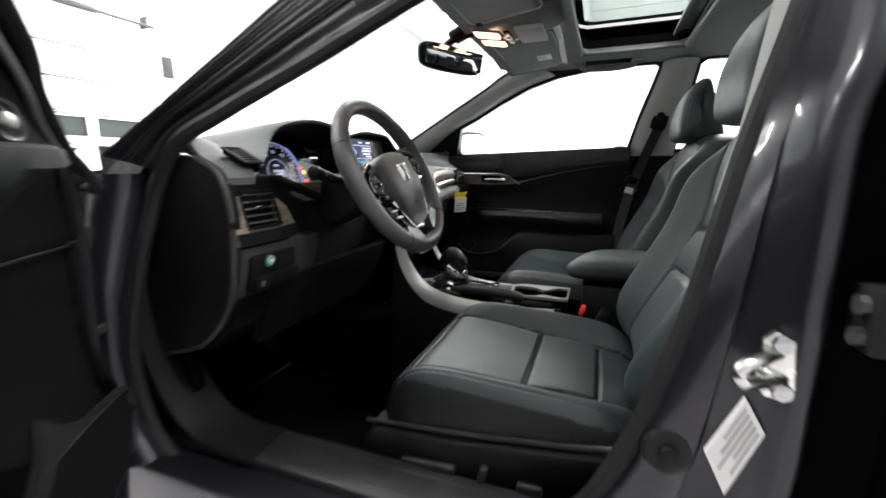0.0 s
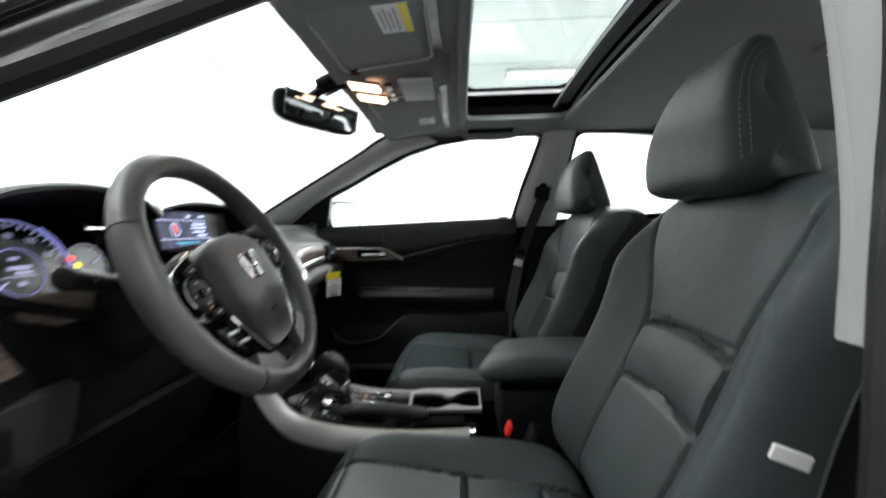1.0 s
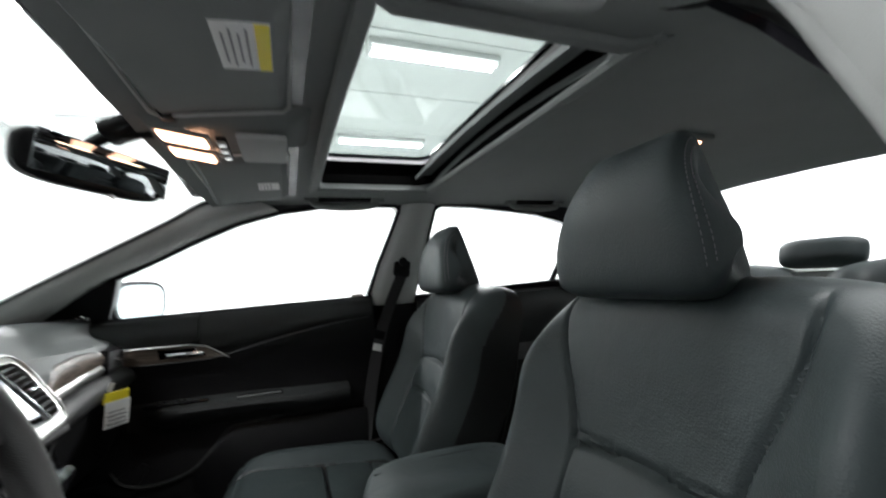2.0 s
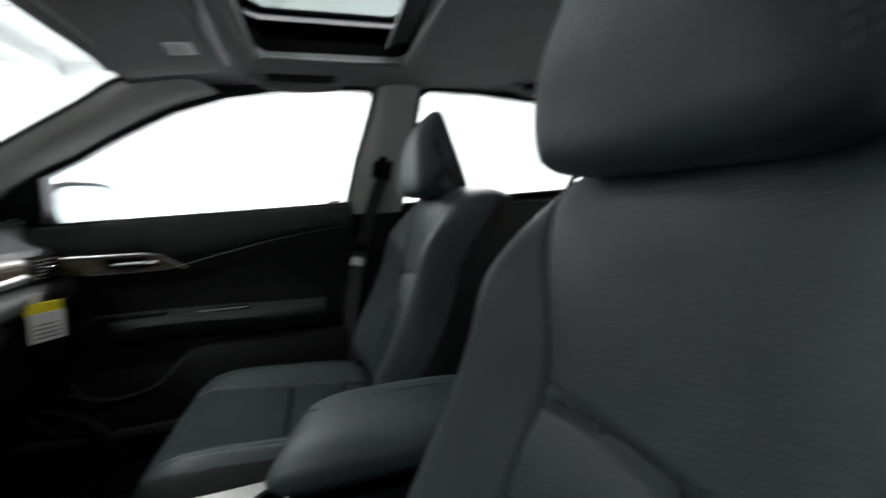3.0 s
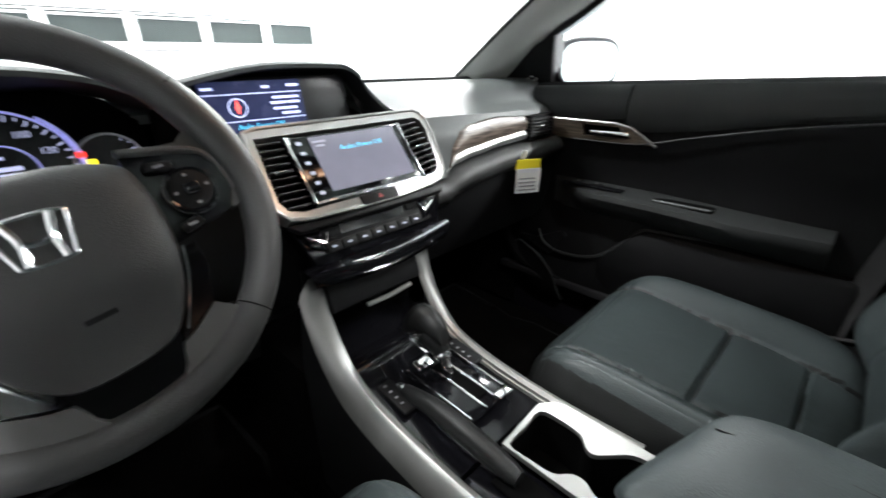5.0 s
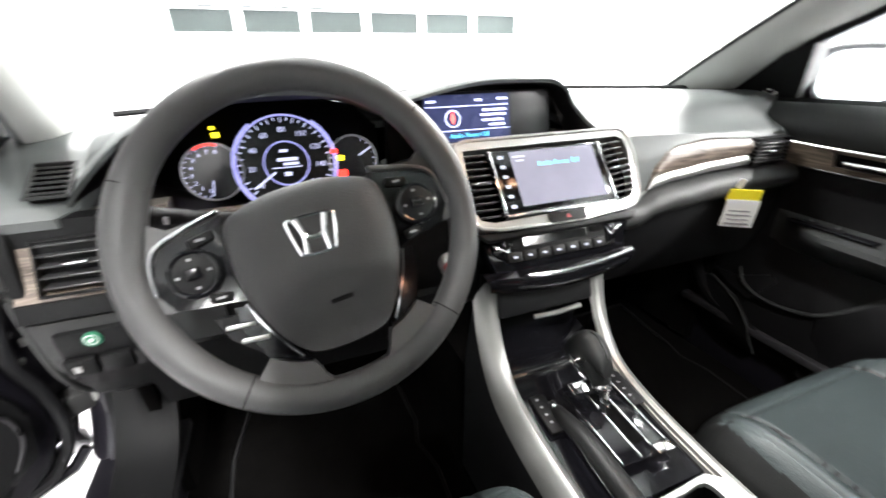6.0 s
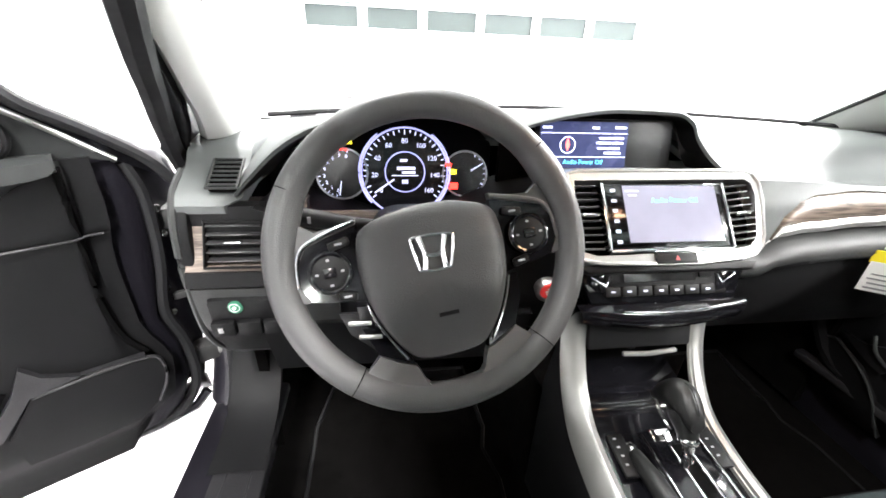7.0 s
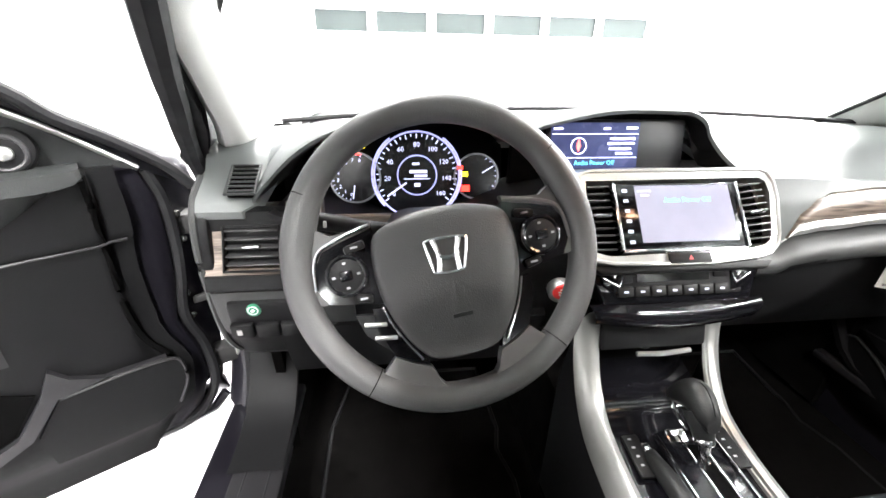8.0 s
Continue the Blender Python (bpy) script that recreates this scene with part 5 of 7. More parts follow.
def back_shape(u, v):
    """Relief of the backrest's front; v from its foot (-1) to its top (1)."""
    seam = 0.43 + 0.24 * blend(v, 0.10, 0.80)
    side = blend(abs(u), seam - 0.03, 0.84)
    z = 0.046 * side * (1 - blend(v, 0.30, 0.92)) + 0.012 * math.cos(v * 1.7)
    z += groove(abs(u) - seam, 0.015, 0.008) * (1 - blend(v, 0.75, 0.95))
    fade = 1 - blend(abs(u), seam - 0.03, seam + 0.01)
    arch = 0.22 * u * u
    z += fade * (groove(v - 0.15 + arch, 0.014, 0.009) + groove(v + 0.18 + arch, 0.014, 0.008))
    z += fade * 0.006 * math.cos((v + 0.015 + arch) * 9.5) * (1 if abs(v + 0.015) < 0.20 else 0)
    return z


def shaded_flanks(ob, m, level):
    """Gives a pad's steep sides a darker colour that stands for their shade."""
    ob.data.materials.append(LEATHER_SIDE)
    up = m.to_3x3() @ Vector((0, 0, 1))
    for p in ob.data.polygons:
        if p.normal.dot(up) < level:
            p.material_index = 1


def front_seat(name, label, cx, dy, driver):
    s = thing(name, label, "car seat", "front seats", at=(cx, dy, 0))
    outward = -1 if cx < 0 else 1
    bm = pad(0.25, 0.25, 0.090, 170, 170, 5.0, 0.30, cushion_shape)
    bmesh.ops.transform(bm, matrix=pose(0, -0.285, 0.417, 4, 0, 0), verts=bm.verts)
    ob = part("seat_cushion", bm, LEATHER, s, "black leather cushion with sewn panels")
    shaded_flanks(ob, pose(0, 0, 0, 4, 0, 0), 0.58)
    bm = pad(0.25, 0.278, 0.110, 180, 180, 6.5, 0.26, back_shape)
    for v in bm.verts:
        t = v.co.y / 0.278
        v.co.x *= 1.0 - 0.07 * blend(t, 0.40, 1.0)
        v.co.z += 0.040 * blend(t, 0.10, 1.1) - 0.030 * blend(t, 0.4, 1.0) * (abs(v.co.x) / 0.24) ** 2 + 0.034 * blend(-t, -0.1, 0.9)
    tilt = pose(0, -0.703, 0.703, 70, 0, 180)
    bmesh.ops.transform(bm, matrix=tilt, verts=bm.verts)
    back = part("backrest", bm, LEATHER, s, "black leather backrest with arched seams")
    shaded_flanks(back, tilt, 0.25)
    bm = pad(0.248, 0.274, 0.024, 20, 20, 6.5, 0.5)
    for v in bm.verts:
        v.co.x *= 1.0 - 0.08 * blend(v.co.y / 0.278, 0.40, 1.0)
        v.co.z -= 0.040 * blend(v.co.y / 0.278, 0.10, 1.1)
    bmesh.ops.transform(bm, matrix=tilt @ Matrix.Diagonal((1, 1, -1, 1)), verts=bm.verts)
    bmesh.ops.recalc_face_normals(bm, faces=bm.faces)
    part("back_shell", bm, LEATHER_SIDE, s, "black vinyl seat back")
    # head restraint: wedge with a flat front and stitched flanks
    PROFILE = [(p.y, p.z) for p in spline([(0, -0.095, 0.000), (0, -0.03, -0.004), (0, 0.004, 0.002), (0, 0.016, 0.022), (0, 0.018, 0.075), (0, 0.008, 0.125), (0, -0.010, 0.162), (0, -0.030, 0.184), (0, -0.046, 0.188), (0, -0.060, 0.180),
                                                (0, -0.082, 0.122), (0, -0.108, 0.050), (0, -0.116, 0.016), (0, -0.095, 0.000)], 3)[:-1]]

    def head(u, y, z, out=0.0):
        """Point of the head restraint: u across, (y, z) on its side outline, drawn in towards its two flanks."""
        k = (1 - abs(u) ** 9) ** 0.30 if abs(u) < 1 else 0.0
        half = (0.122 - 0.034 * blend(z, 0.03, 0.20)) * (1 - 0.26 * min(1.0, max(0.0, (0.01 - y) / 0.12))) + out
        return Vector((half * u, -0.036 + (y + 0.036) * k, 0.075 + (z - 0.075) * (0.35 + 0.65 * k if u * u < 1 else 0.35)))

    us = [math.sin(math.pi / 2 * (-1 + 2 * k / 30)) for k in range(31)]
    rows = [[head(u, y, z) for y, z in PROFILE] for u in us]
    bm = loft(rows, wrap_v=True, caps=True)
    h = pose(0.014 if driver else 0.004, -0.616, 0.970, 3, 0, 0)
    bmesh.ops.transform(bm, matrix=h, verts=bm.verts)
    hr = part("headrest", bm, LEATHER, s, "black leather head restraint", sharp=60)
    for side in (-1, 1):
        for u in (0.935, 0.972):
            line = [h @ head(side * u, y, z, 0.0006) for y, z in PROFILE[9:24]]
            bm = bmesh.new()
            for p, q in zip(line, line[1:]):
                for f in (0.0, 0.5):
                    sweep([p.lerp(q, f), p.lerp(q, f + 0.3)], 0.0008, 4, into=bm)
            part("stitching", bm, STITCH, hr, "pale stitching")
        part("headrest_post", cyl(0.006, 0.07, (side * 0.055, -0.672, 0.950), (8, 0, 0), 12), GLOSS, s, "steel headrest post")
    # lower frame
    part("base_shield", prism([(-0.035, 0.345), (-0.042, 0.425), (-0.06, 0.445), (-0.20, 0.452), (-0.40, 0.475), (-0.50, 0.49), (-0.555, 0.46), (-0.50, 0.36), (-0.40, 0.335), (-0.10, 0.325)], outward * 0.225, outward * 0.264, "x", 0.010), PLASTIC, s, "black plastic seat side shield")
    line = [(outward * 0.250, y, z) for y, z in ((-0.045, 0.452), (-0.12, 0.457), (-0.28, 0.470), (-0.42, 0.488), (-0.50, 0.505))]
    part("cushion_piping", sweep(spline(line, 4), 0.004, 6), SCUFF, s)
    line = [(outward * 0.262, y, z) for y, z in ((-0.05, 0.36), (-0.12, 0.350), (-0.30, 0.352), (-0.42, 0.37), (-0.50, 0.405))]
    part("shield_edge", sweep(spline(line, 4), 0.006, 6), SCUFF, s)
    if driver:
        part("seat_switch", box((0.014, 0.10, 0.016), (outward * 0.268, -0.17, 0.405), 0.006, rot=(-4, 0, 0)), SCUFF, s, "power seat switch")
        part("lumbar_switch", box((0.014, 0.040, 0.018), (outward * 0.268, -0.34, 0.408), 0.006), SCUFF, s)
        part("recline_switch", box((0.016, 0.014, 0.035), (outward * 0.268, -0.265, 0.412), 0.005, rot=(12, 0, 0)), SCUFF, s)
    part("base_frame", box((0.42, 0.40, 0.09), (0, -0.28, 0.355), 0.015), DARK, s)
    part("front_valance", prism([(-0.048, 0.355), (-0.040, 0.425), (-0.055, 0.448), (-0.075, 0.44), (-0.07, 0.355)], -0.235, 0.235, "x", 0.008), LEATHER_SIDE, s, "black trim below the cushion front")
    for x in (-0.17, 0.17):
        part("seat_rail", box((0.04, 0.50, 0.085), (x, -0.28, 0.275), 0.006), BLACK_STEEL, s)
    b = part("buckle", box((0.045, 0.026, 0.115), (-outward * 0.222, -0.425, 0.490), 0.008, rot=(22, 0, 0)), PLASTIC, s, "black belt buckle")
    part("release_button", box((0.030, 0.010, 0.022), (-outward * 0.222, -0.390, 0.540), 0.003, rot=(22, 0, 0)), RED, b, "red release button")
    return s


front_seat("driver_seat", "black leather driver's seat with power switches on its side", -0.378, 0.0, True)
front_seat("passenger_seat", "black leather front passenger seat", 0.385, -0.025, False)

# rear bench
bench = thing("rear_bench", "black leather rear bench with two head restraints and a belt slot", "car seat", at=(0, -1.3, 0.3))


def rear(name, bm, m, material, label=""):
    bmesh.ops.transform(bm, matrix=Matrix.Translation((0, 1.3, -0.3)) @ m, verts=bm.verts)
    return part(name, bm, material, bench, label)


rear("cushion", pad(0.66, 0.26, 0.13, 40, 20, 6, 0.3, lambda u, v: 0.02 * math.cos(u * 6.3)), pose(0, -1.17, 0.36, 5), LEATHER)
for s in (-1, 1):
    rear("backrest", pad(0.33, 0.31, 0.11, 30, 30, 5, 0.3, lambda u, v: groove(abs(u) - 0.6, 0.05, 0.01)), pose(s * 0.325, -1.60, 0.70, 66, 0, 180), LEATHER)
    rear("headrest", pad(0.125, 0.075, 0.05, 20, 14, 4, 0.6), pose(s * 0.37, -1.72, 1.035, 74, 0, 180), LEATHER)
    rear("headrest", pad(0.125, 0.075, 0.05, 20, 14, 4, 0.6), pose(s * 0.37, -1.72, 1.035, 74, 0, 180) @ Matrix.Diagonal((1, 1, -1, 1)), LEATHER)
rear("headrest", pad(0.11, 0.045, 0.045, 20, 14, 4, 0.6), pose(0, -1.72, 1.015, 74, 0, 180), LEATHER)
part("parcel_shelf", thick(loft([[(x, y, 0.965 + (0.01 if y < -1.75 else 0)) for x in (-0.62, -0.3, 0, 0.3, 0.62)] for y in (-1.66, -1.75, -1.9, -2.12)]), (0, 0, -0.02)), LINER, car, "dark grey parcel shelf")


# ==== steering wheel ====
TILT_W = 27.0
hub = thing("steering_wheel", "black leather steering wheel with satin spokes and a bright emblem", "steering wheel", at=(-0.380, 0.013, 0.878))
WM = pose(0, 0, 0, 90 - TILT_W, 0, 0) @ pose(0, 0, 0, 0, 0, 10)


def on_wheel(name, bm, material, label="", parent=None):
    """Built with x across, y up the wheel, z towards the driver."""
    bmesh.ops.transform(bm, matrix=WM, verts=bm.verts)
    return part(name, bm, material, parent or hub, label)


SPOKE = mat("satin_grey_spoke", (0.075, 0.074, 0.074), 0.40, vary=0.06)
BAG_SKIN = mat("airbag_skin", (0.038, 0.038, 0.038), 0.48, grain=0.40, size=700, vary=0.08, spec=0.4)
RIM = 0.1645
rows = []
for i in range(120):
    a = 2 * math.pi * i / 120
    deg = math.degrees(a)
    grip = math.exp(-((min(abs(deg - 20), abs(deg - 160))) / 14) ** 2)
    r1, r2 = 0.0163 + 0.0022 * grip, 0.0180 + 0.0018 * grip
    rows.append([((RIM - 0.0020 * grip + r1 * math.cos(b)) * math.cos(a), (RIM - 0.0020 * grip + r1 * math.cos(b)) * math.sin(a), r2 * math.sin(b)) for b in (2 * math.pi * j / 20 for j in range(20))])
on_wheel("rim", loft(rows, wrap_u=True, wrap_v=True), WHEEL_SKIN, "black leather rim", None)
for deg in (33, 147, -50, 230):
    a = radians(deg)
    line = [((RIM + 0.0166 * math.cos(b)) * math.cos(a), (RIM + 0.0166 * math.cos(b)) * math.sin(a), 0.0183 * math.sin(b)) for b in (2 * math.pi * j / 20 for j in range(20))]
    on_wheel("rim_seam", sweep(line, 0.0006, 5, wrap=True), DARK)


def arc(r, a0, a1, n):
    return [(r * math.cos(radians(a0 + (a1 - a0) * k / n)), r * math.sin(radians(a0 + (a1 - a0) * k / n))) for k in range(n + 1)]


def pillow(outline, middle, z0, bulge, wall, crease=None):
    """A domed cover over a closed outline, with walls going back from its rim."""
    mx, my = middle
    rows = [[(x, y, z0 - wall) for x, y in outline]]
    for f in (1.0, 0.985, 0.95, 0.88, 0.78, 0.64, 0.48, 0.30, 0.14, 0.03):
        row = []
        for x, y in outline:
            px, py = mx + (x - mx) * f, my + (y - my) * f
            z = z0 + bulge * (1 - f ** 5) ** 0.5
            if crease is not None:
                z -= 0.30 * max(0.0, crease - 0.25 * abs(px) - py) * (1 - f ** 8)
            row.append((px, py, z))
        rows.append(row)
    return loft(rows, wrap_v=True, caps=True)


half = [(0.0, 0.0515), (0.030, 0.0495), (0.055, 0.0435), (0.070, 0.037), (0.0775, 0.029), (0.0815, 0.012), (0.0825, -0.010), (0.0800, -0.035), (0.0730, -0.060), (0.0620, -0.085), (0.0480, -0.105), (0.0320, -0.1165), (0.0, -0.1195)]
bag = smooth_loop(half + [(-x, y) for x, y in reversed(half[1:-1])], 3)
on_wheel("airbag_cover", pillow(bag, (0, -0.028), 0.004, 0.021, 0.016, -0.040), BAG_SKIN, "grained airbag cover", None)
on_wheel("cover_mark", box((0.022, 0.0045, 0.0006), (0.004, -0.072, 0.0165), 0, rot=(14, 0, 0)), PLASTIC)
on_wheel("hub_back", pad(0.074, 0.070, 0.045, 20, 20, 3, 0.5), PLASTIC).data.transform(WM @ pose(0, -0.034, 0.002, 180, 0, 0) @ WM.inverted())
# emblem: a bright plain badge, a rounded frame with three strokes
bm = sweep([(x, y, 0) for x, y in smooth_loop([(-0.0235, 0.0185), (0.0, 0.0200), (0.0235, 0.0185), (0.0255, 0.0120), (0.0195, -0.0150), (0.0165, -0.0185), (0.0, -0.0200), (-0.0165, -0.0185), (-0.0195, -0.0150), (-0.0255, 0.0120)], 3)], 0.0022, 8, wrap=True)
for k in (-1, 1):
    sweep([(k * 0.0160, 0.0180, 0), (k * 0.0115, 0.0040, 0.0006), (k * 0.0108, -0.0040, 0.0006), (k * 0.0125, -0.0180, 0)], [0.0045, 0.0036, 0.0036, 0.0042], 8, into=bm)
sweep([(-0.0105, -0.0005, 0.0004), (-0.004, -0.0028, 0.0004), (0.004, -0.0028, 0.0004), (0.0105, -0.0005, 0.0004)], 0.0032, 8, into=bm)
bmesh.ops.transform(bm, matrix=Matrix.Translation((-0.001, -0.004, 0.0258)) @ pose(0, 0, 0, 0, 0, -3) @ Matrix.Diagonal((0.88, 0.94, 1, 1)), verts=bm.verts)
on_wheel("emblem", bm, CHROME, "bright chrome emblem")
for s in (-1, 1):
    flat = lambda z: (lambda x, y: (s * x, y, z))
    # upper spoke: leather shoulder growing out of the rim, gloss panel with the control pad
    shoulder = [(0.076, 0.0500), (0.100, 0.0440), (0.122, 0.0420), (0.136, 0.0520)] + arc(0.156, 19, -11, 8) + [(0.1475, -0.030), (0.1395, -0.032), (0.137, -0.030), (0.145, -0.014), (0.142, 0.012), (0.134, 0.026), (0.110, 0.034), (0.078, 0.0420)]
    on_wheel("spoke_shoulder", plate(shoulder, [], lambda x, y: (s * x, y, 0.002 + 0.05 * max(0.0, x - 0.10)), (0, 0, -0.014), cut=0.02), WHEEL_SKIN, "leather spoke growing out of the rim")
    panel = [(0.076, 0.0430), (0.110, 0.0350), (0.135, 0.0265), (0.1425, 0.012), (0.1455, -0.014), (0.137, -0.031), (0.118, -0.036), (0.092, -0.040), (0.070, -0.046)]
    on_wheel("spoke", plate(panel, [], lambda x, y: (s * x, y, 0.001 + 0.06 * max(0.0, x - 0.09)), (0, 0, -0.012), cut=0.02), GLOSS, "gloss black spoke")
    line = [(s * 0.077, 0.0460, 0.006), (s * 0.105, 0.0395, 0.007), (s * 0.134, 0.0290, 0.007), (s * 0.1440, 0.012, 0.006), (s * 0.1470, -0.014, 0.005)]
    on_wheel("spoke_trim", sweep(spline(line, 4), 0.0022, 8, squash=0.7), SPOKE if s > 0 else DARK_CHROME, "dark satin spoke trim")
    d = on_wheel("control_ring", ring(0.0205, 0.0030, (s * 0.1115, -0.004, 0.0095), (0, 0, 0), 36, 8), GLOSS, "round control pad with glossy ring")
    on_wheel("ring_edge", ring(0.0222, 0.0013, (s * 0.1115, -0.004, 0.0100), (0, 0, 0), 36, 6), DARK_CHROME, parent=d)
    on_wheel("control_pad", cyl(0.0190, 0.008, (s * 0.1115, -0.004, 0.0085), (0, 0, 0), 28, 0.003), PLASTIC, parent=d)
    on_wheel("centre_button", box((0.014, 0.011, 0.005), (s * 0.1115, -0.004, 0.0140), 0.002), GLOSS, parent=d)
    for kx, ky in ((0, 0.0135), (0, -0.0135), (0.0135, 0), (-0.0135, 0)):
        on_wheel("button_mark", box((0.0035, 0.0024, 0.001), (s * 0.1115 + kx, -0.004 + ky, 0.0126), 0), PRINT, parent=d)
    for ky, w in ((0.0245, 0.024), (-0.0325, 0.020)):
        b = on_wheel("small_button", box((w, 0.010, 0.006), (s * 0.098, ky, 0.0055), 0.003, rot=(0, 0, -s * 12 if ky > 0 else s * 12)), PLASTIC)
        on_wheel("button_mark", box((0.008, 0.0022, 0.001), (s * 0.098, ky, 0.0088), 0), PRINT, parent=b)
    # lower spoke: gloss arm from the hub, satin flare running into the rim
    arm = [(0.066, -0.050), (0.092, -0.046), (0.091, -0.070), (0.078, -0.103), (0.042, -0.121), (0.047, -0.104), (0.060, -0.085)]
    on_wheel("spoke_arm", plate(arm, [], flat(0.003), (0, 0, -0.014)), GLOSS, "gloss black lower arm")
    flare = [(0.078, -0.1035), (0.060, -0.1150), (0.041, -0.1225), (0.0375, -0.130), (0.0345, -0.1400), (0.027, -0.1490), (0.010, -0.1560)] + arc(0.160, -86, -50, 8) + [(0.094, -0.1180)]
    on_wheel("lower_spoke", plate(flare, [], lambda x, y: (s * x, y, 0.006 + 0.10 * max(0.0, math.hypot(x, y) - 0.13)), (0, 0, -0.016), cut=0.015), SPOKE, "satin grey lower spoke")
    line = [(s * 0.0805, -0.046, 0.006), (s * 0.0740, -0.066, 0.0065), (s * 0.0640, -0.087, 0.0065), (s * 0.0490, -0.113, 0.005)]
    on_wheel("edge_strip", sweep(spline(line, 4), 0.0017, 6), CHROME if s < 0 else DARK_CHROME, "thin bright edge")
pod = on_wheel("switch_pod", plate([(-0.112, -0.050), (-0.078, -0.056), (-0.060, -0.096), (-0.078, -0.100), (-0.104, -0.074)], [], lambda x, y: (x, y, 0.001), (0, 0, -0.016)), PLASTIC)
for x, y in ((-0.0920, -0.0640), (-0.0835, -0.0805)):
    on_wheel("pod_button", box((0.025, 0.0048, 0.004), (x, y, 0.0030), 0.0012, rot=(0, 0, -10)), SILVER, "bright switch", parent=pod)
# column
col = thing("steering_column", "black steering column cover with stalks", "steering column", at=(-0.388, 0.10, 0.875))
bm = bmesh.new()
rows = []
for y, w, h, z in ((-0.045, 0.050, 0.040, -0.022), (-0.02, 0.058, 0.048, -0.030), (0.05, 0.062, 0.058, -0.050), (0.12, 0.060, 0.055, -0.075)):
    rows.append([(w * math.copysign(abs(math.cos(a)) ** 0.6, math.cos(a)), y, z + h * math.copysign(abs(math.sin(a)) ** 0.6, math.sin(a))) for a in (2 * math.pi * k / 24 for k in range(24))])
part("shroud", loft(rows, wrap_v=True, caps=True), PLASTIC, col, "black column shroud")
for s in (-1, 1):
    line = [(s * 0.055, 0.004, -0.006), (s * 0.09, 0.002, -0.001), (s * 0.125, 0.0, 0.006), (s * 0.158, -0.002, 0.013)]
    st = part("stalk", sweep(spline(line, 4), [0.009, 0.0092, 0.0094, 0.0096, 0.0098, 0.0102, 0.0108, 0.0114, 0.0118, 0.012, 0.0122, 0.0125, 0.0125], 12), PLASTIC, col, "black switch stalk")
    part("stalk_end", cyl(0.0130, 0.020, (s * 0.153, -0.002, 0.012), (0, s * 78, 0), 16, 0.003), PLASTIC, st)
    part("stalk_mark", box((0.004, 0.002, 0.008), (s * 0.134, -0.013, 0.010), 0), SILVER, st)


# ==== centre console ====
con = thing("center_console", "black centre console with silver side rails and gear selector", "console", at=(0, -0.1, 0.4))


def on_con(name, bm, material, label="", parent=None):
    bmesh.ops.translate(bm, vec=(0, 0.1, -0.4), verts=bm.verts)
    return part(name, bm, material, parent or con, label)


RAIL = [(0.135, 0.695), (0.120, 0.640), (0.090, 0.585), (0.045, 0.543), (-0.02, 0.522), (-0.10, 0.512), (-0.20, 0.508), (-0.315, 0.512)]
rail = [Vector(p) for p in spline([(0, y, z) for y, z in RAIL], 5)]
for s in (-1, 1):
    rows = []
    for k, p in enumerate(rail):
        t = k / (len(rail) - 1)
        x0 = 0.110 - 0.004 * t
        n = Vector((0, 0.86, 0.5)) if t < 0.25 else Vector((0, 0.4, 0.9)) if t < 0.45 else Vector((0, 0, 1))
        rows.append([(s * (x0 - 0.010), p.y, p.z - 0.006), (s * (x0 - 0.008), p.y, p.z + 0.001), (s * x0, p.y - 0.001, p.z + 0.004), (s * (x0 + 0.008), p.y, p.z + 0.001), (s * (x0 + 0.022), p.y + 0.003, p.z - 0.018), (s * (x0 + 0.026), p.y + 0.006, p.z - 0.035)])
    on_con("side_rail", thick(loft(rows), (-s * 0.004, 0, -0.006)), RAIL_SILVER, "satin silver console rail")
    rows = []
    for k, p in enumerate(rail):
        t = k / (len(rail) - 1)
        x0 = 0.134 - 0.004 * t
        rows.append([(s * x0, p.y + 0.006, p.z - 0.033), (s * (x0 + 0.008), p.y + 0.02, p.z * 0.5 + 0.19), (s * (x0 + 0.004), p.y + 0.03, 0.23)])
    rows.append([(s * 0.13, -0.62, 0.47), (s * 0.138, -0.62, 0.4), (s * 0.134, -0.62, 0.23)])
    on_con("side_panel", thick(loft(rows), (-s * 0.006, 0, 0)), PLASTIC, "black console side")
# deck between the rails
rows = [[(x, p.y + 0.012 * (1 if k < 12 else 0), p.z - 0.010) for x in (-0.102, -0.05, 0, 0.05, 0.102)] for k, p in enumerate(rail) if -0.168 < p.y < 0.065]
on_con("deck", thick(loft(rows), (0, 0, -0.008)), GLOSS, "gloss black console deck")
on_con("side_deck", box((0.080, 0.165, 0.008), (-0.062, -0.248, 0.497), 0.002), GLOSS)
# open tray under the climate panel
on_con("tray_floor", box((0.205, 0.13, 0.008), (0, 0.115, 0.545), 0.003, rot=(14, 0, 0)), GLOSS)
on_con("tray_step", prism([(0.062, 0.512), (0.066, 0.540), (0.078, 0.545), (0.085, 0.512)], -0.100, 0.100, "x", 0.003), GLOSS, "gloss black step of the tray")
on_con("tray_back", box((0.22, 0.01, 0.14), (0, 0.175, 0.625), 0.003), DARK)
on_con("tray_lip", sweep([(-0.035, 0.105, 0.628), (0.01, 0.101, 0.629), (0.060, 0.104, 0.631)], 0.0042, 8), SILVER, "bright lip of the storage tray")
on_con("tray_lid", box((0.19, 0.02, 0.055), (0.0, 0.130, 0.655), 0.006, rot=(-18, 0, 0)), PLASTIC, "black tray flap")
on_con("socket", cyl(0.012, 0.01, (0.022, 0.165, 0.60), (90, 0, 0), 20, 0.002), PLASTIC)
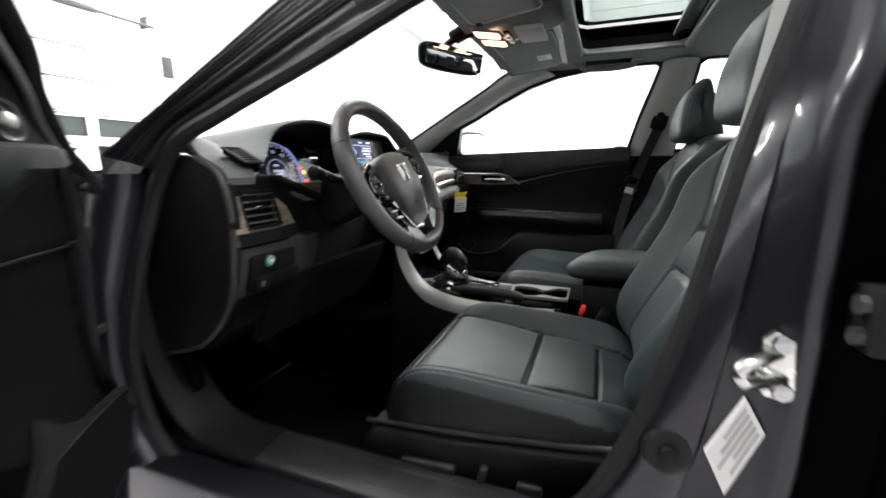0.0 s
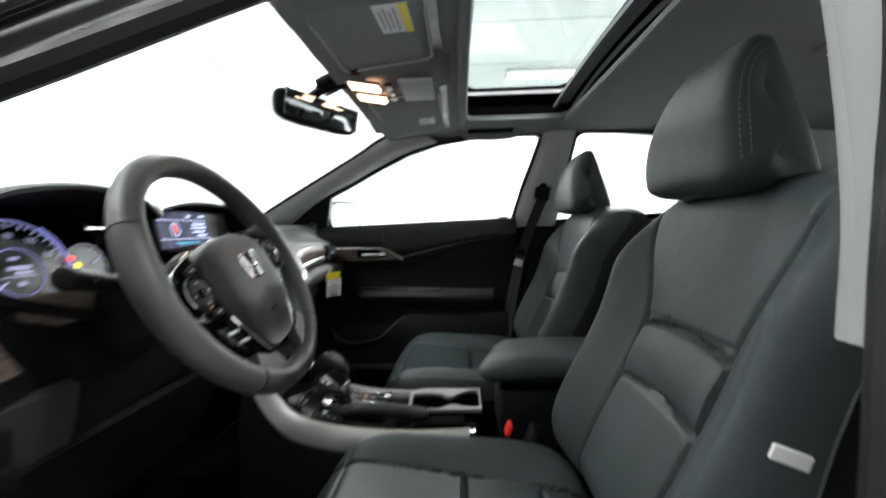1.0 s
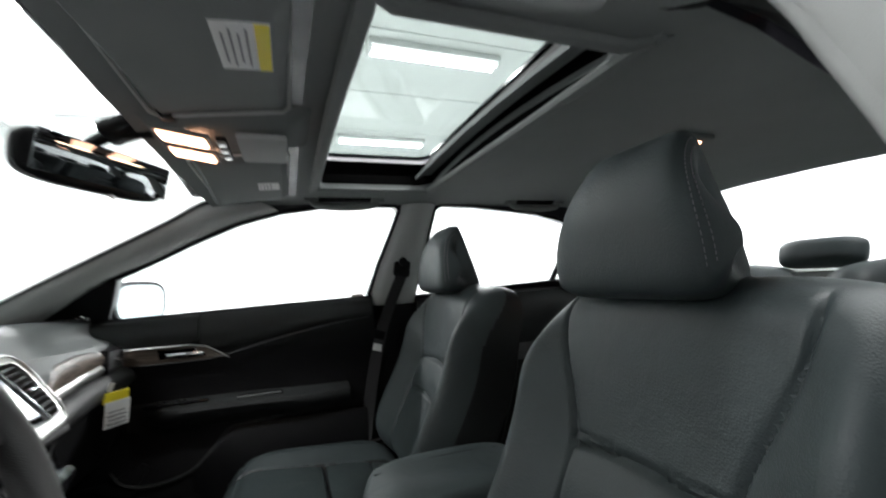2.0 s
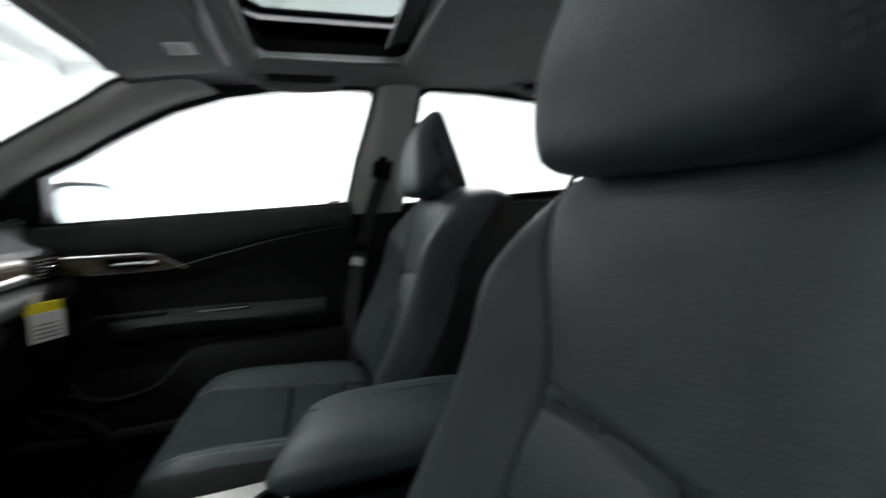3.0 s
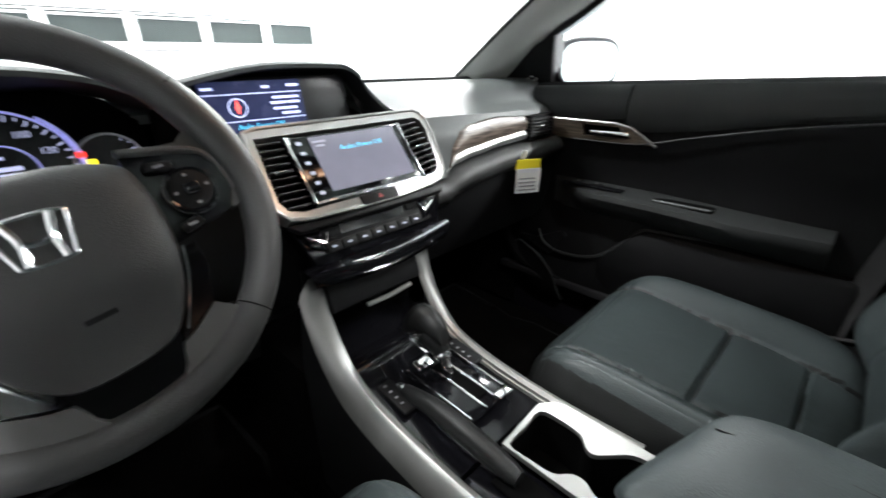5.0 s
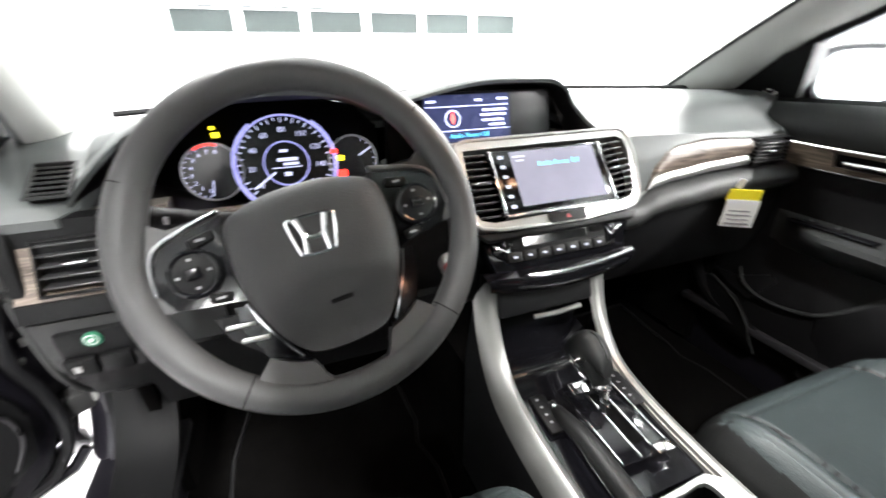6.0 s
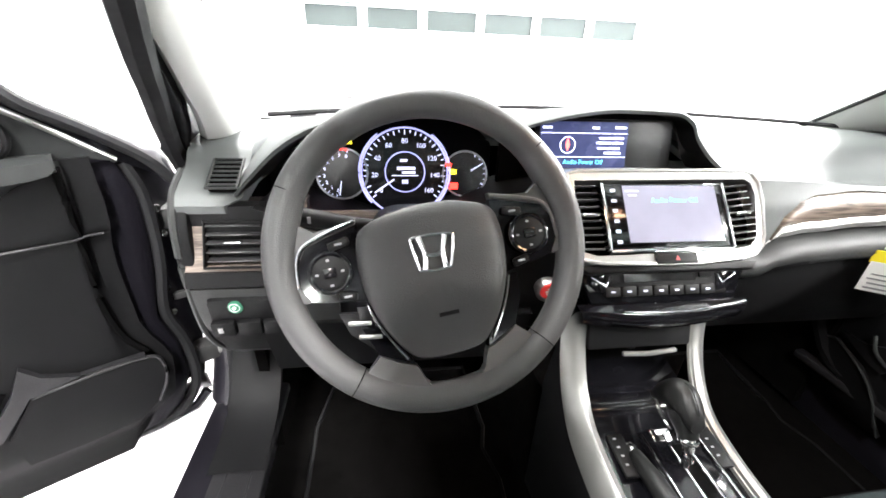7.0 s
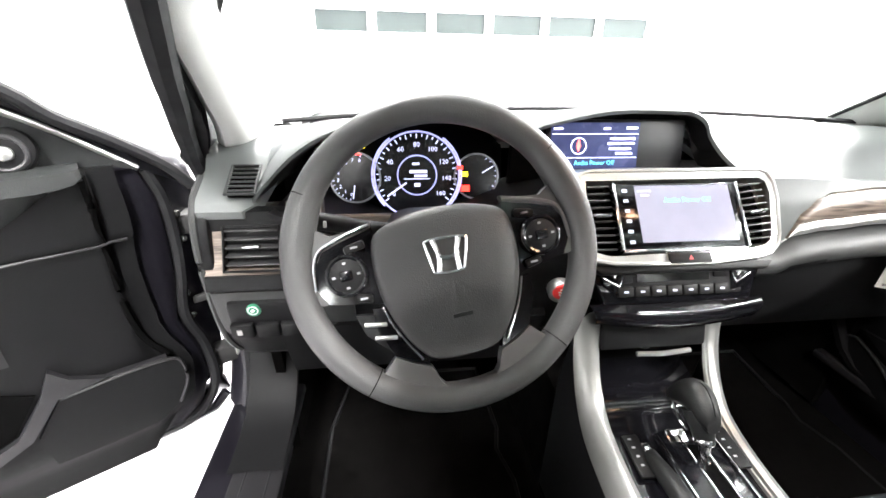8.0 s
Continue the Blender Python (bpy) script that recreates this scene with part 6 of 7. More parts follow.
# gear selector
gate = on_con("shift_gate", box((0.105, 0.155, 0.010), (0.022, -0.045, 0.518), 0.006, rot=(3, 0, 0)), GLOSS, "gloss black shift gate")
for x in (-0.024, 0.010, 0.038, 0.066):
    on_con("gate_strip", box((0.0042, 0.145, 0.005), (x, -0.048, 0.5245), 0.0015, 1, (3, 0, 0)), CHROME, "chrome strip beside the shift slot", parent=gate)
on_con("gate_end", box((0.034, 0.022, 0.006), (0.008, 0.020, 0.527), 0.003, rot=(20, 0, 0)), CHROME, parent=gate)
on_con("gate_end", box((0.032, 0.018, 0.006), (0.052, -0.118, 0.523), 0.003), CHROME, parent=gate)
on_con("slot", box((0.022, 0.11, 0.004), (0.024, -0.045, 0.5235), 0.001), DARK, parent=gate)
for x0 in (-0.070, 0.084):
    p = on_con("switch_plate", box((0.028, 0.070, 0.008), (x0, -0.005, 0.522), 0.004, rot=(8, 0, 0)), PLASTIC, "black switch plate")
    for k in range(4):
        on_con("mark", box((0.005, 0.003, 0.001), (x0 - 0.004, 0.020 - 0.014 * k, 0.5295 - 0.0019 * k), 0), PRINT, parent=p)
lv = on_con("gear_lever", sweep(spline([(0.016, -0.036, 0.520), (0.015, -0.030, 0.545), (0.014, -0.022, 0.572)], 4), 0.0085, 12), CHROME, "gear lever with leather knob")
rows = []
for k in range(17):
    t = k / 16
    r = 0.0250 * math.sin(math.pi * (0.07 + 0.86 * t)) ** 0.45
    c = Vector((0.012 - 0.004 * t, -0.030 + 0.086 * t, 0.604 + 0.020 * math.sin(math.pi * t) - 0.018 * t * t))
    rows.append([c + Vector((0.86 * r * math.cos(a), 0.25 * r * math.sin(a), r * math.sin(a))) for a in (2 * math.pi * j / 22 for j in range(22))])
on_con("knob", loft(rows, wrap_v=True, caps=True), LEATHER_SIDE, "black leather shift knob", parent=lv)
on_con("knob_seam", sweep([Vector((0.012 - 0.004 * t, -0.026 + 0.078 * t, 0.6045 + 0.020 * math.sin(math.pi * t) - 0.018 * t * t + 0.0252 * math.sin(math.pi * (0.10 + 0.82 * t)) ** 0.45)) for t in (k / 14 for k in range(15))], 0.0008, 5), DARK, parent=lv)
on_con("knob_neck", sweep(spline([(0.012, 0.004, 0.604), (0.013, -0.008, 0.588), (0.014, -0.020, 0.570)], 4), [0.023, 0.0225, 0.022, 0.021, 0.0195, 0.018, 0.0165, 0.0155, 0.015], 16), LEATHER_SIDE, parent=lv)
on_con("knob_collar", cyl(0.0145, 0.012, (0.0145, -0.022, 0.566), (-24, 0, 0), 20, 0.004), CHROME, parent=lv)
on_con("knob_inlay", sweep(spline([(0.0, 0.046, 0.590), (-0.004, 0.030, 0.580), (-0.003, 0.012, 0.573), (0.002, 0.000, 0.566)], 4), 0.0038, 8), CHROME, "chrome inlay of the knob", parent=lv)
# handbrake
hb = on_con("handbrake", sweep(spline([(-0.052, -0.005, 0.522), (-0.054, -0.08, 0.534), (-0.055, -0.16, 0.530), (-0.055, -0.225, 0.522)], 5), [0.011, 0.012, 0.013, 0.0138, 0.0145, 0.015, 0.0155, 0.016, 0.016, 0.016, 0.016, 0.016, 0.0155, 0.015, 0.014, 0.011], 14), LEATHER_SIDE, "black hand brake lever")
on_con("brake_button", cyl(0.0085, 0.020, (-0.052, 0.004, 0.522), (96, 0, 0), 16, 0.003), CHROME, parent=hb)
on_con("brake_slot", box((0.040, 0.11, 0.006), (-0.055, -0.25, 0.508), 0.003), DARK)
# cup holders
hole = smooth_loop([(-0.019, -0.184), (0.020, -0.182), (0.059, -0.181), (0.065, -0.210), (0.062, -0.245), (0.046, -0.262), (0.044, -0.275), (0.060, -0.292), (0.078, -0.312), (0.078, -0.338), (0.03, -0.340),
                    (-0.010, -0.338), (-0.010, -0.305), (0.000, -0.285), (-0.002, -0.268), (-0.018, -0.250), (-0.021, -0.215)], 3)
cup = on_con("cup_holder", plate([(-0.026, -0.345), (0.097, -0.345), (0.097, -0.205), (0.090, -0.186), (0.070, -0.171), (-0.026, -0.176)], [hole], lambda x, y: (x, y, 0.513), (0, 0, 0.008)), RAIL_SILVER, "silver-edged double cup holder")
on_con("well_wall", loft([[(x, y, 0.514) for x, y in hole], [(x, y, 0.440) for x, y in hole]], wrap_v=True), DARK, parent=cup)
on_con("well", box((0.11, 0.17, 0.006), (0.036, -0.260, 0.437), 0.002), DARK, parent=cup)
# armrest
ar = thing("armrest", "black leather armrest lid on the centre console", "armrest", at=(0.016, -0.512, 0.508))
part("bin", box((0.18, 0.30, 0.13), (0.0, -0.02, 0.01), 0.012), PLASTIC, ar, "black storage bin")
rows = []
for j in range(29):
    t = -1 + 2 * j / 28
    end = max(0.02, (1 - abs(t) ** 5) ** 0.5)
    row = []
    for k in range(48):
        a = 2 * math.pi * k / 48
        u = math.copysign(abs(math.cos(a)) ** 0.55, math.cos(a))
        w = math.copysign(abs(math.sin(a)) ** 0.65, math.sin(a))
        lift = 0.006 * math.cos(t * 1.4)
        row.append((0.100 * u * (0.80 + 0.20 * end), 0.176 * t - 0.024 * (1 + u) * blend(t, 0.0, 1.0), 0.109 + lift + 0.034 * w * (0.35 + 0.65 * end)))
    rows.append(row)
part("lid", loft(rows, wrap_v=True, caps=True), LEATHER, ar, "padded black leather lid", sharp=70)
part("lid_seam", sweep(spline([(0.034, 0.125, 0.1395), (0.036, 0.08, 0.1440), (0.036, 0.02, 0.1478), (0.036, -0.06, 0.1478), (0.036, -0.13, 0.1430)], 5), 0.0010, 6), LEATHER_SIDE, ar)


# ==== doors ====
def door_half(y, z):
    """Distance of the inner panel from the car's middle."""
    pts = [(0.955, 0.700), (0.935, 0.676), (0.90, 0.664), (0.86, 0.663), (0.82, 0.668), (0.77, 0.684), (0.72, 0.690), (0.62, 0.688), (0.56, 0.680), (0.50, 0.664), (0.42, 0.655), (0.36, 0.662), (0.30, 0.695)]
    for (za, xa), (zb, xb) in zip(pts, pts[1:]):
        if zb <= z <= za:
            t = (za - z) / (za - zb)
            x = xa + (xb - xa) * t
            break
    else:
        x = pts[0][1] if z > 0.955 else pts[-1][1]
    low = blend(-z, -0.60, -0.50)
    x += 0.018 * low * (1 - blend(y, -0.10, 0.02) + blend(y, 0.16, 0.30))
    return x + 0.03 * blend(y, 0.26, 0.36) - 0.012 * blend(-y, 0.1, 0.5) * (1 - low)


def outside_mirror(add, at, turn):
    """Mirror on the door, its glass turned towards the driver."""
    m = pose(*at, 0, 0, turn)
    bm = pad(0.104, 0.066, 0.075, 26, 18, 3, 0.75)
    bmesh.ops.transform(bm, matrix=m @ pose(0, 0.010, 0, -90, 0, 0), verts=bm.verts)
    add("mirror_housing", bm, PAINT, "dark grey mirror housing")
    rim_pts = [(0.088 * math.copysign(abs(math.cos(a)) ** 0.55, math.cos(a)), 0.054 * math.copysign(abs(math.sin(a)) ** 0.6, math.sin(a))) for a in (2 * math.pi * k / 32 for k in range(32))]
    bm = prism(rim_pts, -0.004, 0.004, "y")
    bmesh.ops.transform(bm, matrix=m, verts=bm.verts)
    add("mirror_glass", bm, MIRROR, "mirror glass")
    bm = sweep([(x * 1.06, 0.004, z * 1.08) for x, z in rim_pts], 0.008, 6, up=(0, 1, 0), wrap=True)
    bmesh.ops.transform(bm, matrix=m, verts=bm.verts)
    add("mirror_rim", bm, PAINT)
    add("mirror_arm", box((0.05, 0.05, 0.030), (at[0] - 0.055, at[1] + 0.077, at[2] - 0.045), 0.012, rot=(0, -8, -20)), GLOSS)


def build_door(name, label, s, pivot, turn, wood_end):
    d = thing(name, label, "car door", "front doors", at=(s * pivot[0], pivot[1], 0))

    def add(nm, bm, material, lab="", parent=None, sharp=38):
        bmesh.ops.translate(bm, vec=(-pivot[0], -pivot[1], 0), verts=bm.verts)
        if s < 0:
            flip(bm)
        return part(nm, bm, material, parent or d, lab, sharp)

    YS = [0.36, 0.33, 0.30, 0.26, 0.2, 0.12, 0.04, -0.02, -0.06, -0.10, -0.2, -0.3, -0.4, -0.46, -0.50, -0.515]
    ZS = [0.955, 0.945, 0.935, 0.92, 0.90, 0.88, 0.86, 0.84, 0.82, 0.79, 0.76, 0.72, 0.68, 0.64, 0.60, 0.57, 0.54, 0.50, 0.46, 0.42, 0.38, 0.34, 0.30]
    rise = lambda y, z: z + 0.018 * (-y + 0.25) * (1 if z > 0.8 else 0.3) * 1.6
    rows = [[(door_half(y, z), y, rise(y, z) - (0.012 if z > 0.95 else 0)) for z in ZS] for y in YS]
    add("inner_panel", thick(loft(rows), (0.03, 0, 0)), PLASTIC, "grained black door panel")
    # soft upper pad, in two pieces with a slanted joint
    def shelf(y0, y1, lowline, n=18):
        rows = []
        for i in range(n + 1):
            y = y0 + (y1 - y0) * i / n
            lo = lowline(y)
            row = []
            for k in range(9):
                t = k / 8
                z = rise(y, 0.938) + (lo - rise(y, 0.938)) * t
                row.append((door_half(y, min(0.938, z)) - 0.010 * math.sin(math.pi * t) ** 0.4 - 0.003, y, z))
            rows.append(row)
        return thick(loft(rows), (0.010, 0, 0))
    add("front_pad", shelf(0.335, 0.0, lambda y: 0.862 + 0.01 * blend(-y, -0.1, 0.06)), SOFT_DOOR, "soft black upper door pad")
    add("upper_pad", shelf(-0.004, -0.51, lambda y: 0.842 + 0.060 * blend(-y, 0.02, 0.5)), SOFT_DOOR, "soft black upper door pad")
    line = [(door_half(y, z) - 0.010, y, z) for y, z in ((0.30, 0.812), (0.15, 0.812), (0.0, 0.812), (-0.06, 0.818), (-0.16, 0.842), (-0.30, 0.872), (-0.42, 0.890), (-0.50, 0.898))]
    add("panel_crease", sweep(spline(line, 4), 0.0025, 6), SOFT_DOOR)
    # wood trim and handle
    y0 = wood_end
    wood = [(y0, 0.860), (0.02, 0.858), (-0.02, 0.850), (-0.075, 0.814), (y0, 0.814)]
    hole = [(0.105, 0.852), (0.012, 0.850), (-0.022, 0.824), (0.100, 0.824)]
    w = add("wood_trim", plate(wood, [hole], lambda y, z: (door_half(y, z) - 0.012, y, z), (0.008, 0, 0), cut=0.05), DOOR_WOOD, "walnut trim with door handle")
    line = [(door_half(y, z) - 0.013, y, z) for y, z in ((y0, 0.861), (0.12, 0.860), (0.02, 0.859), (-0.020, 0.851), (-0.05, 0.832), (-0.078, 0.812))]
    add("trim_edge", sweep(line, 0.0028, 6), SILVER, "satin edge strip", parent=w)
    # Solid block instead of a hollow; its colour gives the recess's shade.
    add("handle_cup", box((0.02, 0.125, 0.034), (0.675, 0.042, 0.837), 0.006), DARK, "dark block for the shaded handle recess")
    h = add("door_handle", box((0.010, 0.098, 0.0125), (0.654, 0.035, 0.834), 0.005, rot=(0, 0, 4)), CHROME, "chrome inner door handle")
    add("lock_tab", box((0.006, 0.022, 0.008), (0.660, 0.0, 0.846), 0.003), SILVER)
    # armrest with switches
    rows = []
    for i in range(21):
        y = 0.185 - 0.61 * i / 20
        k = blend(-y, -0.185, -0.06) * (1 - 0.35 * blend(-y, 0.25, 0.425))
        out = 0.075 * k
        z = 0.690 - 0.010 * blend(-y, 0.0, 0.4)
        x = door_half(y, 0.69) - 0.002
        rows.append([(x, y, z + 0.012), (x - out * 0.75, y, z + 0.006), (x - out * 0.96, y, z - 0.001), (x - out, y, z - 0.012), (x - out * 0.92, y, z - 0.026), (x - out * 0.6, y, z - 0.045), (x, y, z - 0.075)])
    add("armrest", loft(rows), SOFT_DOOR, "padded door armrest")
    add("switch_plate", box((0.044, 0.16, 0.006), (0.652, 0.055, 0.699), 0.003, rot=(0, 8, 0)), GLOSS, "gloss black window switch plate")
    for k in range(2):
        add("window_switch", box((0.016, 0.022, 0.008), (0.650, 0.095 - 0.05 * k, 0.704), 0.003, rot=(0, 8, 0)), PLASTIC)
        add("switch_mark", box((0.010, 0.003, 0.001), (0.648, 0.095 - 0.05 * k, 0.7085), 0, rot=(0, 8, 0)), SILVER)
    # Grab cup is a block too, its shade given by the colour.
    add("pull_cup", box((0.040, 0.13, 0.014), (0.650, -0.16, 0.690), 0.006), DARK, "grab cup in the armrest")
    add("cup_edge", sweep([(0.632, -0.10, 0.697), (0.631, -0.16, 0.697), (0.634, -0.22, 0.696)], 0.003, 6), SOFT)
    # map pocket and loudspeaker
    rows = []
    for i in range(15):
        y = 0.02 - 0.50 * i / 14
        k = math.sin(math.pi * min(1, max(0.0, (i + 0.6) / 9))) if i < 4 else 1.0
        top = 0.606 - 0.10 * blend(y, -0.10, 0.03)
        x = door_half(y, 0.5)
        rows.append([(x + 0.02, y, top + 0.006), (x - 0.022 * k, y, top), (x - 0.030 * k, y, top - 0.012), (x - 0.026 * k, y, 0.46), (x - 0.012 * k, y, 0.38), (x, y, 0.335)])
    add("map_pocket", loft(rows), PLASTIC, "black map pocket")
    line = [(door_half(y, z) - 0.012, y, z) for y, z in ((0.215, 0.535), (0.187, 0.502), (0.121, 0.487), (0.026, 0.505), (-0.035, 0.557), (-0.073, 0.600), (-0.125, 0.608), (-0.28, 0.620))]
    add("pocket_edge", sweep(spline(line, 4), 0.0045, 6), SOFT_DOOR)
    face = [(0.345, 0.345), (0.340, 0.43), (0.285, 0.478), (0.20, 0.458), (0.150, 0.420), (0.118, 0.325), (0.20, 0.312), (0.30, 0.315)]
    add("pocket_face", plate(face, [], lambda y, z: (door_half(y, z) - 0.016, y, z), (0.014, 0, 0), cut=0.04), PLASTIC, "smooth black lower door panel")
    add("face_edge", sweep(spline([(door_half(y, z) - 0.017, y, z) for y, z in face[1:6]], 4), 0.003, 6), SOFT_DOOR)
    add("pocket_lip", plate([(0.285, 0.500), (0.22, 0.508), (0.145, 0.545), (0.125, 0.535), (0.165, 0.470), (0.21, 0.478)], [], lambda y, z: (door_half(y, z) - 0.010, y, z), (0.010, 0, 0), cut=0.03), PLASTIC, "black lip of the map pocket")
    # sail with tweeter
    sail = [(0.415, 0.935), (0.232, 0.935), (0.186, 1.055), (0.25, 1.035), (0.34, 0.985)]
    t = add("mirror_sail", plate(sail, [], lambda y, z: (side_x(z) - 0.018, y, z), (0.014, 0, 0)), PLASTIC, "black corner cover with tweeter")
    add("tweeter", cyl(0.022, 0.014, (0.694, 0.285, 0.963), (0, 98, 0), 24, 0.004), GLOSS, "small round tweeter", parent=t)
    add("tweeter_ring", ring(0.0155, 0.0032, (0.686, 0.285, 0.963), (0, 98, 0), 24, 8), SILVER, parent=t)
    add("tweeter_dome", cyl(0.008, 0.008, (0.684, 0.285, 0.964), (0, 98, 0), 16, 0.003), CHROME, parent=t)
    outside_mirror(add, (0.802, 0.182, 0.990), -27)
    d.rotation_euler = (0, 0, radians(turn))
    return d


HINGE = (0.775, 0.425)
build_door("passenger_door", "closed front passenger door with black panel and walnut trim", 1, HINGE, 0, 0.315)
def driver_door():
    d = thing("driver_door", "wide open driver's door with black panel and walnut trim", "car door", "front doors", at=(-HINGE[0], HINGE[1], 0))

    def add(nm, bm, material, lab="", parent=None, sharp=38):
        bmesh.ops.translate(bm, vec=(-HINGE[0], -HINGE[1], 0), verts=bm.verts)
        return part(nm, flip(bm), material, parent or d, lab, sharp)

    def half(y, z):
        """Inner face: upper part proud of the middle, lower part proud again."""
        x = 0.668 + 0.006 * blend(-z, -0.806, -0.796) - 0.010 * blend(-z, -0.66, -0.58)
        return x + 0.012 * blend(y, 0.228, 0.240) + 0.02 * blend(-z, -0.46, -0.40)

    def front(z):
        pts = ((0.360, 0.200), (0.42, 0.250), (0.47, 0.292), (0.538, 0.300), (0.636, 0.268), (0.75, 0.264), (0.837, 0.274), (0.93, 0.272))
        for (za, ya), (zb, yb) in zip(pts, pts[1:]):
            if z <= zb:
                return ya + (yb - ya) * blend(z, za, zb)
        return pts[-1][1]

    ZS = [0.918, 0.91, 0.90, 0.87, 0.84, 0.815, 0.806, 0.801, 0.796, 0.78, 0.74, 0.70, 0.66, 0.63, 0.60, 0.57, 0.54, 0.51, 0.48, 0.46, 0.44, 0.42, 0.40, 0.38, 0.36]
    US = [0, 0.01, 0.03, 0.042, 0.05, 0.058, 0.07, 0.10, 0.16, 0.24, 0.34, 0.46, 0.6, 0.75, 0.9, 1.0]
    rows = [[(half(front(z) + (-0.52 - front(z)) * u, z), front(z) + (-0.52 - front(z)) * u, z) for z in ZS] for u in US]
    add("inner_panel", thick(loft(rows), (0.02, 0, 0)), PLASTIC, "grained black door panel")
    line = spline([(half(0.2, z) + 0.004, y, z) for y, z in ((0.232, 0.910), (0.231, 0.846), (0.231, 0.794), (0.228, 0.695), (0.240, 0.62), (0.266, 0.575))], 4)
    add("panel_joint", sweep(line, 0.006, 6), DARK)
    line = [(half(y, 0.812) - 0.001, y, 0.801) for y in (0.262, 0.241)] + [(half(y, 0.812) - 0.001, y, 0.801 - 0.05 * max(0, 0.1 - y)) for y in (0.226, 0.15, 0.05, -0.1, -0.3, -0.5)]
    add("panel_crease", sweep(line, 0.0022, 6), SCUFF)
    # shelf at the window line, rounded off at its front end
    rows = []
    for i in range(19):
        t = i / 18
        y = 0.234 - 0.74 * t ** 1.5
        k = math.sin(min(1.0, t * 5) * math.pi / 2) ** 0.6
        lo = 0.904 - 0.062 * blend(-y, -0.225, -0.10)
        rows.append([(0.690, y, 0.926), (0.672 - 0.012 * k, y, 0.928), (0.664 - 0.022 * k, y, 0.922), (0.662 - 0.024 * k, y, 0.910 - 0.01 * k), (0.666 - 0.018 * k, y, (lo + 0.905) / 2), (0.668, y, lo)])
    add("window_shelf", loft(rows), SOFT_DOOR, "soft black shelf below the window")
    wood = [(0.085, 0.858), (0.02, 0.858), (-0.02, 0.850), (-0.075, 0.814), (0.085, 0.814)]
    w = add("wood_trim", plate(wood, [], lambda y, z: (half(y, z) - 0.010, y, z), (0.008, 0, 0), cut=0.05), DOOR_WOOD, "walnut trim with door handle")
    add("door_handle", box((0.010, 0.098, 0.0125), (0.648, 0.015, 0.834), 0.005, rot=(0, 0, 4)), CHROME, "chrome inner door handle", parent=w)
    rows = []
    for i in range(21):
        y = 0.075 - 0.52 * i / 20
        k = blend(-y, -0.075, 0.06) * (1 - 0.35 * blend(-y, 0.25, 0.425))
        out, z, x = 0.075 * k, 0.700, half(y, 0.69) - 0.002
        rows.append([(x, y, z + 0.012), (x - out * 0.75, y, z + 0.006), (x - out * 0.96, y, z - 0.001), (x - out, y, z - 0.012), (x - out * 0.92, y, z - 0.026), (x - out * 0.6, y, z - 0.045), (x, y, z - 0.075)])
    add("armrest", loft(rows), SOFT_DOOR, "padded door armrest")
    # map pocket
    face = [(0.112, 0.568), (0.19, 0.574), (0.258, 0.572), (0.280, 0.560), (0.283, 0.515), (0.262, 0.470), (0.225, 0.442), (0.15, 0.436), (0.075, 0.440), (0.070, 0.505)]
    add("pocket_face", plate(face, [], lambda y, z: (half(0.1, z) - 0.010 + 0.05 * max(0, y - 0.22), y, z), (0.012, 0, 0), cut=0.04), PLASTIC, "smooth black lower door panel")
    line = [(half(0.1, z) - 0.011 + 0.05 * max(0, y - 0.22), y, z) for y, z in face[:6]]
    add("face_edge", sweep(spline(line, 4), 0.003, 6), SCUFF)
    lip = [(0.112, 0.622), (0.132, 0.600), (0.175, 0.581), (0.112, 0.572), (0.064, 0.510), (0.015, 0.486), (0.012, 0.505), (0.050, 0.522), (0.092, 0.580)]
    add("pocket_lip", plate(lip, [], lambda y, z: (half(0.1, z) - 0.016, y, z), (0.012, 0, 0), cut=0.03), SCUFF, "grey lip of the map pocket")
    add("pocket_wedge", plate([(0.175, 0.581), (0.262, 0.580), (0.262, 0.574), (0.19, 0.5745)], [], lambda y, z: (half(0.1, z) - 0.012, y, z), (0.010, 0, 0)), SCUFF)
    # Flat dark sheet stands for the shade in the pocket's opening.
    add("pocket_mouth_shade", plate([(0.088, 0.585), (0.048, 0.525), (0.010, 0.508), (-0.40, 0.505), (-0.42, 0.60), (0.05, 0.605)], [], lambda y, z: (half(0.1, z) - 0.006, y, z), (0.004, 0, 0), cut=0.06), DARK)
    # corner cover with tweeter
    STRIP = [(0.303, 0.906), (0.244, 0.956), (0.209, 0.984), (0.177, 1.006), (0.13, 1.034)]
    sail = STRIP + [(0.13, 0.924), (0.28, 0.912)]
    t = add("mirror_sail", plate(sail, [], lambda y, z: (0.690 - 0.35 * max(0, z - 0.95), y, z), (0.012, 0, 0)), SOFT_DOOR, "black corner cover with tweeter")
    add("tweeter", cyl(0.034, 0.030, (0.684, 0.166, 0.953), (0, 100, 0), 28, 0.010), PLASTIC, "small round tweeter", parent=t)
    add("tweeter_ring", ring(0.022, 0.0035, (0.669, 0.166, 0.951), (0, 100, 0), 28, 8), SCUFF, parent=t)
    add("tweeter_dome", cyl(0.010, 0.010, (0.667, 0.166, 0.951), (0, 100, 0), 16, 0.004), SILVER, parent=t)
    up = STRIP + [(0.06, 1.072), (-0.05, 1.128), (-0.17, 1.180), (-0.30, 1.218), (-0.45, 1.232), (-0.56, 1.232)]
    lean = lambda z: 0.702 - 0.55 * max(0.0, z - 0.93)
    add("frame_strip", sweep(spline([(lean(z) - 0.004, y, z) for y, z in up], 3), 0.0045, 8), SILVER, "satin inner edge of the window frame")
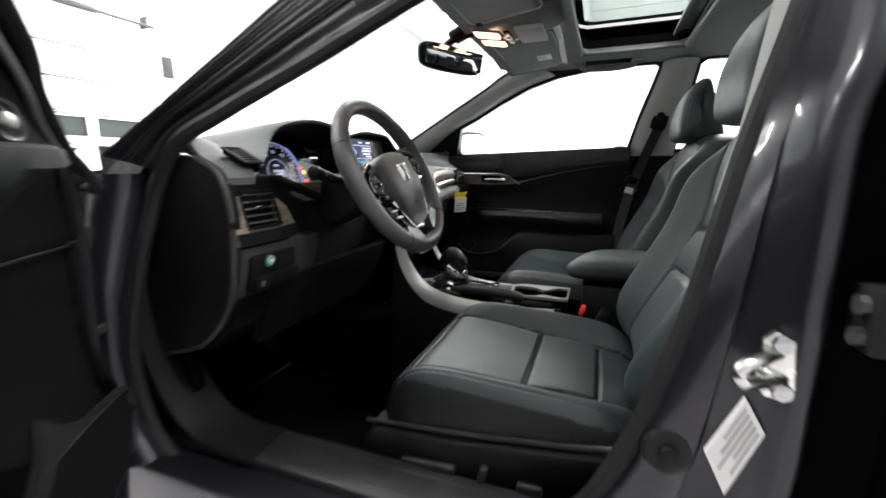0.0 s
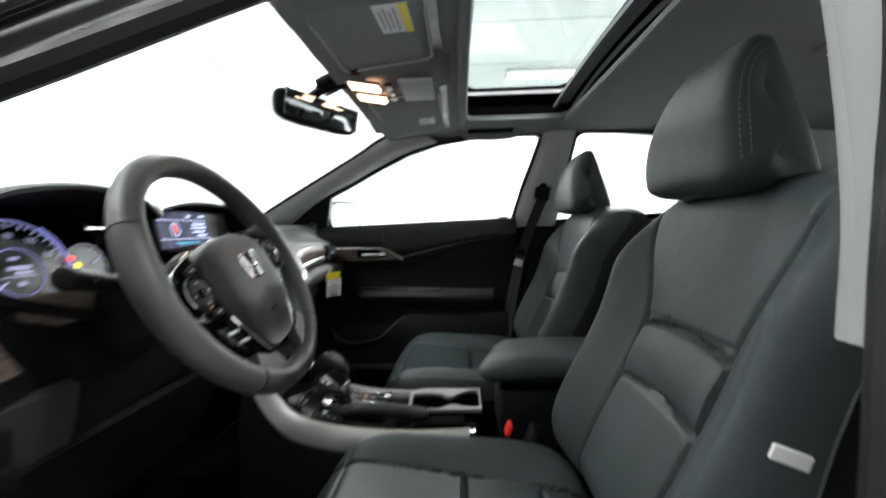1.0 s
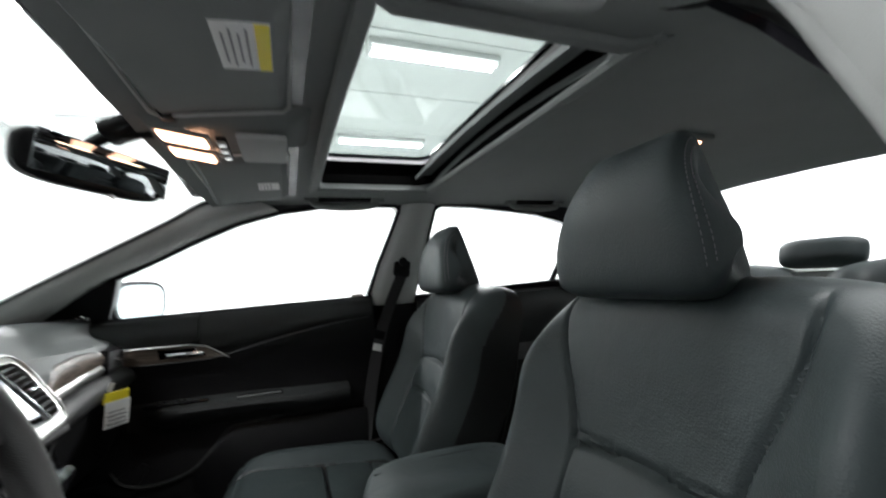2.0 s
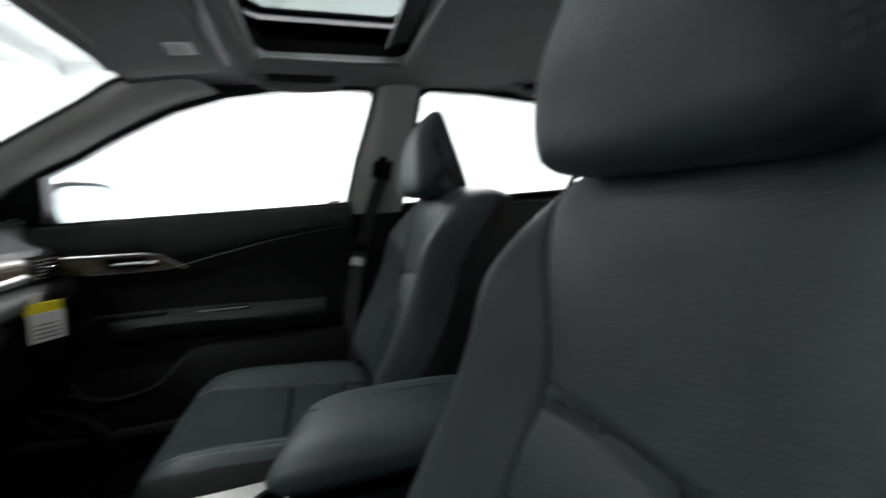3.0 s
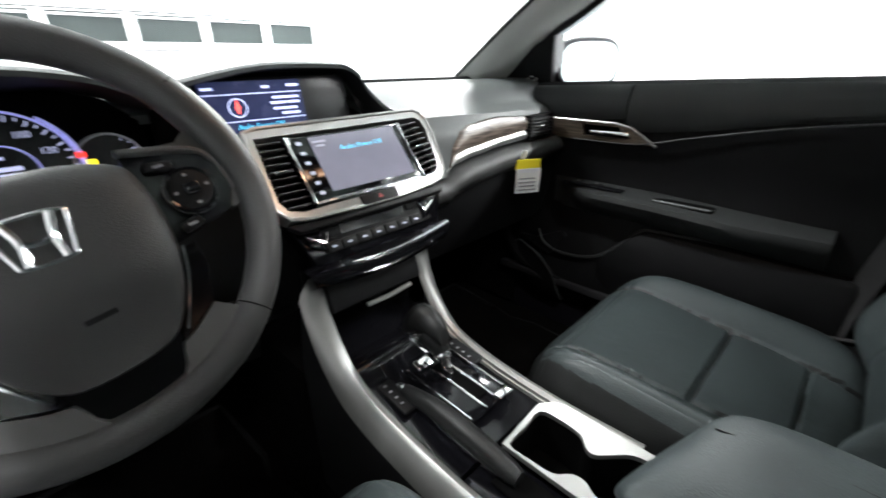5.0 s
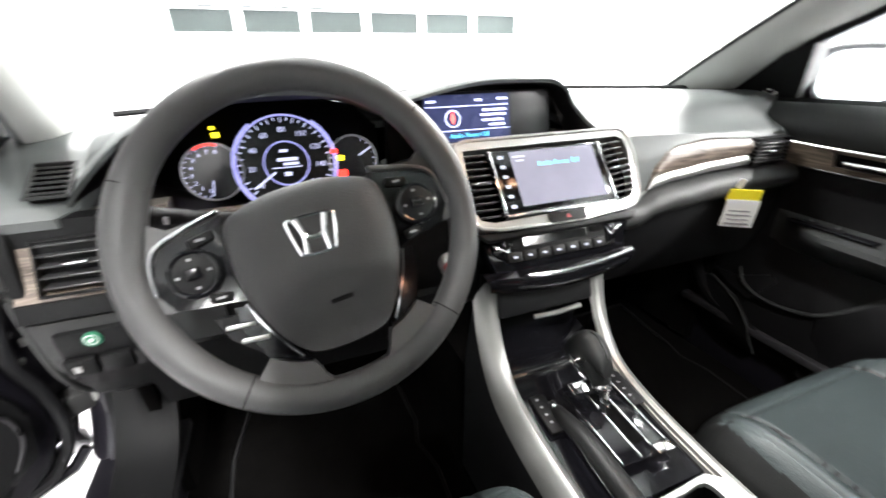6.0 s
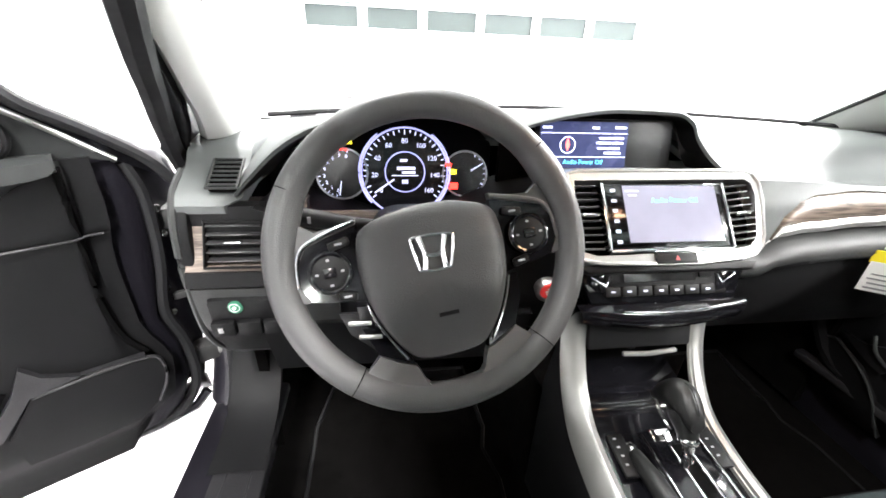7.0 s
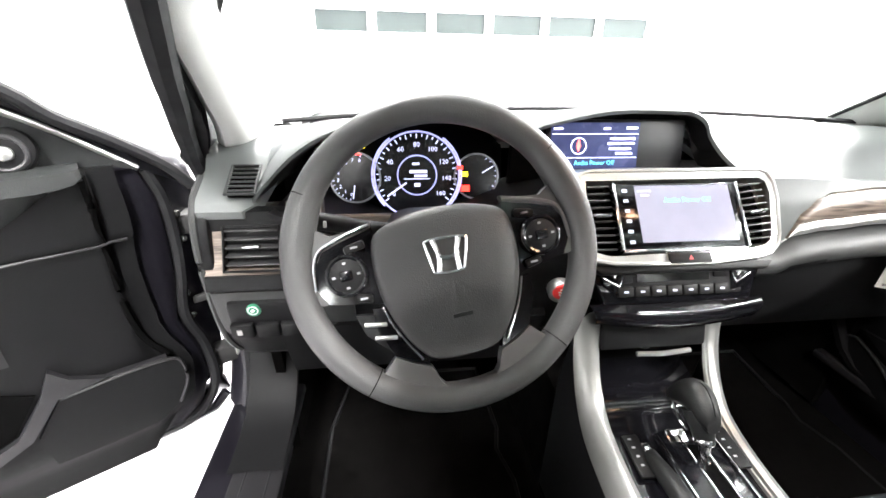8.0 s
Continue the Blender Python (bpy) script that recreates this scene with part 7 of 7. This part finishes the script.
    BAND = [(0.372, 0.864), (0.350, 0.895), (0.320, 0.922), (0.268, 0.962), (0.223, 0.994), (0.183, 1.034), (0.08, 1.094), (-0.04, 1.152), (-0.16, 1.202), (-0.30, 1.242), (-0.45, 1.258), (-0.60, 1.256)]
    add("window_frame", plate(BAND + [(-0.585, 1.22), (-0.56, 1.222)] + up[::-1][1:], [], lambda y, z: (lean(z), y, z), (0.040, 0, 0)), GLOSS, "black window frame")
    add("frame_seal", sweep(spline([(lean(z) + 0.002, y, z) for y, z in BAND], 3), 0.010, 8, up=(1, 0, 0)), RUBBER, "black rubber frame seal")
    add("rear_frame", plate([(-0.56, 1.222), (-0.585, 1.222), (-0.545, 0.91), (-0.505, 0.91)], [], lambda y, z: (lean(z), y, z), (0.040, 0, 0)), GLOSS)
    g = add("door_glass", plate([(0.12, 0.93), (0.12, 1.036), (-0.05, 1.12), (-0.17, 1.172), (-0.30, 1.21), (-0.45, 1.225), (-0.56, 1.225), (-0.515, 0.93)], [], lambda y, z: (lean(z) + 0.020, y, z), (0.004, 0, 0)), GLASS, "clear raised door glass")
    g.visible_shadow = False
    add("glass_run", sweep([(lean(z), y, z) for y, z in ((0.126, 0.925), (0.126, 1.036))], 0.007, 6, up=(1, 0, 0)), RUBBER)
    # painted shell round the panel
    edge = [(0.303, 0.906), (0.318, 0.847), (0.318, 0.766), (0.312, 0.705), (0.298, 0.615), (0.318, 0.545), (0.322, 0.47), (0.300, 0.41), (0.262, 0.380)]
    rows = []
    for y, z in edge:
        f = front(z)
        rows.append([(0.690, f - 0.01, z), (0.696, f + 0.004, z), (0.700, (f + y) / 2, z), (0.704, y - 0.004, z), (0.712, y, z)])
    add("shell_face", loft(rows), PAINT, "dark painted door shell", sharp=60)
    seal = [(0.312, 0.900), (0.326, 0.847), (0.327, 0.766), (0.322, 0.705), (0.310, 0.62), (0.328, 0.545), (0.332, 0.46), (0.308, 0.40), (0.25, 0.372), (0.0, 0.372), (-0.30, 0.375), (-0.44, 0.45), (-0.52, 0.62), (-0.55, 0.88)]
    add("door_seal", sweep(spline([(0.712, y, z) for y, z in seal], 4), 0.010, 8, up=(1, 0, 0)), RUBBER, "black rubber door seal")
    skin = [(0.372, 0.875), (0.376, 0.72), (0.366, 0.50), (0.345, 0.385), (0.30, 0.352), (-0.32, 0.352), (-0.46, 0.42), (-0.55, 0.62), (-0.585, 0.92)]
    inner = [(0.712, y, z) for y, z in seal]
    rim = spline([(0, y, z) for y, z in skin], 6)
    rows = []
    for k in range(40):
        p = rim[round(k * (len(rim) - 1) / 39)]
        q = spline(inner, 6)[round(k * ((len(inner) - 1) * 6) / 39)]
        rows.append([q, (0.740, (q.y + p.y) / 2, (q.z + p.z) / 2), (0.775, p.y, p.z), (0.825, p.y, p.z)])
    add("shell_edge", loft(rows), PAINT)
    bulge = lambda y, z: (0.838 - 0.12 * max(0.0, (z - 0.74)) - 0.10 * max(0.0, 0.45 - z), y, z)
    add("outer_skin", plate(skin + [(-0.30, 0.935), (0.10, 0.935), (0.30, 0.925)], [], bulge, (-0.012, 0, 0), cut=0.1), PAINT, "dark grey metallic outer panel")
    add("sill_edge", sweep([(0.720, -0.30, 0.362), (0.720, 0.0, 0.358), (0.722, 0.25, 0.356), (0.724, 0.318, 0.366), (0.726, 0.345, 0.392)], 0.010, 6), PAINT)
    for z in (0.79, 0.485):
        hg = add("hinge", box((0.040, 0.060, 0.040), (0.742, 0.360, z), 0.006), BLACK_STEEL, "black door hinge")
        add("hinge_leaf", box((0.030, 0.050, 0.026), (0.735, 0.405, z + 0.004), 0.004), SILVER, "bright hinge leaf", parent=hg)
        add("hinge_pin", cyl(0.008, 0.060, (0.742, 0.388, z), (0, 0, 0), 12, 0.002), STEEL, parent=hg)
        for k in (-1, 1):
            add("bolt", cyl(0.007, 0.010, (0.722, 0.340, z + 0.024 * k), (0, 90, 0), 6, 0.002), STEEL, parent=hg)
    add("check_strap", box((0.010, 0.11, 0.016), (0.728, 0.385, 0.635), 0.003), BLACK_STEEL, "black door check strap")
    for z in (0.66, 0.61):
        add("bolt", cyl(0.0075, 0.010, (0.718, 0.322, z), (0, 90, 0), 6, 0.002), STEEL)
    add("latch", box((0.035, 0.012, 0.075), (0.765, -0.545, 0.735), 0.004, rot=(22, 0, 0)), STEEL, "steel door latch")
    add("pull_handle", sweep(spline([(0.836, -0.28, 0.805), (0.865, -0.32, 0.807), (0.866, -0.44, 0.81), (0.836, -0.48, 0.812)], 4), 0.012, 8), PAINT, "body-coloured outer handle")
    outside_mirror(add, (0.850, 0.300, 0.852), -10)
    d.rotation_euler = (0, 0, radians(-58))


driver_door()
for s in (1, -1):
    bm = loft([[(s * (x - 0.02 * math.sin(math.pi * k / 8)), -0.68 - 0.82 * k / 8, z + 0.012 * k / 8) for x, z in ((0.72, 0.945), (0.69, 0.935), (0.675, 0.90), (0.675, 0.82), (0.69, 0.74), (0.64, 0.69), (0.66, 0.62), (0.68, 0.5), (0.69, 0.34))] for k in range(9)])
    d = tagged(part("rear_door_panel", thick(bm, (s * 0.02, 0, 0)), SOFT_DOOR), "black inner panel of the closed rear door", "car door", "rear doors")


# ==== roof fittings ====
for s in (-1, 1):
    v = thing("sun_visor", "grey fabric sun visor folded up with a warning label", "sun visor", "sun visors", at=(s * 0.27, -0.17, liner_z(0.27, -0.17)))
    ox, oy, oz = v.location
    rows = []
    for j in range(13):
        b = -1 + 2 * j / 12
        row = []
        for i in range(17):
            a = -1 + 2 * i / 16
            e = max(abs(a), abs(b)) ** 8
            x, y = s * (0.258 + 0.158 * a), -0.168 + 0.088 * b
            row.append((x - ox, y - oy, liner_z(x, y) - 0.003 - 0.021 * (1 - e) ** 0.5 - oz))
        rows.append(row)
    part("panel", loft(rows), LINER, v, "grey fabric visor panel")
    line = [Vector((s * (0.258 + 0.158 * a) - ox, -0.168 + 0.088 * b - oy, liner_z(0.258, -0.168 + 0.088 * b) - 0.005 - oz)) for a, b in ((-1, -0.9), (-0.9, -1), (0.9, -1), (1, -0.9), (1, 0.9), (0.9, 1), (-0.9, 1), (-1, 0.9))]
    part("edge_piping", sweep(line, 0.003, 6, wrap=True), PILLAR, v)
    lw = 0.058 if s < 0 else 0.026
    lx = 0.322 if s < 0 else 0.285
    tilt = (-4, s * 6, 0)
    under = lambda y, d: liner_z(lx, y) - 0.0250 - d - oz
    lb = part("label", box((lw * 1.8, 0.050 if s < 0 else 0.045, 0.0012), (s * lx - ox, -0.213 - oy, under(-0.213, 0.0)), 0, rot=tilt), WHITE_TAG, v, "white warning label")
    for k in range(4):
        part("print_line", box((lw * (1.4 if k % 2 else 1.1), 0.0022, 0.0012), (s * lx - ox, -0.196 - 0.007 * k - oy, under(-0.196 - 0.007 * k, 0.0008)), 0, rot=tilt), PRINT, lb)
    if s < 0:
        part("yellow_band", box((0.104, 0.013, 0.0012), (s * lx - ox, -0.231 - oy, under(-0.231, 0.0012)), 0, rot=tilt), YELLOW, lb)
    # Dark strip laid on the headliner for the shadow behind the visor.
    part("visor_shade", thick(loft([[(s * (0.258 + 0.165 * a) - ox, y - oy, liner_z(0.258 + 0.165 * a, y) - 0.0025 - oz) for a in (-1, -0.5, 0, 0.5, 1)] for y in (-0.257, -0.276)]), (0, 0, 0.002)), SCUFF, v, "dark band for the shade behind the visor")
    part("pivot_clip", box((0.030, 0.022, 0.018), (s * 0.092 - ox, -0.094 - oy, liner_z(0.09, -0.094) - 0.010 - oz), 0.006), PLASTIC, v)

oc = thing("overhead_console", "grey overhead console with two lit map lamps", "console", at=(0, -0.17, 1.27))
rows = []
for j in range(11):
    y = -0.055 - 0.235 * j / 10
    e = 1 - abs(-1 + 2 * j / 10) ** 6
    rows.append([(0.088 * a, y + 0.17, liner_z(0, y) - 0.004 - 0.024 * e * (1 - abs(a) ** 6) - 1.27) for a in (-1 + 2 * i / 12 for i in range(13))])
part("housing", loft(rows), LINER, oc, "grey console housing")
for x in (-0.040, 0.040):
    part("map_lamp", box((0.040, 0.066, 0.012), (x, 0.066, -0.0285), 0.004, rot=(10, 0, 0)), LAMP_LENS, oc, "lit warm map lamp")
    part("lamp_bezel", plate([(x - 0.027, 0.028), (x + 0.027, 0.028), (x + 0.027, 0.104), (x - 0.027, 0.104)], [[(x - 0.020, 0.034), (x + 0.020, 0.034), (x + 0.020, 0.098), (x - 0.020, 0.098)]], lambda a, b: (a, b, -0.029 + (b - 0.07) * 0.17), (0, 0, 0.006)), LINER, oc)
part("button_row", box((0.11, 0.016, 0.006), (0, 0.014, -0.030), 0.003), PLASTIC, oc)
for k in range(3):
    part("roof_button", box((0.024, 0.013, 0.005), (-0.035 + 0.035 * k, 0.014, -0.0335), 0.002), SILVER, oc)
part("glasses_box", box((0.135, 0.075, 0.010), (0, -0.045, -0.0275), 0.005), PILLAR, oc, "pale glasses box lid")

mr = thing("rear_view_mirror", "black rear-view mirror on a windshield stalk", "mirror", at=(0.0, -0.018, 1.236))
bm = pad(0.122, 0.036, 0.040, 24, 14, 4, 0.7)
bmesh.ops.transform(bm, matrix=pose(0.0, 0.030, -0.038, -90, 0, -26), verts=bm.verts)
part("housing", bm, PLASTIC, mr, "black mirror housing")
bm = pad(0.121, 0.035, 0.012, 24, 14, 4, 0.3)
bmesh.ops.transform(bm, matrix=pose(0.0, 0.030, -0.038, -90, 0, -26) @ Matrix.Diagonal((1, 1, -1, 1)), verts=bm.verts)
bmesh.ops.recalc_face_normals(bm, faces=bm.faces)
part("bezel", bm, PLASTIC, mr)
part("glass", box((0.222, 0.002, 0.054), (-0.006, 0.0150, -0.038), 0.0008, rot=(11, 0, -26)), DIM_MIRROR, mr, "mirror glass")
part("button", box((0.016, 0.006, 0.008), (0.02, 0.022, -0.074), 0.002), SILVER, mr)
part("stalk", sweep(spline([(0.0, 0.055, -0.030), (0.0, 0.050, -0.005), (0.0, 0.015, 0.018), (0.0, -0.035, 0.026)], 4), 0.010, 10), PLASTIC, mr, "black mirror stalk")
part("sensor_cover", box((0.07, 0.06, 0.022), (0.0, 0.0, 0.028), 0.008, rot=(-24, 0, 0)), PLASTIC, mr)

for s in (-1, 1):
    for y in (-0.41, -1.05):
        hx = 0.495 if s < 0 and y > -1 else 0.455
        g = thing("grab_handle", "grey folding grab handle above the door", "grab handle", "grab handles", at=(s * hx, y, liner_z(hx, y)))
        part("grip", sweep(spline([(0, -0.095, -0.004), (-s * 0.004, -0.075, -0.020), (-s * 0.006, 0, -0.026), (-s * 0.004, 0.075, -0.020), (0, 0.095, -0.004)], 5), 0.0095, 10), LINER, g, "grey grip")
        part("recess", box((0.03, 0.15, 0.003), (0, 0, -0.002), 0.001, rot=(0, s * 16, 0)), DARK, g)
        for k in (-1, 1):
            part("mount", box((0.026, 0.036, 0.012), (0, k * 0.095, -0.006), 0.005, rot=(0, s * 16, 0)), LINER, g)

# sunroof
sr = thing("sunroof", "tinted glass sunroof with black frame and open shade", "sunroof", at=(0, -0.48, 1.30))
loop = [(x, y + 0.48, liner_z(x, y) - 0.004 - 1.30) for x, y in SUN]
ring_line = spline([loop[-1], *loop, loop[0]], 3)[3:-3]
part("rim", sweep(ring_line, 0.012, 8, squash=0.7, wrap=True), LINER, sr, "grey fabric rim of the opening")
part("inner_wall", loft([[(x * 1.0, y + 0.48, liner_z(x, y) - 1.30) for x, y in SUN], [(x * 1.04, (y + 0.48) * 1.05, 0.045) for x, y in SUN]], wrap_v=True), DARK, sr, "black inner wall of the opening")
part("glass_frame", plate([(x * 1.10, (y + 0.48) * 1.14) for x, y in SUN], [[(x * 0.95, (y + 0.48) * 0.93) for x, y in SUN]], lambda x, y: (x, y, 0.050), (0, 0, 0.006)), GLOSS, sr, "black printed glass edge")
g = part("glass", plate([(x * 1.09, (y + 0.48) * 1.13) for x, y in SUN], [], lambda x, y: (x, y, 0.058), (0, 0, 0.004)), ROOF_GLASS, sr, "grey tinted roof glass")
g.visible_shadow = False
rows = [[(-0.36 + 0.72 * i / 12, -0.128 - 0.10 * k + (0.012 if k == 0 else 0), 0.006 + 0.012 * math.sin(math.pi * i / 12) - (0.016 if k == 0 else 0)) for i in range(13)] for k in (0, 0.12, 0.35)]
part("sunshade", thick(loft(rows), (0, 0, 0.01)), LINER, sr, "grey sliding shade edge")
part("drip_rail", box((0.70, 0.014, 0.018), (0, -0.150, 0.030), 0.004), BLACK_STEEL, sr)

lp = thing("rear_dome_lamp", "lit warm dome lamp in the headliner", "lamp", at=(-0.07, -1.10, liner_z(0.07, -1.10)))
part("bezel", box((0.12, 0.085, 0.012), (0, 0, -0.006), 0.005), LINER, lp)
part("lens", box((0.085, 0.045, 0.008), (0, 0, -0.013), 0.003), LAMP_LENS, lp, "lit lens")

# seat belts
for s in (-1, 1):
    b = thing("seat_belt", "grey seat belt hanging from the door pillar with a white label", "seat belt", "front seat belts", at=(s * 0.66, -0.60, 1.06))
    if s > 0:
        gx, gy, gz = side_x(1.06) - 0.045, -0.605, 1.06
        pts = [(gx - 0.008, gy, 1.04), (0.650, -0.56, 0.90), (0.652, -0.525, 0.79), (0.655, -0.49, 0.62), (0.66, -0.46, 0.42)]
        lx, ly, lz = 0.648, -0.525, 0.792
    else:
        gx, gy, gz = 0.622, -0.668, 1.05
        pts = [(0.632, -0.665, 1.03), (0.655, -0.628, 0.90), (0.660, -0.575, 0.78), (0.664, -0.53, 0.62), (0.665, -0.48, 0.42)]
        lx, ly, lz = 0.648, -0.540, 0.760
    part("guide", box((0.018, 0.055, 0.085), (s * (gx - 0.66), gy + 0.60, gz - 1.06), 0.008, rot=(14, s * 30, 0)), PLASTIC, b, "black belt guide")
    part("guide_bolt", cyl(0.014, 0.014, (s * (gx - 0.672), gy + 0.60, gz - 1.048), (0, 90, 0), 20, 0.004), PLASTIC, b)
    rows = [[Vector((s * (p.x - 0.66 + o * 0.25), p.y + o + 0.60, p.z - 1.06 + o * 0.15)) for o in (-0.018, 0.018)] for p in spline(pts, 5)]
    part("webbing", thick(loft(rows), (s * 0.002, 0, 0)), BELT, b, "grey belt webbing")
    part("label", box((0.003, 0.040 if s > 0 else 0.026, 0.024 if s > 0 else 0.012), (s * (lx - 0.66), ly + 0.60, lz - 1.06), 0.0008, 1, (18, 0, s * 14)), WHITE_TAG, b, "white sewn label")
    if s > 0:
        part("tongue", box((0.006, 0.052, 0.030), (s * (lx + 0.001 - 0.66), ly + 0.595, lz - 1.018), 0.003, rot=(18, 0, s * 14)), PLASTIC, b)

# ==== door pillar hardware ====
st = thing("door_striker", "bright zinc door striker bolted to the pillar", "striker", at=(-0.788, -0.570, 0.725))
part("plate", prism([(-0.016, -0.020), (-0.006, -0.033), (0.008, -0.030), (0.016, -0.012), (0.014, 0.022), (0.004, 0.032), (-0.010, 0.026)], -0.006, 0.006, "x", 0.002), STEEL, st, "bright striker plate")
part("loop", sweep(spline([(-0.004, 0.002, 0.012), (-0.022, 0.018, 0.012), (-0.034, 0.034, 0.008), (-0.036, 0.037, 0.0), (-0.034, 0.032, -0.006), (-0.020, 0.014, -0.010), (-0.004, -0.004, -0.012)], 5), 0.0062, 10), STEEL, st, "bright striker loop")
for k in (-1, 1):
    part("screw", cyl(0.0085, 0.010, (-0.008, -0.002 + 0.002 * k, 0.022 * k), (0, 90, 0), 8, 0.002), DARK_CHROME, st)
lb = thing("info_label", "white printed label stuck on the door pillar", "label", at=(-0.7795, -0.550, 0.634))
quad = [(-0.004, 0.050), (0.023, -0.014), (0.003, -0.055), (-0.022, 0.018)]
sheet = part("sheet", prism(quad, -0.004, 0.004, "x"), WHITE_TAG, lb)
for k in range(5):
    t = 0.14 + 0.17 * k
    a, b2 = Vector((-0.004, 0.050)).lerp(Vector((-0.022, 0.018)), t), Vector((0.023, -0.014)).lerp(Vector((0.003, -0.055)), t)
    a, b2 = a.lerp(b2, 0.08), a.lerp(b2, 0.60 + 0.3 * (k % 3) / 2)
    d = b2 - a
    part("print_bar", box((0.002, d.length, 0.0011), (-0.0042, (a.x + b2.x) / 2, (a.y + b2.y) / 2), 0, rot=(math.degrees(math.atan2(d.y, d.x)), 0, 0)), PRINT, sheet)
gr = thing("pillar_grommet", "round black plug in the door pillar", "plug", at=(-0.768, -0.497, 0.606))
part("plug", cyl(0.026, 0.016, (0, 0, 0), (0, 90, 0), 24, 0.006), RUBBER, gr)
part("boss", cyl(0.011, 0.024, (-0.004, 0, 0), (0, 90, 0), 12, 0.003), PLASTIC, gr)

# ==== floor ====
for s in (-1, 1):
    m = thing("floor_mat", "black carpet floor mat with bound edge", "floor mat", "floor mats", at=(s * 0.40, 0.15, 0.23))
    outl = [(-0.20, -0.28), (0.20, -0.28), (0.205, 0.02), (0.185, 0.10), (0.20, 0.16), (0.18, 0.34), (-0.16, 0.34), (-0.20, 0.20)]
    put = lambda x, y: (x, y, 0.004 + max(0, y - 0.28) * 0.55)
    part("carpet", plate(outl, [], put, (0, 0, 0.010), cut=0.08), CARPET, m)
    part("binding", sweep([Vector(put(x, y)) + Vector((0, 0, 0.007)) for x, y in outl], 0.006, 6, wrap=True), PLASTIC, m)
for nm, x, w, z in (("accelerator_pedal", -0.22, 0.05, 0.36), ("brake_pedal", -0.33, 0.10, 0.42)):
    p = thing(nm, "black rubber pedal under the dashboard", "pedal", "pedals", at=(x, 0.58, z))
    part("pad", box((w, 0.016, 0.07 if w > 0.06 else 0.13), (0, 0, 0), 0.006, rot=(-38, 0, 0)), RUBBER, p)
    part("arm", sweep([(0, 0.01, 0), (0, 0.08, 0.10), (0, 0.14, 0.24)], 0.009, 8), BLACK_STEEL, p)

# sticker inside the passenger door glass
sk = thing("window_sticker", "small pale pink sticker on the door glass", "sticker", at=(0.722, -0.474, 0.966))
part("sheet", box((0.001, 0.040, 0.018), (0, 0, 0), 0, rot=(0, -36, 0)), mat("pale_pink_paper", (0.55, 0.40, 0.38), 0.6, vary=0.05), sk)
part("print_bar", box((0.001, 0.030, 0.004), (-0.0014, 0, 0.002), 0, rot=(0, -36, 0)), PRINT, sk)
